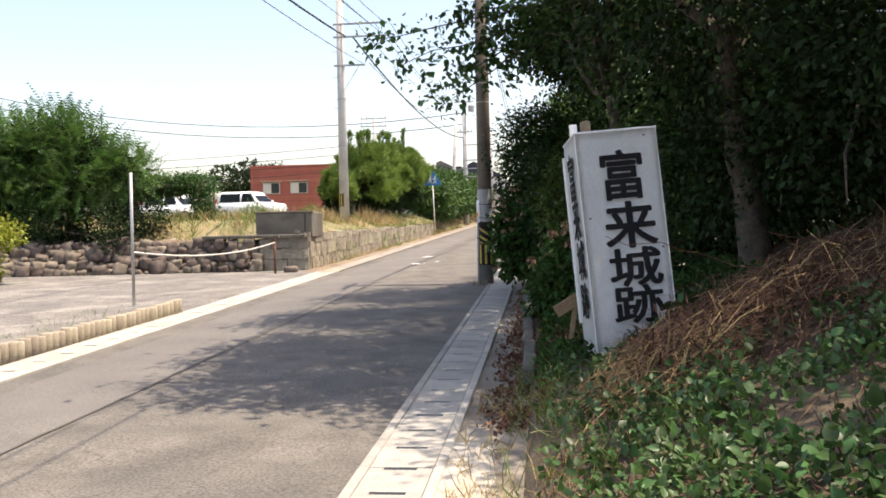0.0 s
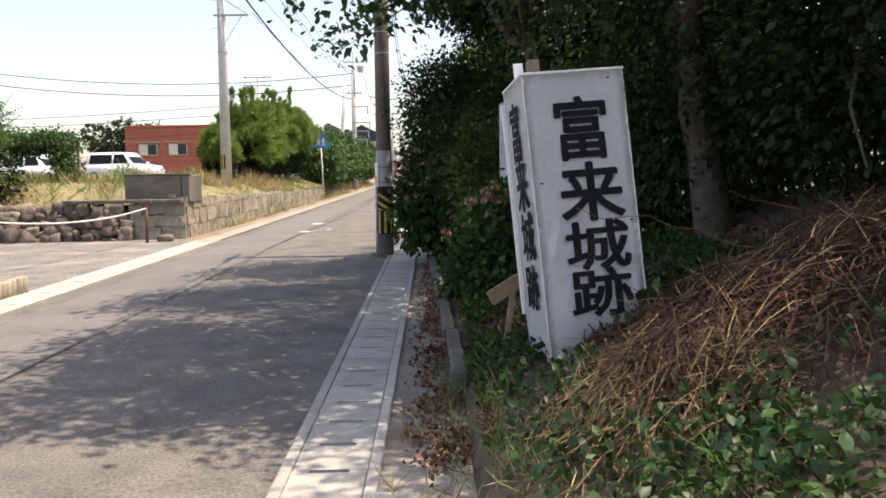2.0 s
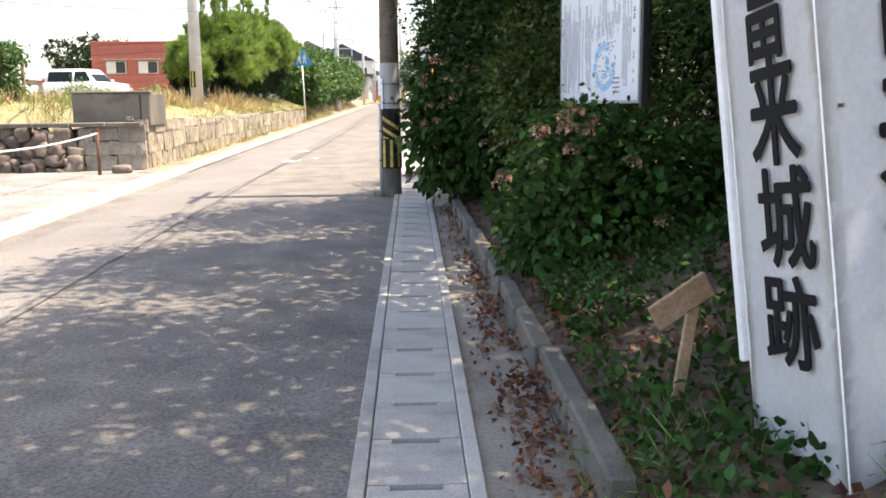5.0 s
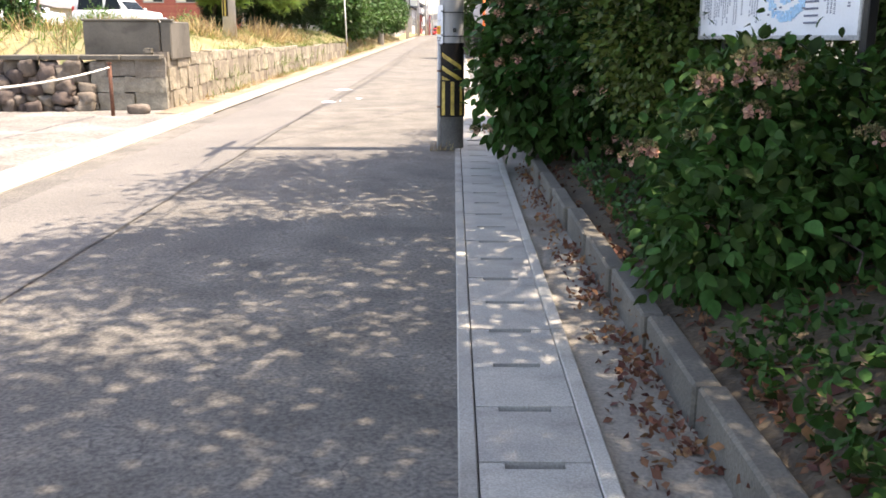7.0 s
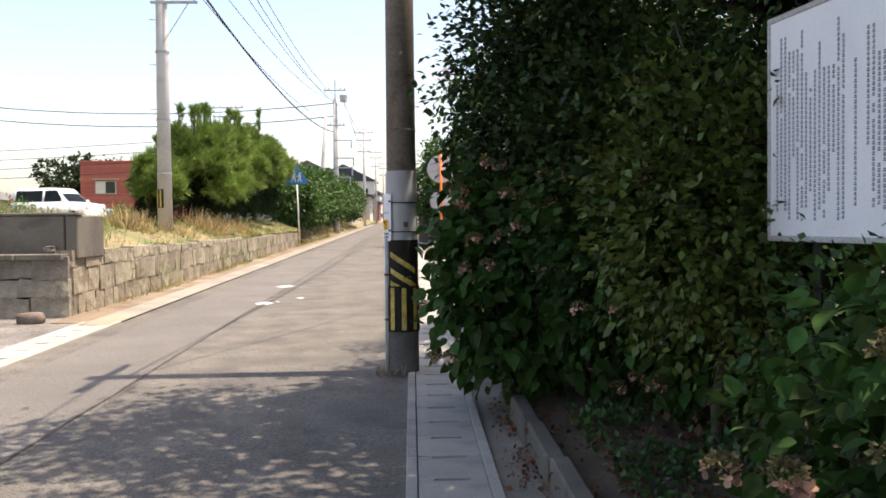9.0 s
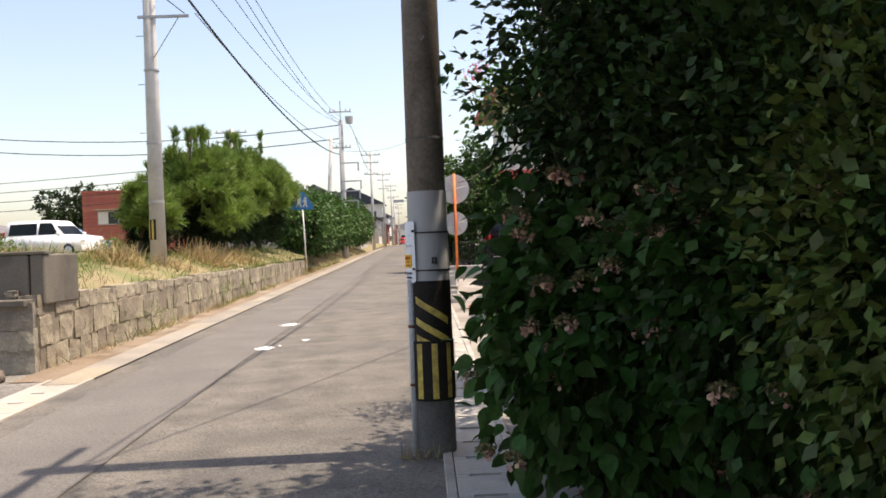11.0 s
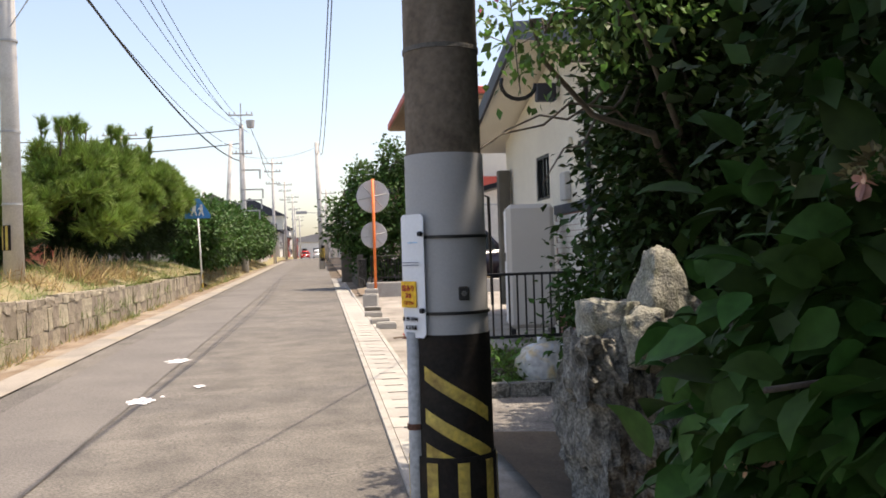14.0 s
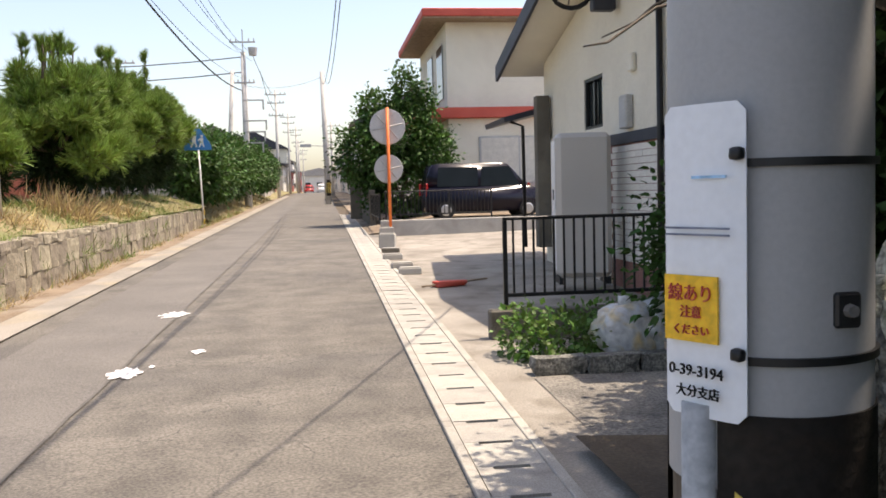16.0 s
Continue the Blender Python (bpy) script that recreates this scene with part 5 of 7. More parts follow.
# boulder wall end beside the pole
rocks = thing("boulder_wall", "mossy grey boulder at the end of the hedge", "boulder")
r = random.Random(6)
for k, (x, y, z, w, d, h, sd, sub, m_) in enumerate(((1.25, 22.0, -0.02, 0.78, 0.9, 1.2, 3.2, 24, ROCK), (1.0, 21.78, 0.7, 0.4, 0.45, 0.42, 8.1, 12, ROCK), (1.1, 21.86, 1.06, 0.36, 0.4, 0.25, 4.7, 10, ROCK_PALE), (1.2, 21.66, 0.92, 0.24, 0.3, 0.34, 6.3, 10, ROCK_PALE), (1.75, 21.95, -0.02, 0.85, 0.8, 1.2, 5.5, 22, ROCK), (1.5, 21.7, 0.75, 0.5, 0.4, 0.44, 7.7, 12, ROCK), (2.3, 22.05, -0.02, 0.8, 0.9, 1.0, 9.4, 18, ROCK))):
    shape_ = stone(w, d, h, sd, 0.14, 8, 0.5) if m_ is ROCK_PALE else rock(w * 0.88, d * 0.9, h, sd, sub, 0.12, 0.3)
    part("boulder", shape_, m_, rocks, smooth=m_ is ROCK_PALE).matrix_basis = pose(x + 0.17, y, z + gz(y), 0, 0, r.uniform(-10, 10))
top = thing("pointed_rock", "pointed pale grey rock standing on the boulder", "rock")
bm = stone(0.32, 0.28, 0.4, 2.4, 0.12, 9, 0.25)
for v in bm.verts:
    f = 1 - 0.66 * max(0.0, v.co.z / 0.44) ** 1.4
    v.co.x = v.co.x * f - 0.06 * v.co.z
    v.co.y *= f
part("rock", bm, ROCK_PALE, top, smooth=True).matrix_basis = pose(1.55, 21.74, 1.24, 0, 2, 15)

# crepe myrtle over the driveway
tree("crepe_myrtle", "crepe myrtle with bare pale limbs and pink blossom", (2.6, 23.0, 0.05), [(1.4, 21.9, 3.3, 0.55, 0.55, 0.5), (0.78, 21.7, 3.02, 0.36, 0.4, 0.32), (1.8, 22.2, 3.8, 0.6, 0.6, 0.5), (2.9, 23.6, 4.2, 1.1, 1.0, 1.0)], 5200, 0.066, LEAF_BRIGHT, 260, 0.07, BARK_PALE, spread=0.12)
my = bpy.data.objects["crepe_myrtle"]
rg = np.random.default_rng(61)
bm = bmesh.new()
for e in ((0.35, 22.2, 2.25), (0.55, 22.6, 2.35), (0.8, 23.2, 3.3), (1.0, 22.4, 2.1)):
    limb(bm, rg, (2.0, 22.8, 2.9), e, 0.016, 0.004, 0.06, 8, 6)
part("bare_limb", bm, BARK_PALE, my, "bare pale limb", smooth=True)
q, o_ = clumped(rg, np.array([[0.5, 21.6, 3.2], [0.54, 21.65, 3.3], [1.2, 21.9, 3.75]]), np.zeros((3, 3)) + 0.1, 40, 0.06)
scatter("blossom", q, o_, 0.04, SMALL_LEAF, PETAL_PINK, my, 63)
tree("tree", "garden tree standing behind the boulder wall", (3.2, 24.6, 0.05), [(3.3, 24.8, 2.6, 0.9, 0.9, 1.4), (3.9, 24.2, 3.6, 1.3, 1.2, 1.4), (2.6, 23.3, 1.0, 0.5, 0.6, 0.9), (2.7, 23.3, 2.3, 0.9, 0.7, 1.3), (2.6, 23.5, 3.7, 0.9, 0.9, 0.9), (4.6, 23.0, 2.4, 1.2, 1.0, 2.0), (2.35, 22.9, 2.6, 0.75, 0.65, 1.5), (2.9, 22.6, 1.8, 0.9, 0.7, 1.5), (2.4, 22.8, 3.9, 0.85, 0.7, 0.7), (3.2, 22.4, 3.4, 0.9, 0.7, 1.0), (2.05, 22.95, 2.4, 0.55, 0.5, 1.3), (2.0, 22.95, 3.8, 0.6, 0.5, 0.8)], 70000, 0.09, LEAF_HEDGE, 270, 0.1)

# planter, bag
pl = thing("planter_edge", "dark stone edging of the small planting bed", "edging", kind="structure")
for k in range(4):
    part("edging_stone", stone(0.46, 0.16, 0.16, k + 2.0, 0.08, 1, 0.15), ROCK, pl).matrix_basis = pose(1.25 + 0.47 * k, 26.15 - 0.02 * k, gz(26))
tree("weeds", "green weeds growing in the planting bed", (1.7, 26.8, 0.1), [(1.45, 26.7, 0.26, 0.4, 0.45, 0.24), (2.3, 27.1, 0.3, 0.7, 0.35, 0.3), (1.15, 27.0, 0.3, 0.2, 0.3, 0.25)], 2600, 0.07, LEAF_BRIGHT, 280, 0.015, category="weeds", per=4, spread=0.06, floor=0.1)
tree("shrub", "leafy shrub with brown blossom beside the fence", (3.1, 26.6, 0.1), [(2.6, 26.35, 0.95, 0.5, 0.5, 0.8), (3.1, 26.6, 1.1, 0.6, 0.5, 0.9)], 4200, 0.085, LEAF_HYD, 285, 0.03, category="shrub", shape=BROAD_LEAF, per=3)
bag = thing("rubbish_bag", "translucent white rubbish bags in the planting bed", "bag", (1.98, 26.55, 0.12))
for k, (x, y, s) in enumerate(((0, 0, 0.4), (0.36, 0.05, 0.42))):
    part("bag", stone(s * 1.25, s, s * 1.15, 3 + k * 2.2, 0.14, 5, 0.75), BAG, bag, smooth=True).matrix_basis = pose(x, y, 0.0, 0, 0, 30 * k)
    part("knot", stone(0.1, 0.1, 0.12, k + 0.4, 0.2, 2, 0.5), BAG, bag, smooth=True).matrix_basis = pose(x, y, s * 1.1)


# ---- fence, driveway and houses ----
def fence(label, x0, y0, length, rz, z, h, step, group=""):
    f = thing("fence", label, "fence", (x0, y0, z), rz, group)
    part("top_rail", boxm(0, length, -0.03, 0.03, h - 0.035, h, 0.006), BLACK_METAL, f)
    part("bottom_rail", boxm(0, length, -0.02, 0.02, 0.13, 0.17, 0.004), BLACK_METAL, f)
    me = bm_mesh("baluster", boxm(-0.011, 0.011, -0.011, 0.011, 0.17, h - 0.035, 0.002), BLACK_METAL)
    n = int(length / step)
    for k in range(1, n):
        ob = new("baluster", me)
        ob.parent = f
        ob.location = (k * length / n, 0, 0)
    me = bm_mesh("post", boxm(-0.022, 0.022, -0.022, 0.022, -0.05, h - 0.036, 0.003), BLACK_METAL)
    for k in range(int(length / 1.9) + 2):
        ob = new("post", me)
        ob.parent = f
        ob.location = (min(length - 0.02, 0.02 + k * 1.9), 0, 0)
    return f


tagged(part("fence_kerb", boxm(0.98, 3.5, 27.85, 28.03, 0.0, 0.42, 0.015), CONCRETE_OLD), "low concrete kerb under the black fence", "kerb", kind="structure")
fence("black metal railing on a concrete kerb by the driveway", 1.14, 27.93, 2.4, 0, 0.42, 0.97, 0.105)
tagged(part("plinth_wall", boxm(0.95, 9.0, 45.3, 45.5, 0.2, 0.83, 0.02), CONCRETE), "low concrete wall at the back of the driveway", "wall", kind="structure")
fence("low black railing on the concrete wall", 1.1, 45.4, 3.2, 0, 0.83, 0.85, 0.11)
fence("low black railing on the concrete wall", 0.95, 45.6, 6.0, 90, 0.75, 0.85, 0.11)

HB = 0.55
ha = thing("white_house", "white stuccoed gabled house with dark roof edges", "house")
X0, Y0, Y1, XE = 3.62, 26.5, 36.0, 12.0
WT = 4.05
RY, RZ = (Y0 + Y1) / 2, 5.3
# gable wall facing the street, with its window opening
bm = bmesh.new()
wy0, wy1, wz0, wz1 = 32.3, 33.3, 2.6, 3.42
box(bm, X0, X0 + 0.2, Y0, wy0, 2.44, WT)
box(bm, X0, X0 + 0.2, wy1, Y1, 2.44, WT)
box(bm, X0, X0 + 0.2, wy0, wy1, 2.44, wz0)
box(bm, X0, X0 + 0.2, wy0, wy1, wz1, WT)
part("street_wall", bm, STUCCO, ha)
part("gable", prism([(Y0, WT), (Y1, WT), (RY, RZ - 0.1)], 0.2, Matrix.Translation((X0 + 0.2, 0, 0)) @ Matrix.Rotation(radians(90), 4, "Z")), STUCCO, ha)
part("south_wall", boxm(X0 + 0.2, XE, Y0, Y0 + 0.2, HB, WT), STUCCO, ha)
part("north_wall", boxm(X0 + 0.2, XE, Y1 - 0.2, Y1, HB, WT), STUCCO, ha)
part("east_wall", boxm(XE - 0.2, XE, Y0 + 0.2, Y1 - 0.2, HB, WT), STUCCO, ha)
part("dark_band", boxm(X0 - 0.02, X0 + 0.2, Y0, 32.0, 2.28, 2.44, 0.006), ROOF_DARK, ha, "dark horizontal trim band")
part("foot_wall", boxm(X0 + 0.02, X0 + 0.2, Y0, Y1, 0.0, 2.28), MORTAR, ha)
bme = bm_mesh("brick", boxm(-0.012, 0.012, -0.14, 0.14, 0.0, 0.085, 0.004), SIDING)
for row in range(18):
    for k in range(19):
        yy = Y0 + 0.16 + k * 0.29 + (0.145 if row % 2 else 0)
        if yy < 31.9:
            ob = new("brick", bme)
            ob.parent = ha
            ob.location = (X0 + 0.012, yy, HB + 0.04 + row * 0.093)
part("render_patch", boxm(X0, X0 + 0.02, 32.0, Y1, 0.02, 2.44), STUCCO, ha)
part("window_frame", boxm(X0 + 0.02, X0 + 0.07, wy0, wy1, wz0, wz0 + 0.05), BLACK_METAL, ha)
part("window_frame", boxm(X0 + 0.02, X0 + 0.07, wy0, wy1, wz1 - 0.05, wz1), BLACK_METAL, ha)
for yy in (wy0, (wy0 + wy1) / 2 - 0.025, wy1 - 0.05):
    part("window_frame", boxm(X0 + 0.02, X0 + 0.07, yy, yy + 0.05, wz0 + 0.05, wz1 - 0.05), BLACK_METAL, ha)
part("window_pane", boxm(X0 + 0.08, X0 + 0.09, wy0, wy1, wz0, wz1), GLASS_DARK, ha)
for s, ya in ((1, Y1 + 0.75), (-1, Y0 - 0.75)):
    drop = 0.25 * (abs(ya - RY))
    bm = bmesh.new()
    o4 = [(X0 - 0.75, RY, RZ), (XE + 0.5, RY, RZ), (XE + 0.5, ya, RZ - drop), (X0 - 0.75, ya, RZ - drop)]
    lo = [bm.verts.new(p) for p in o4]
    hi = [bm.verts.new((p[0], p[1], p[2] + 0.14)) for p in o4]
    bm.faces.new(lo)
    bm.faces.new(hi[::-1])
    for i in range(4):
        bm.faces.new((lo[i], hi[i], hi[(i + 1) % 4], lo[(i + 1) % 4]))
    bmesh.ops.recalc_face_normals(bm, faces=bm.faces)
    part("roof", bm, ROOF_DARK, ha)
    bm = bmesh.new()
    v4 = [bm.verts.new((p[0] + (0.03 if p[0] < X0 else -0.03), p[1] - s * 0.03 * (p[1] != RY), p[2] - 0.012)) for p in o4]
    bm.faces.new(v4)
    part("soffit", bm, STUCCO, ha, "cream soffit under the eaves")
    bm = bmesh.new()
    lo = [bm.verts.new((X0 - 0.81 + dx, yy, zz + dz)) for dx in (0, 0.055) for yy, zz in ((RY, RZ), (ya, RZ - drop)) for dz in (-0.1, 0.2)]
    bmesh.ops.convex_hull(bm, input=lo)
    part("barge_board", bm, ROOF_DARK, ha, "dark blue-grey barge board")
part("porch_post", boxm(X0 - 0.3, X0 - 0.05, 35.4, 35.65, HB, 3.4, 0.01), CONCRETE_OLD, ha, "grey square porch post")
bm = bmesh.new()
box(bm, -0.8, 1.6, 36.1, 38.2, -0.05, 0.06, 0.01, Matrix.Translation((X0, 0, 3.2)) @ Matrix.Rotation(radians(-14), 4, "Y"))
part("porch_roof", bm, ROOF_DARK, ha)
part("downpipe", tubem([(X0 - 0.6, 36.4, 3.0), (X0 - 0.35, 36.4, 2.9), (X0 - 0.33, 36.4, 0.5)], 0.035, 8), BLACK_METAL, ha, smooth=True)
part("downpipe", tubem([(X0 - 0.06, 29.75, 4.2), (X0 - 0.06, 29.75, 0.4)], 0.045, 8), BLACK_METAL, ha, "black rainwater downpipe", smooth=True)
part("meter_box", boxm(X0 - 0.12, X0, 30.9, 31.2, 2.48, 2.95, 0.02), PLASTIC_GREY, ha)
part("meter_box", boxm(X0 - 0.08, X0, 30.75, 30.95, 3.25, 3.5, 0.02), STUCCO, ha)
part("cable_coil", tubem([(2.92 + 0.3 * math.cos(a), 31.5, 4.5 + 0.26 * math.sin(a)) for a in [math.pi * k / 8 for k in range(7, 17)]], 0.035, 8), BLACK_METAL, ha, "thick black cable loop under the gable", smooth=True)
part("junction_box", boxm(3.22, 3.56, 31.4, 31.6, 4.2, 4.5, 0.02), ROOF_DARK, ha)
tank = thing("water_heater", "pale grey water heater cabinet against the white house", "water heater", (3.0, 31.5, 0.3), rz=-8)
part("cabinet", boxm(-0.37, 0.42, -0.3, 0.3, 0.08, 2.15, 0.07), mat("beige_cabinet", (0.5, 0.47, 0.42), (0.54, 0.51, 0.46), 1, 0.6, 0.0, 50, grain=0.03), tank)
part("side_panel", boxm(-0.385, -0.372, -0.2, 0.2, 0.18, 2.05, 0.004), WHITE_PAINT, tank)
part("handle", boxm(-0.4, -0.386, -0.1, -0.05, 1.2, 1.35, 0.004), BLACK_METAL, tank)
for x in (-0.3, 0.36):
    part("foot", boxm(x - 0.04, x + 0.04, -0.25, 0.25, -0.02, 0.08), BLACK_METAL, tank)

hb = thing("two_storey_house", "cream two-storey house with red roof edge and band", "house")
BX, BY, BZ = 4.1, 52.9, 0.7
bm = bmesh.new()
box(bm, BX, 14, BY, BY + 9, BZ, 4.35)
part("lower_storey", bm, STUCCO, hb)
part("upper_storey", boxm(BX - 0.02, 14, BY - 0.02, BY + 9, 4.76, 7.95), STUCCO, hb)
part("red_band", boxm(BX - 0.9, 14.3, BY - 0.35, BY + 9.2, 4.36, 4.75, 0.02), RED_PAINT, hb, "red painted canopy band")
part("roof", boxm(BX - 1.0, 14.5, BY - 0.9, BY + 9.5, 8.02, 8.32, 0.03), RED_PAINT, hb, "red painted roof edge")
part("soffit", boxm(BX - 0.95, 14.4, BY - 0.85, BY + 9.4, 7.96, 8.015), WOOD, hb)
for x0_, x1_, z0_, z1_ in ((5.3, 8.3, 1.9, 3.6),):
    part("window_frame", boxm(x0_ - 0.06, x1_ + 0.06, BY - 0.05, BY - 0.004, z0_ - 0.06, z1_ + 0.06, 0.01), GALV, hb)
    for k in range(2):
        w = (x1_ - x0_) / 2
        part("window_pane", boxm(x0_ + k * w + 0.03, x0_ + (k + 1) * w - 0.03, BY - 0.062, BY - 0.052, z0_, z1_), BLIND, hb, "pane with drawn pale curtain")
for ya in (BY + 1.0, BY + 4.2):
    part("side_window", boxm(BX - 0.05, BX - 0.024, ya, ya + 1.8, 5.2, 7.3, 0.01), GLASS_DARK, hb)
    part("side_window_frame", boxm(BX - 0.06, BX - 0.052, ya - 0.05, ya + 0.04, 5.15, 7.35), GALV, hb)
for k in range(12):
    part("balcony_bar", boxm(BX - 0.86, BX - 0.84, BY + 0.2 + k * 0.5, BY + 0.23 + k * 0.5, 4.76, 5.75), GALV, hb)
part("balcony_rail", boxm(BX - 0.87, BX - 0.83, BY, BY + 6, 5.75, 5.8), GALV, hb)
part("aerial", tubem([(9.5, 55, 8.3), (9.5, 55, 9.4)], 0.02, 6), GALV, hb)


# ---- vehicles ----
def car(label, m, L, Wd, Ht, paint, hood, rear, belt=0.55):
    """A small car with its nose at +x: body, glass, wheels, lamps."""
    t = thing("car", label, "car")
    t.matrix_basis = m
    h0 = 0.22
    low = [(-L / 2 + 0.05, h0), (L / 2 - 0.05, h0), (L / 2, h0 + 0.2), (L / 2 - 0.04, Ht * belt - 0.06), (L / 2 - hood, Ht * belt + 0.08), (-L / 2 + 0.02, Ht * belt + 0.06), (-L / 2, h0 + 0.25)]
    bm = prism(low, Wd, Matrix.Translation((0, -Wd / 2, 0)))
    bmesh.ops.bevel(bm, geom=bm.edges[:], offset=0.045, segments=2, affect="EDGES")
    part("body", bm, paint, t, smooth=True)
    zt = Ht * belt + 0.03
    cab = [(L / 2 - hood + 0.06, zt), (L / 2 - hood - 0.62, Ht - 0.03), (L / 2 - hood - 0.9, Ht), (-L / 2 + rear + 0.25, Ht), (-L / 2 + rear, Ht - 0.06), (-L / 2 + 0.03, zt)]
    bm = prism(cab, Wd - 0.16, Matrix.Translation((0, -(Wd - 0.16) / 2, 0)))
    for v in bm.verts:
        if v.co.z > zt + 0.1:
            v.co.y *= 0.86
    bmesh.ops.bevel(bm, geom=bm.edges[:], offset=0.04, segments=2, affect="EDGES")
    part("cabin", bm, paint, t, smooth=True)
    for s in (-1, 1):
        xs = [-L / 2 + rear + 0.16, 0.02 - 0.25, L / 2 - hood - 0.62]
        for a, b, c in ((xs[0], xs[1] - 0.04, 0), (xs[1] + 0.04, xs[2] + 0.05, 0.34)):
            bm = bmesh.new()
            q = [(a, 0.0), (b + c, 0.0), (b, 1.0), (a + 0.06, 1.0)]
            zb, zu = zt + 0.06, Ht - 0.13
            vs = [bm.verts.new((x, s * ((Wd - 0.16) / 2 * (1 - 0.14 * (0.12 + f * 0.78)) + 0.014), zb + (zu - zb) * f)) for x, f in q]
            bm.faces.new(vs if s < 0 else vs[::-1])
            bmesh.ops.solidify(bm, geom=bm.faces[:], thickness=0.012)
            part("side_window", bm, GLASS_DARK, t)
        for x in (-L / 2 + 0.62, L / 2 - 0.62):
            w = part("wheel", tubem([(x, s * (Wd / 2 - 0.16), 0.28), (x, s * (Wd / 2 + 0.01), 0.28)], 0.28, 18), TYRE, t, smooth=False)
            part("rim", tubem([(x, s * (Wd / 2 + 0.005), 0.28), (x, s * (Wd / 2 + 0.025), 0.28)], [0.19, 0.15], 14), RIM, w)
        part("headlamp", boxm(L / 2 - 0.12, L / 2 + 0.005, s * (Wd / 2 - 0.22) - 0.14, s * (Wd / 2 - 0.22) + 0.14, 0.62, 0.76, 0.03), LAMP_CLEAR, t)
        part("tail_lamp", boxm(-L / 2 - 0.01, -L / 2 + 0.06, s * (Wd / 2 - 0.12) - 0.07, s * (Wd / 2 - 0.12) + 0.07, 0.75, 1.15, 0.02), LAMP_RED, t)
        part("wing_mirror", stone(0.1, 0.18, 0.14, 2, 0.04, 2, 0.5), paint, t, smooth=True).matrix_basis = pose(L / 2 - hood - 0.12, s * (Wd / 2 + 0.06), zt + 0.02)
    bm = bmesh.new()
    vs = [bm.verts.new(p) for p in ((L / 2 - hood + 0.03, -Wd * 0.4, zt + 0.05), (L / 2 - hood + 0.03, Wd * 0.4, zt + 0.05), (L / 2 - hood - 0.6, Wd * 0.35, Ht - 0.06), (L / 2 - hood - 0.6, -Wd * 0.35, Ht - 0.06))]
    bm.faces.new(vs)
    bmesh.ops.solidify(bm, geom=bm.faces[:], thickness=-0.03)
    part("windscreen", bm, GLASS_DARK, t)
    part("bumper", boxm(L / 2 - 0.08, L / 2 + 0.03, -Wd / 2 + 0.05, Wd / 2 - 0.05, 0.25, 0.45, 0.03), paint, t)
    part("number_plate", boxm(L / 2 + 0.032, L / 2 + 0.04, -0.17, 0.17, 0.3, 0.44), WHITE_PAINT, t)
    return t


car("shiny black minivan parked behind the low wall", pose(4.5, 48.3, 0.74, 0, 0, 3), 3.95, 1.6, 1.78, CAR_BLACK, 0.62, 0.2, 0.53)
car("white car parked beyond the black minivan", pose(8.6, 50.8, 0.72, 0, 0, 4), 3.6, 1.55, 1.5, CAR_WHITE, 0.8, 0.3)
UZ = 1.58
car("white estate car parked on the raised lot", pose(-16.3, 53.6, UZ + 0.12, 0, 0, -16), 4.0, 1.68, 1.62, CAR_WHITE, 0.95, 0.12)
car("white car parked behind the vine arbour", pose(-18.0, 46.5, UZ, 0, 0, -20), 3.9, 1.65, 1.45, CAR_WHITE, 0.95, 0.3)
car("blue car parked at the back of the lot", pose(-17.4, 58.6, UZ + 0.1, 0, 0, 10), 3.6, 1.6, 1.45, CAR_BLUE, 0.9, 0.3)
car("small dark car parked at the back of the lot", pose(-23.5, 60.0, UZ + 0.1, 0, 0, 10), 3.6, 1.6, 1.45, CAR_BLACK, 0.9, 0.3)
car("distant red car on the street", pose(-3.2, 190, gz(190), 0, 0, -90), 3.8, 1.65, 1.5, CAR_RED, 0.9, 0.3)
car("distant white van on the street", pose(-1.0, 215, gz(215), 0, 0, 90), 4.2, 1.7, 1.9, CAR_WHITE, 0.7, 0.2)

# ---- traffic mirrors, sign, loose things ----
mi = thing("traffic_mirrors", "two round traffic mirrors on an orange pole, seen from behind", "traffic mirror", (1.22, 45.1, 0.4))
part("pole", tubem([(0, 0, 0), (0, 0, 3.7)], 0.045, 10), ORANGE, mi, "orange painted pole", smooth=True)
for z, rr in ((3.15, 0.5), (1.93, 0.4)):
    bm = bmesh.new()
    tube(bm, [(0.0, 0.08, z), (0.0, 0.13, z), (0.0, 0.17, z)], [rr, rr * 0.97, rr * 0.6], 32)
    dish = part("mirror_back", bm, PLASTIC_GREY, mi, "grey ribbed back of the mirror", smooth=False)
    for k in range(6):
        a = k * math.pi / 3 + 0.2
        part("rib", tubem([(0, 0.07, z), (rr * 0.92 * math.cos(a), 0.075, z + rr * 0.92 * math.sin(a))], 0.018, 5), GALV, dish)
    part("rim", tubem([(rr * math.cos(k * math.pi / 16), 0.1, z + rr * math.sin(k * math.pi / 16)) for k in range(33)], 0.022, 5), GALV, dish)
xs = thing("crossing_sign", "blue pedestrian crossing sign with white figures on a white post", "road sign", (-5.2, 54.0, 0.46))
part("post", tubem([(0, 0, 0), (-0.12, 0, 3.5)], 0.032, 10), WHITE_PAINT, xs, smooth=True)
for z in (0.15, 0.5):
    part("reflective_ring", tubem([(0, 0, z), (-0.005, 0, z + 0.2)], 0.036, 10), YELLOW, xs)
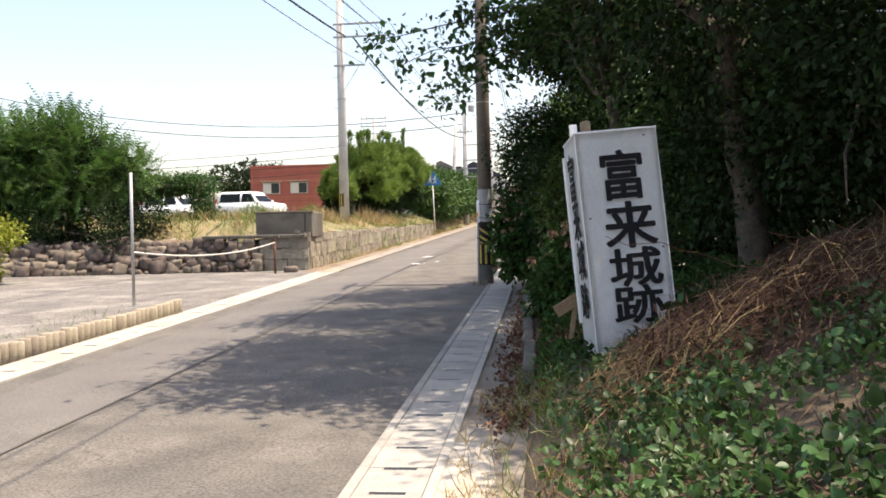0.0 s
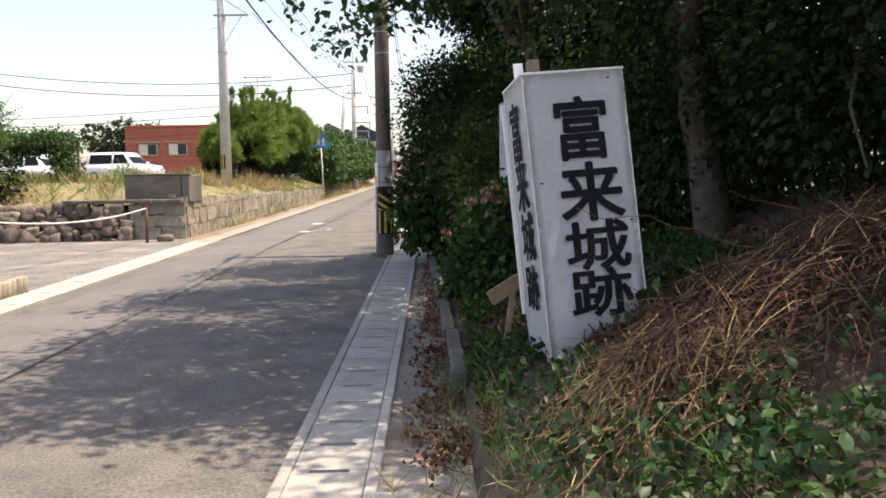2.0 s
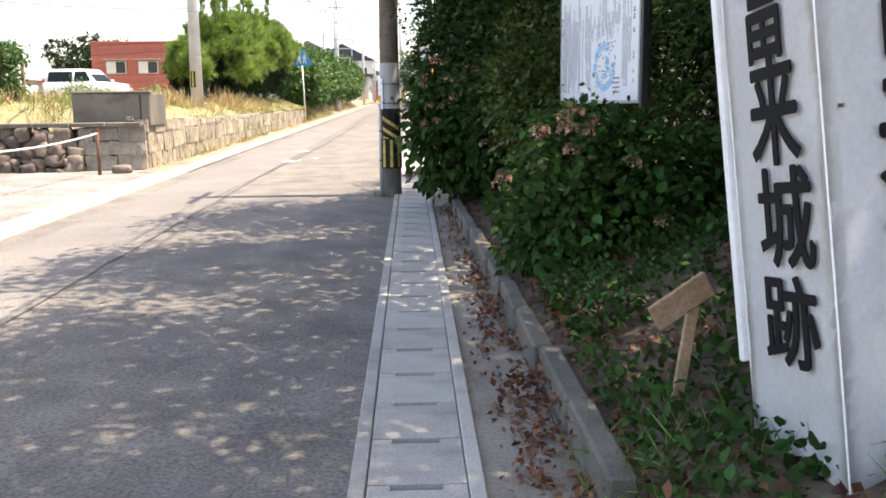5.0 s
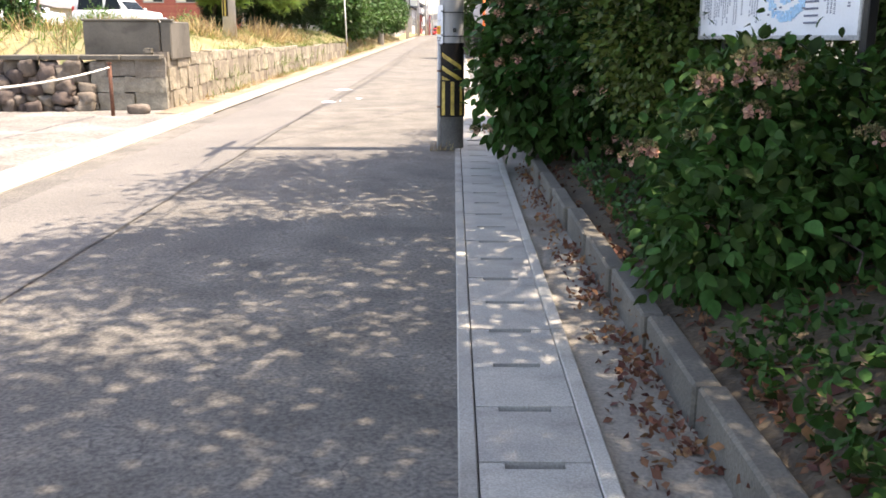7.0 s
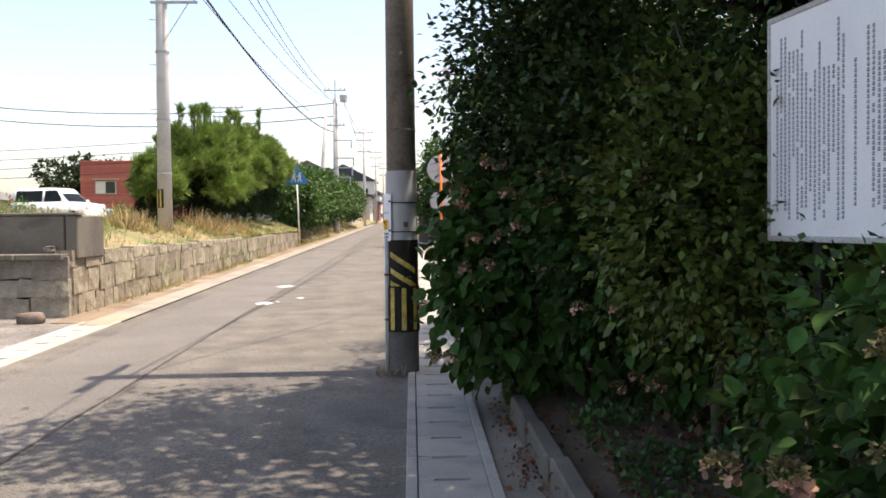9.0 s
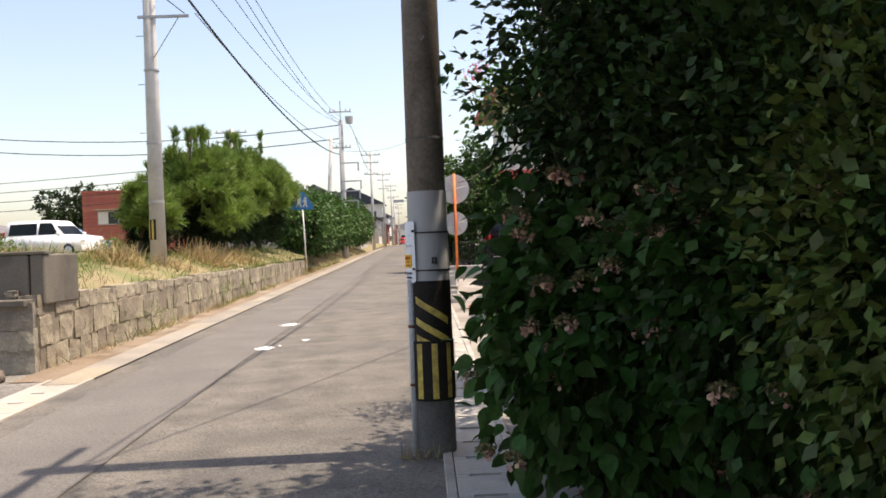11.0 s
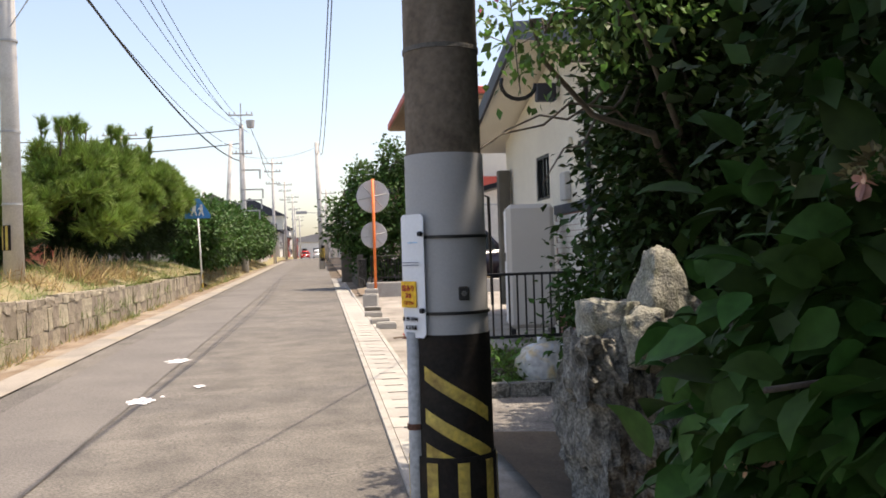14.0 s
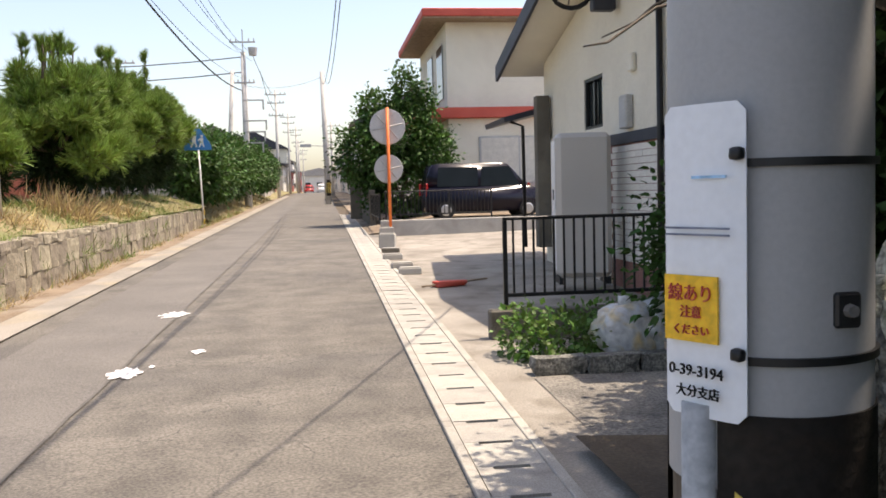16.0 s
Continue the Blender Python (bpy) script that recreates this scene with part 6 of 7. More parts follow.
bm = prism([(-0.62, 2.95), (0.38, 2.95), (0.38, 3.12), (-0.02, 3.75), (-0.22, 3.75), (-0.62, 3.12)], 0.02, Matrix.Translation((0, -0.06, 0)))
part("plate", bm, SIGN_BLUE, xs)
for dx, k in ((-0.3, 1.0), (-0.02, 0.82)):
    fig = bmesh.new()
    for bit in ([(-0.07, 0.2), (0.07, 0.2), (0.09, 0.42), (-0.06, 0.42)], [(-0.14, 0.0), (-0.08, 0.0), (0.03, 0.2), (-0.06, 0.2)], [(0.07, 0.0), (0.13, 0.0), (0.07, 0.2), (0.0, 0.2)], [(-0.16, 0.28), (-0.05, 0.36), (-0.05, 0.42), (-0.18, 0.32)], [(-0.03, 0.44), (0.06, 0.44), (0.07, 0.53), (0.015, 0.56), (-0.04, 0.53)]):
        a = [fig.verts.new((dx + 0.05 + x * k, -0.066, 3.06 + z * k)) for x, z in bit]
        b = [fig.verts.new((v.co.x, -0.0605, v.co.z)) for v in a]
        fig.faces.new(a)
        for q in range(len(a)):
            fig.faces.new((a[q], b[q], b[(q + 1) % len(a)], a[(q + 1) % len(a)]))
    bmesh.ops.recalc_face_normals(fig, faces=fig.faces)
    part("figure", fig, WHITE_PAINT, xs, "white walking figure")
r = random.Random(12)
for k, (x, y) in enumerate(((0.78, 34.6), (0.72, 35.6), (0.7, 37.6), (0.78, 39.2), (0.82, 40.8), (1.0, 43.6))):
    b = thing("concrete_block", "loose concrete block lying along the driveway edge", "concrete block", (x, y, gz(y)), r.uniform(-15, 15), "blocks along the driveway")
    part("block", boxm(-0.2, 0.2, -0.1, 0.1, 0.0, 0.12 if k < 4 else 0.35, 0.012), CONCRETE if k != 3 else CONCRETE_OLD, b)
    part("block_top", boxm(-0.18, 0.18, -0.09, 0.09, (0.12 if k < 4 else 0.35) + 0.001, (0.12 if k < 4 else 0.35) + 0.02, 0.004), CONCRETE_PALE, b)
tool = thing("red_tool", "red plastic garden tool lying on the driveway", "garden tool", (1.2, 32.6, gz(32.6) + 0.01), 20)
part("blade", stone(0.5, 0.22, 0.09, 4, 0.12, 3, 0.4), RED_PAINT, tool, smooth=True)
part("shaft", tubem([(-0.5, -0.05, 0.03), (0.75, 0.12, 0.06)], 0.016, 6), WOOD, tool, smooth=True)
for k, (x, y, w, l) in enumerate(((-2.52, 27.0, 0.15, 0.26), (-2.65, 30.6, 0.19, 0.32), (-2.0, 27.9, 0.07, 0.14), (-2.33, 27.25, 0.03, 0.07))):
    bm = bmesh.new()
    rr = random.Random(k)
    vs = []
    for i in range(34):
        a, f = i * math.pi / 17, rr.uniform(0.55, 1.15)
        vs.append(bm.verts.new((x + w * math.cos(a) * f, y + l * math.sin(a) * f, gz(y) + 0.025 + 0.014 * l * math.sin(a) * f)))
    bm.faces.new(vs)
    ob = tagged(part("road_mark", bm, ROAD_PAINT), "worn patch of white paint on the asphalt", "road marking", kind="structure")


# ---- left lot: edging, posts ----
le = thing("log_edging", "row of short round log stakes edging the lot", "edging")
me = bm_mesh("log", tubem([(0, 0, -0.1), (0, 0, 0.22), (0, 0, 0.24)], [0.075, 0.075, 0.066], 10), LOG)
me.polygons.foreach_set("use_smooth", [len(p.vertices) == 4 for p in me.polygons])
r = random.Random(4)
for k in range(40):
    y = 9.2 + k * 0.152
    ob = new("log", me)
    ob.parent = le
    ob.location = (-4.97 + r.uniform(-0.01, 0.01) + 0.002 * k, y, gz(y) + r.uniform(-0.02, 0.015))
tp = thing("thin_post", "thin grey steel post on the lot", "post", (-6.23, 16.35, gz(16.35)))
part("tube", tubem([(0, 0, 0), (0.02, 0, 2.45)], 0.03, 8), GALV, tp, smooth=True)
part("base_plate", boxm(-0.07, 0.07, -0.07, 0.07, 0, 0.02), GALV, tp)
rp = thing("rusty_post", "short rusty iron post at the lot's entrance", "post", (-5.93, 24.15, 0.06))
part("tube", tubem([(0, 0, 0), (0, 0, 0.9)], 0.035, 8), RUST, rp, smooth=True)
part("cap", tubem([(0, 0, 0.9), (0, 0, 0.93)], 0.045, 8), RUST, rp)
wire((-6.22, 16.35, 0.95), (-5.93, 24.15, 0.9), 0.18, 0.018, name="rope", label="slack white rope between two posts")
bpy.data.objects["rope"].data.materials[0] = ROPE
bpy.data.objects["rope"]["category"] = "rope"
st = tagged(part("loose_stone", stone(0.36, 0.26, 0.17, 7.0, 0.1, 3, 0.5), RUBBLE, smooth=True), "loose brown stone at the foot of the wall", "stone")
st.matrix_basis = pose(-5.62, 24.6, 0.06)
pot = thing("flower_pot", "orange clay flower pot at the edge of the lot", "flower pot", (-5.3, 10.4, -0.12))
part("pot", tubem([(0, 0, 0), (0, 0, 0.25), (0, 0, 0.28)], [0.1, 0.16, 0.17], 16), ORANGE, pot, smooth=True)

# plants on the lot and the raised ground
FEATHERY = [(-13.2, 26.5, 4.1, 0.7, 0.8, 0.75), (-14.2, 26.6, 3.9, 0.8, 0.9, 0.8), (-12.2, 26.5, 3.6, 0.7, 0.8, 0.8), (-11.2, 26.4, 3.1, 0.65, 0.8, 0.5), (-15.4, 26.6, 3.4, 1.0, 1.0, 0.9), (-13.0, 26.4, 2.7, 1.4, 0.9, 0.8), (-15.0, 26.5, 2.3, 1.2, 1.0, 0.8)]
ft = tree("tree", "feathery green tree growing behind the rubble wall", (-12.9, 26.6, 1.1), FEATHERY, 5400, 0.55, LEAF_FEATHERY, 400, 0.12, shape=FROND, per=4, spread=0.16, droop=-0.2)
# Smaller inner masses in the dark leaf colour paint shade between the fronds.
crown(ft, [(a, b, c, 0.75 * d, 0.75 * e, 0.7 * f) for a, b, c, d, e, f in FEATHERY], 13000, 0.11, LEAF_DARK, 402, name="shade_leaves", label="inner leaves coloured dark to give the crown its shade", shell=0.2)
tree("tree", "feathery green tree growing behind the rubble wall", (-17.0, 28.0, 1.1), [(-17.0, 28.0, 3.4, 1.8, 1.5, 1.6), (-18.5, 28.4, 3.0, 1.5, 1.4, 1.5)], 3600, 0.5, LEAF_MID, 405, 0.12, shape=FROND, per=3, spread=0.2, droop=0.1)
tree("shrub", "dark rounded shrub on the rubble slope", (-11.0, 25.2, 0.6), [(-11.0, 25.2, 1.25, 0.5, 0.4, 0.55), (-13.4, 25.6, 1.5, 0.7, 0.5, 0.5)], 2600, 0.08, LEAF_DARK, 410, 0.03, category="shrub")
tree("shrub", "yellow-green shrub at the edge of the lot", (-12.2, 21.6, 0.05), [(-12.4, 21.6, 1.3, 0.7, 0.6, 0.4), (-12.7, 21.6, 0.5, 0.5, 0.5, 0.4)], 2400, 0.1, LEAF_YELLOW, 415, 0.03, category="shrub")
# Dark leaf masses added to paint the shaded gaps low in the tree.
tree("shrub", "dark leaves put in for the shaded gaps below the feathery tree", (-13.0, 26.9, 0.9), [(-12.2, 26.8, 1.5, 1.2, 0.7, 0.7), (-14.0, 26.9, 1.7, 1.3, 0.7, 0.8), (-15.8, 27.0, 1.6, 1.2, 0.8, 0.8), (-10.9, 27.2, 1.7, 0.7, 0.6, 0.6)], 9000, 0.1, LEAF_DARK, 418, 0.04, category="shrub")
ar = thing("vine_arbour", "low arbour overgrown with green vines", "arbour")
for x, y in ((-10.2, 29.9), (-13.0, 29.9), (-10.2, 31.2), (-13.0, 31.2)):
    part("post", tubem([(x, y, 1.2), (x, y, 2.8)], 0.05, 7), WOOD, ar)
part("beam", boxm(-13.2, -10.0, 29.85, 29.95, 2.7, 2.8), WOOD, ar)
crown(ar, [(-10.4, 30.3, 2.75, 0.5, 0.6, 0.27), (-11.1, 30.3, 2.78, 0.6, 0.6, 0.24), (-11.9, 30.3, 2.75, 0.6, 0.6, 0.25), (-12.7, 30.3, 2.75, 0.7, 0.6, 0.27), (-10.2, 30.0, 2.2, 0.22, 0.3, 0.5), (-10.05, 29.9, 1.7, 0.3, 0.3, 0.35), (-13.0, 30.0, 2.1, 0.5, 0.4, 0.6)], 14000, 0.1, LEAF_MID, 420, name="vines")
for k, (x, y) in enumerate(((-9.4, 33.0), (-8.6, 38.5))):
    tree("shrub", "small rounded garden shrub on the raised lot", (x, y, 1.45), [(x, y, 1.75, 0.45, 0.45, 0.35)], 1200, 0.07, LEAF_BRIGHT, 430 + k, 0.02, category="shrub")


def pine(x, y, h, rx, ry, seed, candles, label):
    """A broad pine: forked trunk, needle pads in a dome over a hollow, upright shoots."""
    rg = np.random.default_rng(seed)
    z0 = left_bank_z(x, y) - 0.05
    blobs = []
    pads = 30
    for k in range(pads):
        a, f = k * 2.4 + rg.normal(0, 0.4), math.sqrt((k + 0.5) / pads)
        zz = z0 + h * (0.82 - 0.34 * f * f + rg.normal(0, 0.1))
        s = rg.uniform(0.15, 0.33)
        blobs.append((x + rx * 0.92 * f * math.cos(a), y + ry * 0.92 * f * math.sin(a), zz, rx * s, rx * s * 1.1, h * rg.uniform(0.05, 0.095)))
    t = tree("pine_tree", label, (x - 0.3, y, z0), blobs, int(5200 * rx + 2200), 0.27, LEAF_PINE, seed, 0.13, shape=NEEDLES, per=4, spread=0.07, group="pines on the bank", shell=0.6, droop=-0.75)
    # Inner needles take the dark leaf colour to paint the hollow's shade.
    crown(t, [(x - 0.2, y + 0.3, z0 + h * 0.5, rx * 0.62, ry * 0.6, h * 0.2), (x - 0.2, y + 0.4, z0 + h * 0.3, rx * 0.6, ry * 0.6, h * 0.2)], 3000, 0.26, LEAF_DARK, seed + 40, shape=NEEDLES, name="shade_needles", label="inner needles coloured dark to give the pine its shade", shell=0.1)
    for k in range(candles):
        cx, cy = x + rg.normal(-0.1, rx * 0.33), y + rg.normal(0, ry * 0.3)
        zb = z0 + h * 0.84
        zt = zb + rg.uniform(0.65, 1.1)
        bm = bmesh.new()
        limb(bm, rg, (cx, cy, zb), (cx + rg.normal(0, 0.05), cy, zt - 0.1), 0.03, 0.018, 0.02, 3, 5)
        st = part("shoot", bm, BARK, t, smooth=True)
        zs = np.concatenate([rg.uniform(zb, zt, 20), rg.uniform(zt - 0.22, zt, 26)])
        m = len(zs)
        q = np.stack([cx + rg.normal(0, 0.03, m), cy + rg.normal(0, 0.03, m), zs], 1)
        aim = np.stack([rg.normal(0, 0.45, m), rg.normal(0, 0.45, m), np.full(m, 1.0)], 1)
        scatter("needles", q, aim, 0.24, NEEDLES, LEAF_PINE, st, int(rg.integers(1e6)), loose=0.15)
    return t


PL = "broad clipped pine with dense green needles on the bank"
pine(-7.0, 36.6, 2.1, 0.52, 0.6, 500, 1, PL)
pine(-6.75, 41.0, 3.4, 1.3, 1.6, 510, 8, PL)
pine(-6.8, 44.4, 3.75, 1.4, 1.9, 520, 4, PL)
pine(-6.8, 48.4, 4.2, 1.45, 2.3, 530, 3, PL)
pine(-6.9, 53.0, 4.2, 1.5, 2.5, 540, 3, PL)
for k, (x, y, h) in enumerate(((-6.4, 60, 3.3), (-6.5, 65, 3.6), (-6.3, 70, 3.8), (-6.3, 76, 3.9), (-6.2, 83, 4.0), (-6.0, 90, 4.0), (-6.0, 97, 4.0))):
    z0 = gz(y) + 0.6
    tree("tree", "rounded green roadside tree in the hedge row", (x, y, z0), [(x, y, z0 + h * 0.55, 1.5, 2.2, h * 0.42), (x + 0.4, y + 1.4, z0 + h * 0.45, 1.2, 1.6, h * 0.35), (x + 0.3, y - 1.4, z0 + h * 0.5, 1.2, 1.5, h * 0.36)], 12000, 0.2, LEAF_CYPRESS, 560 + 7 * k, 0.1, group="hedge row along the street", spread=0.15)
for k, (x, y, h) in enumerate(((-32.2, 97, 6.6), (-30.2, 99, 7.4), (-27.6, 101, 7.0), (-33.5, 102, 5.2))):
    z0 = 1.2
    tree("pine_tree", "dark distant pine behind the brick building", (x, y, z0), [(x, y, z0 + h * 0.7, 2.2, 2.0, h * 0.16), (x + 1.2, y, z0 + h * 0.55, 1.8, 1.6, h * 0.13), (x - 1.3, y, z0 + h * 0.85, 1.6, 1.6, h * 0.13), (x - 0.6, y, z0 + h * 0.4, 1.8, 1.6, h * 0.13)], 3000, 0.3, LEAF_DARK, 620 + 7 * k, 0.18, group="distant pines")
tree("tree", "garden tree behind the traffic mirrors", (2.2, 51.5, 0.7), [(2.1, 51.5, 3.6, 1.4, 1.0, 1.3), (0.9, 51.8, 3.0, 1.1, 1.0, 1.1), (3.2, 51.4, 3.0, 0.9, 0.9, 1.0), (2.4, 51.5, 5.2, 0.5, 0.5, 0.8), (1.2, 51.8, 4.6, 0.5, 0.6, 0.7), (3.0, 51.5, 4.7, 0.4, 0.5, 0.6), (2.2, 51.5, 1.8, 1.5, 0.9, 1.0)], 20000, 0.15, LEAF_CYPRESS, 640, 0.12, spread=0.15)
tree("hedge", "dark clipped hedge beside the stone gate", (1.6, 62, 0.6), [(1.6, 60, 1.8, 0.9, 2.0, 1.2), (1.8, 64, 2.0, 1.0, 2.2, 1.4)], 4000, 0.12, LEAF_DARK, 650, 0.06, category="hedge")
gp = thing("gate_pillar", "grey stone gate pillar by the street", "gate pillar", (0.75, 57.5, gz(57.5)))
part("shaft", boxm(-0.3, 0.3, -0.3, 0.3, 0, 1.75, 0.03), CONCRETE_OLD, gp)
part("cap", boxm(-0.36, 0.36, -0.36, 0.36, 1.75, 1.9, 0.03), CONCRETE_OLD, gp)
tagged(part("garden_wall", boxm(0.9, 1.1, 50.5, 57.2, 0.4, 1.75, 0.02), CONCRETE_OLD), "low grey garden wall beside the street", "wall", kind="structure")


def grass(name, label, n, xr, yr, size, material, seed, zf, where=None):
    rg = np.random.default_rng(seed)
    x, y = rg.uniform(*xr, n), rg.uniform(*yr, n)
    if where:
        k = np.array([where(a, b) > rg.random() for a, b in zip(x, y)])
        x, y = x[k], y[k]
    z = np.array([zf(a, b) for a, b in zip(x, y)]) - 0.01
    ob = scatter(name, np.stack([x, y, z], 1), np.zeros((len(x), 3)), size, BLADE, material, None, seed + 1, 1.0)
    return tagged(ob, label, "grass", kind="stuff")


grass("dry_grass", "tall dry grass on top of the stone wall", 5000, (-8.6, -5.5), (26.2, 56), 0.22, GRASS_DRY, 701, left_bank_z, lambda a, b: patchy(a, b, 0.9, 0.1, 2))
grass("grass", "green grass tufts on top of the stone wall", 20000, (-8.6, -5.5), (26.2, 56), 0.22, GRASS, 703, left_bank_z, lambda a, b: patchy(a, b, 0.8, 0.05, 6))
grass("grass", "green and yellow grass hanging over the wall top", 2600, (-5.55, -5.36), (26.9, 53), 0.2, GRASS, 719, lambda a, b: gz(b) + 0.98 - 0.0135 * (b - 25.4), lambda a, b: patchy(a, b, 1.2, -0.05, 11))
grass("dry_grass", "dry grass over the rubble slope", 5000, (-15, -7.2), (25.9, 33), 0.45, GRASS_DRY, 705, left_bank_z, lambda a, b: patchy(a, b, 0.9, 0.0, 2))
grass("grass", "green weeds on the raised lot", 4000, (-16, -7.0), (25.9, 36), 0.5, GRASS, 707, left_bank_z, lambda a, b: patchy(a, b, 0.9, 0.0, 3))
grass("dry_grass", "dry weeds at the foot of the stone wall", 2600, (-5.3, -5.05), (25.4, 70), 0.2, GRASS_DRY, 709, lambda a, b: gz(b) + 0.02, lambda a, b: patchy(a, b, 1.1, 0.0, 1))
grass("grass", "green weeds at the foot of the stone wall", 1600, (-5.3, -5.12), (25.4, 70), 0.28, GRASS, 711, lambda a, b: gz(b) + 0.02, lambda a, b: patchy(a, b, 0.9, -0.25, 7))
grass("grass", "green weeds sprouting from the joints of the stone wall", 1500, (-5.29, -5.25), (26.5, 50), 0.2, GRASS, 717, lambda a, b: gz(b) + 0.4 + 0.35 * noise.noise(Vector((a * 60, b * 9, 0))), lambda a, b: patchy(a, b, 0.9, -0.3, 7))
for x, y, n, s in ((-6.2, 39.2, 1600, 0.6), (-6.7, 33.2, 1300, 0.5), (-6.0, 43.0, 900, 0.5), (-6.1, 35.6, 800, 0.42)):
    grass("dry_brush", "matted heap of dry brown brush on the bank", n, (x - 0.8, x + 0.5), (y - 1.0, y + 1.0), s, GRASS_DRY, int(730 + y), left_bank_z, lambda a, b: math.exp(-((a - x) / 0.45) ** 2 - ((b - y) / 0.7) ** 2))
grass("dry_grass", "dry grass along the far verge", 5000, (-8.0, -5.3), (58, 100), 0.45, GRASS_DRY, 713, lambda a, b: gz(b) + 0.02 + 0.7 * smooth(-5.6, -6.4, a))
grass("grass", "weeds along the log edging", 1200, (-6.6, -5.05), (9, 15.5), 0.14, GRASS, 715, lambda a, b: gz(b) + 0.02, lambda a, b: patchy(a, b, 1.5, -0.15, 4))


# ---- buildings in the distance ----
def building(name, label, x0, x1, y0, y1, z0, h, wall, roof, storeys=2, gable=True, windows=3, pitch=0.28):
    t = thing(name, label, "house")
    part("wall", boxm(x0, x1, y0, y1, z0, z0 + h), wall, t)
    if gable:
        bm = prism([(x0 - 0.5, h), (x1 + 0.5, h), ((x0 + x1) / 2, h + (x1 - x0) * pitch)], y1 - y0 + 0.8, Matrix.Translation((0, y0 - 0.4, z0 + 0.01)))
        part("roof", bm, roof, t)
    else:
        part("roof", boxm(x0 - 0.1, x1 + 0.1, y0 - 0.1, y1 + 0.1, z0 + h + 0.002, z0 + h + 0.3), roof, t)
    for s in range(storeys):
        zc = z0 + h * (s + 0.5) / storeys
        for k in range(windows):
            xc = x0 + (x1 - x0) * (k + 0.5) / windows
            w = part("window", boxm(xc - 0.75, xc + 0.75, y0 - 0.06, y0 - 0.003, zc - 0.5, zc + 0.6, 0.02), GALV, t)
            part("pane", boxm(xc - 0.66, xc + 0.66, y0 - 0.075, y0 - 0.062, zc - 0.42, zc + 0.52), GLASS_DARK, w)
        side = x1 if x1 < -2 else x0
        for k in range(3):
            yc = y0 + (y1 - y0) * (k + 0.5) / 3
            w = part("window", boxm(side - 0.05, side + 0.05, yc - 0.8, yc + 0.8, zc - 0.5, zc + 0.6, 0.02), GALV, t)
            part("pane", boxm(side - 0.065, side + 0.065, yc - 0.7, yc + 0.7, zc - 0.42, zc + 0.52), GLASS_DARK, w)
    return t


rb = thing("brick_building", "flat-roofed red brick building with two windows", "building")
RX0, RX1, RYf, RZ0, RZ1 = -28.3, -19.0, 90.0, 1.5, 6.95
part("wall", boxm(RX0, RX1, RYf, RYf + 9, RZ0, RZ1), BRICK_RED, rb)
part("parapet", boxm(RX0 - 0.08, RX1 + 0.08, RYf - 0.08, RYf + 9.08, RZ1 + 0.002, RZ1 + 0.22, 0.02), mat("dark_brick_coping", (0.3, 0.07, 0.05), (0.34, 0.09, 0.065), 1, 0.85, 0.2, 40), rb)
bme = bm_mesh("brick_course", boxm(RX0 - 0.012, RX1 + 0.012, RYf - 0.012, RYf, 0, 0.13, 0.004), BRICK_RED)
for k in range(34):
    ob = new("brick_course", bme)
    ob.parent = rb
    ob.location = (0, 0, RZ0 + 0.1 + k * 0.158)
part("roof_dish", tubem([(-24.6, 90.6, 7.35), (-24.62, 90.4, 7.4)], [0.32, 0.3], 14), WHITE_PAINT, rb, "small white dish aerial")
part("dish_stem", tubem([(-24.6, 90.7, 7.1), (-24.6, 90.6, 7.4)], 0.03, 6), GALV, rb)
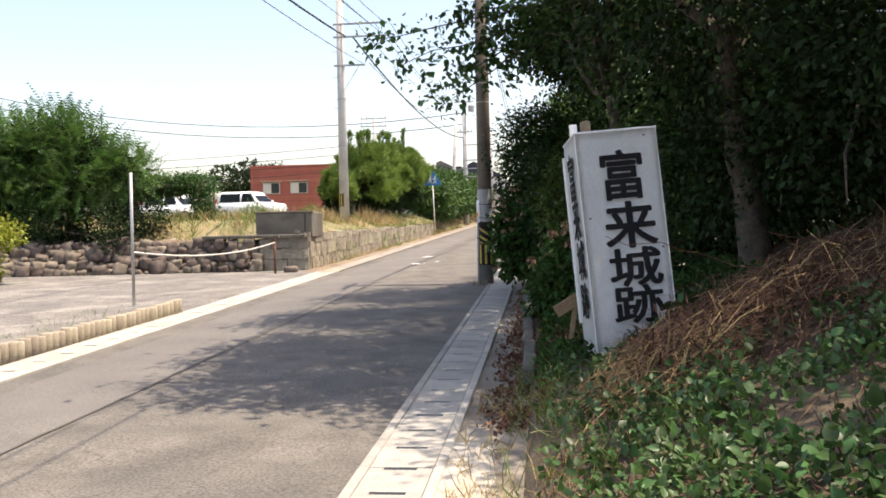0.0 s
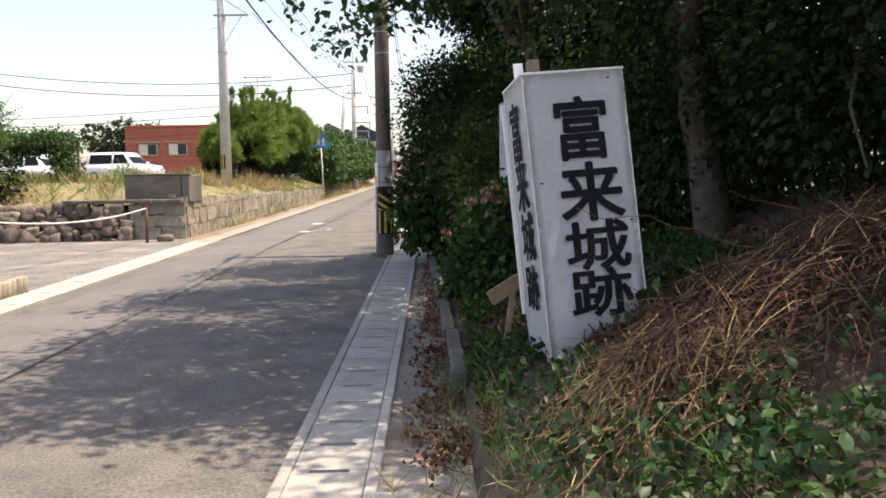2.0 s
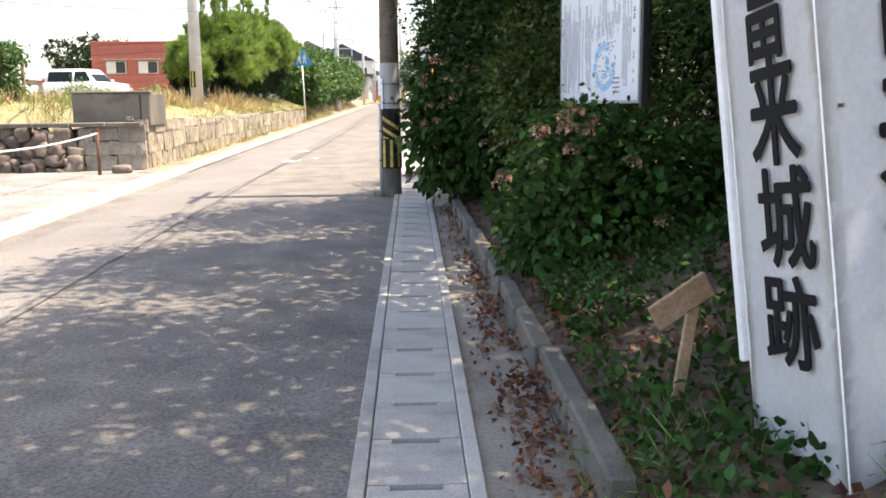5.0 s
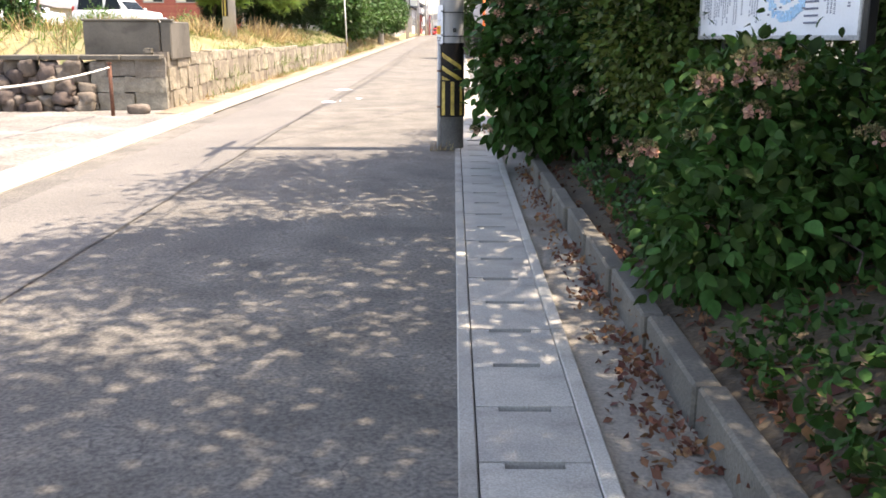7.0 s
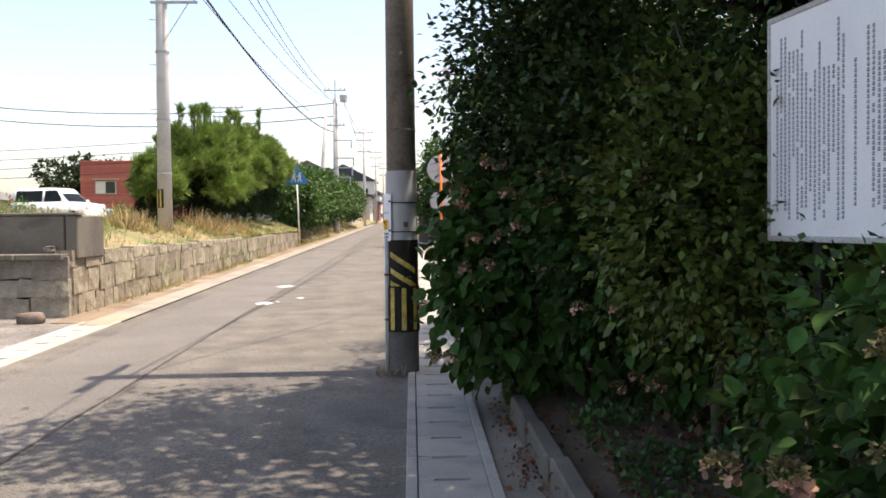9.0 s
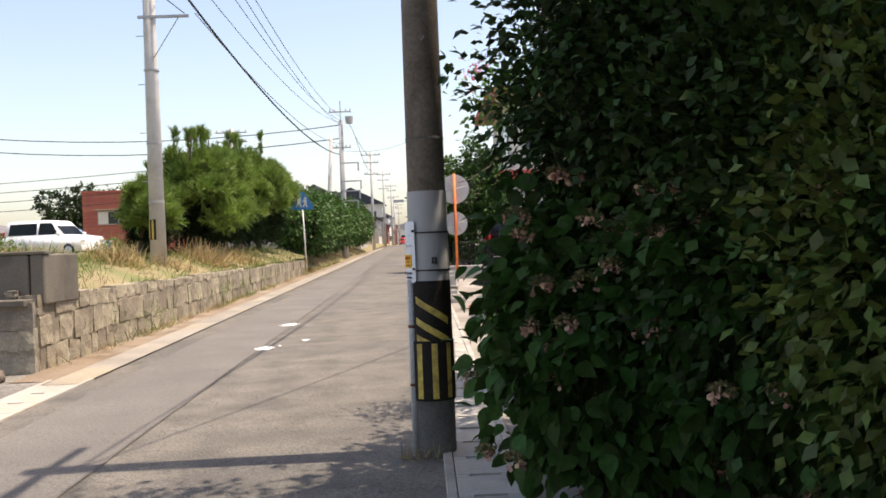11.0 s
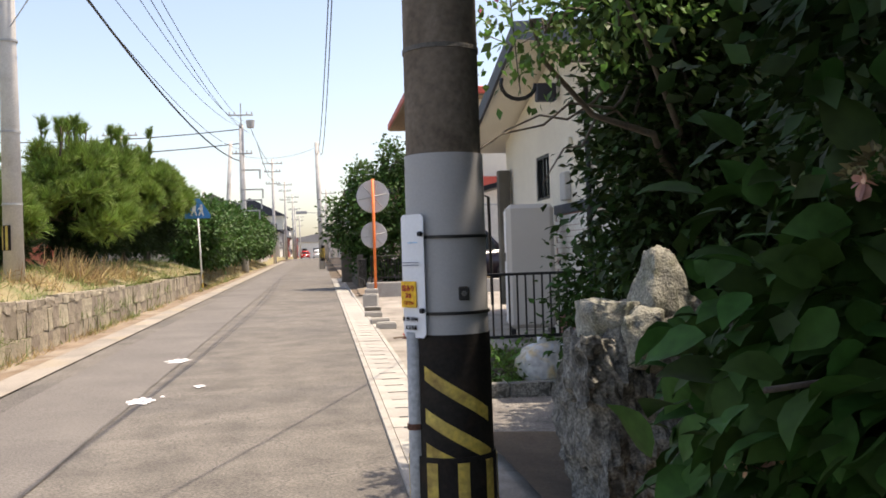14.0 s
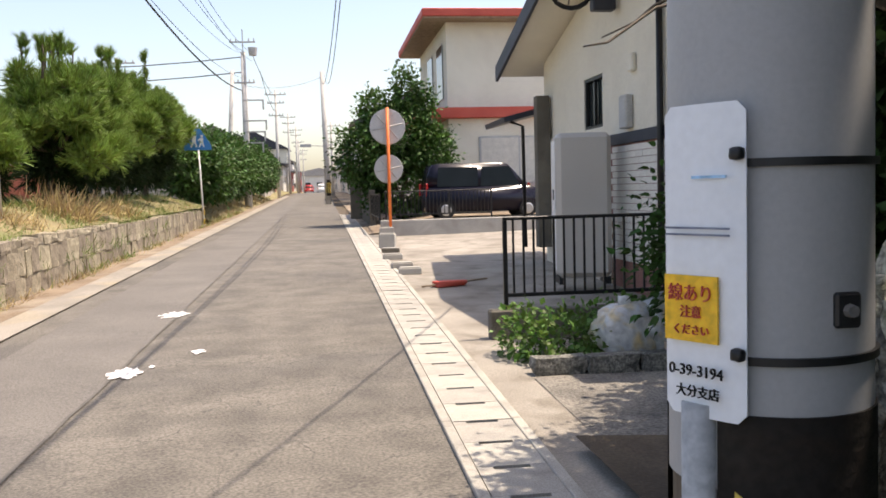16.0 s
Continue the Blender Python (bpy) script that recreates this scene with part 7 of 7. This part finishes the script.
for xc in (-26.15, -23.3):
    w = part("window", boxm(xc - 0.9, xc + 0.9, RYf - 0.09, RYf - 0.014, 4.3, 5.45, 0.02), GALV, rb)
    for k in range(2):
        part("pane", boxm(xc - 0.82 + 0.82 * k, xc - 0.02 + 0.82 * k, RYf - 0.105, RYf - 0.092, 4.38, 5.37), BLIND if k == 0 else GLASS_DARK, w)
    part("hood", boxm(xc - 1.1, xc + 1.1, RYf - 0.3, RYf - 0.014, 5.5, 5.62, 0.02), WOOD, rb)
building("tiled_house", "distant house with a brown tiled roof beyond the lot", -46, -32.6, 84, 92, 0.8, 2.9, WALL_FAR, ROOF_TILE, 1, pitch=0.13)
building("house", "roadside house with dark roof behind the hedge row", -14, -8.6, 70, 78, 1.2, 4.0, WALL_FAR, ROOF_TILE, 1)
r = random.Random(77)
for k in range(12):
    y = 102 + k * 13
    building("house", "distant town house along the street", -15 + r.uniform(-2, 1), -5.6 - r.uniform(0, 0.8), y, y + 10, gz(y), r.uniform(3.4, 7.2), (WALL_FAR, STUCCO, BRICK_RED, SIDING)[k % 4], (ROOF_TILE, ROOF_DARK)[k % 2], 2 if k % 3 else 1, k % 3 != 1)
    building("house", "distant town house along the street", 1.6 + r.uniform(0, 0.8), 11 + r.uniform(-1, 2), y - 24, y - 14, gz(y - 20), r.uniform(3.4, 6.5), (STUCCO, SIDING, WALL_FAR)[k % 3], (ROOF_DARK, ROOF_TILE)[k % 2], 2 if k % 2 else 1, k % 3 != 2)
building("hall", "pale distant building closing the street", -12, 9, 262, 272, gz(200) - 0.1, 4.5, SIDING, WALL_FAR, 1, True, 7, pitch=0.1)
building("hall", "grey flat-roofed building in the distant town", -20, -9, 112, 124, gz(112), 6.2, WALL_FAR, ROOF_DARK, 2, False, 4)
sg = thing("signal_arm", "traffic signal arm over the distant street", "traffic light", (-0.4, 120, gz(120)))
part("arm", tubem([(0, 0, 5.4), (-2.4, 0, 5.5)], 0.05, 6), GALV, sg)
part("post", tubem([(0, 0, 0), (0, 0, 5.6)], 0.09, 8), GALV, sg)
part("lamp_box", boxm(-2.6, -1.4, -0.15, 0.1, 5.3, 5.65, 0.03), PLASTIC_GREY, sg)
grass("dry_grass", "tuft of dry grass at the foot of the pole", 70, (-0.28, 0.02), (19.74, 19.86), 0.12, GRASS_DRY, 721, lambda a, b: gz(b) + 0.02)
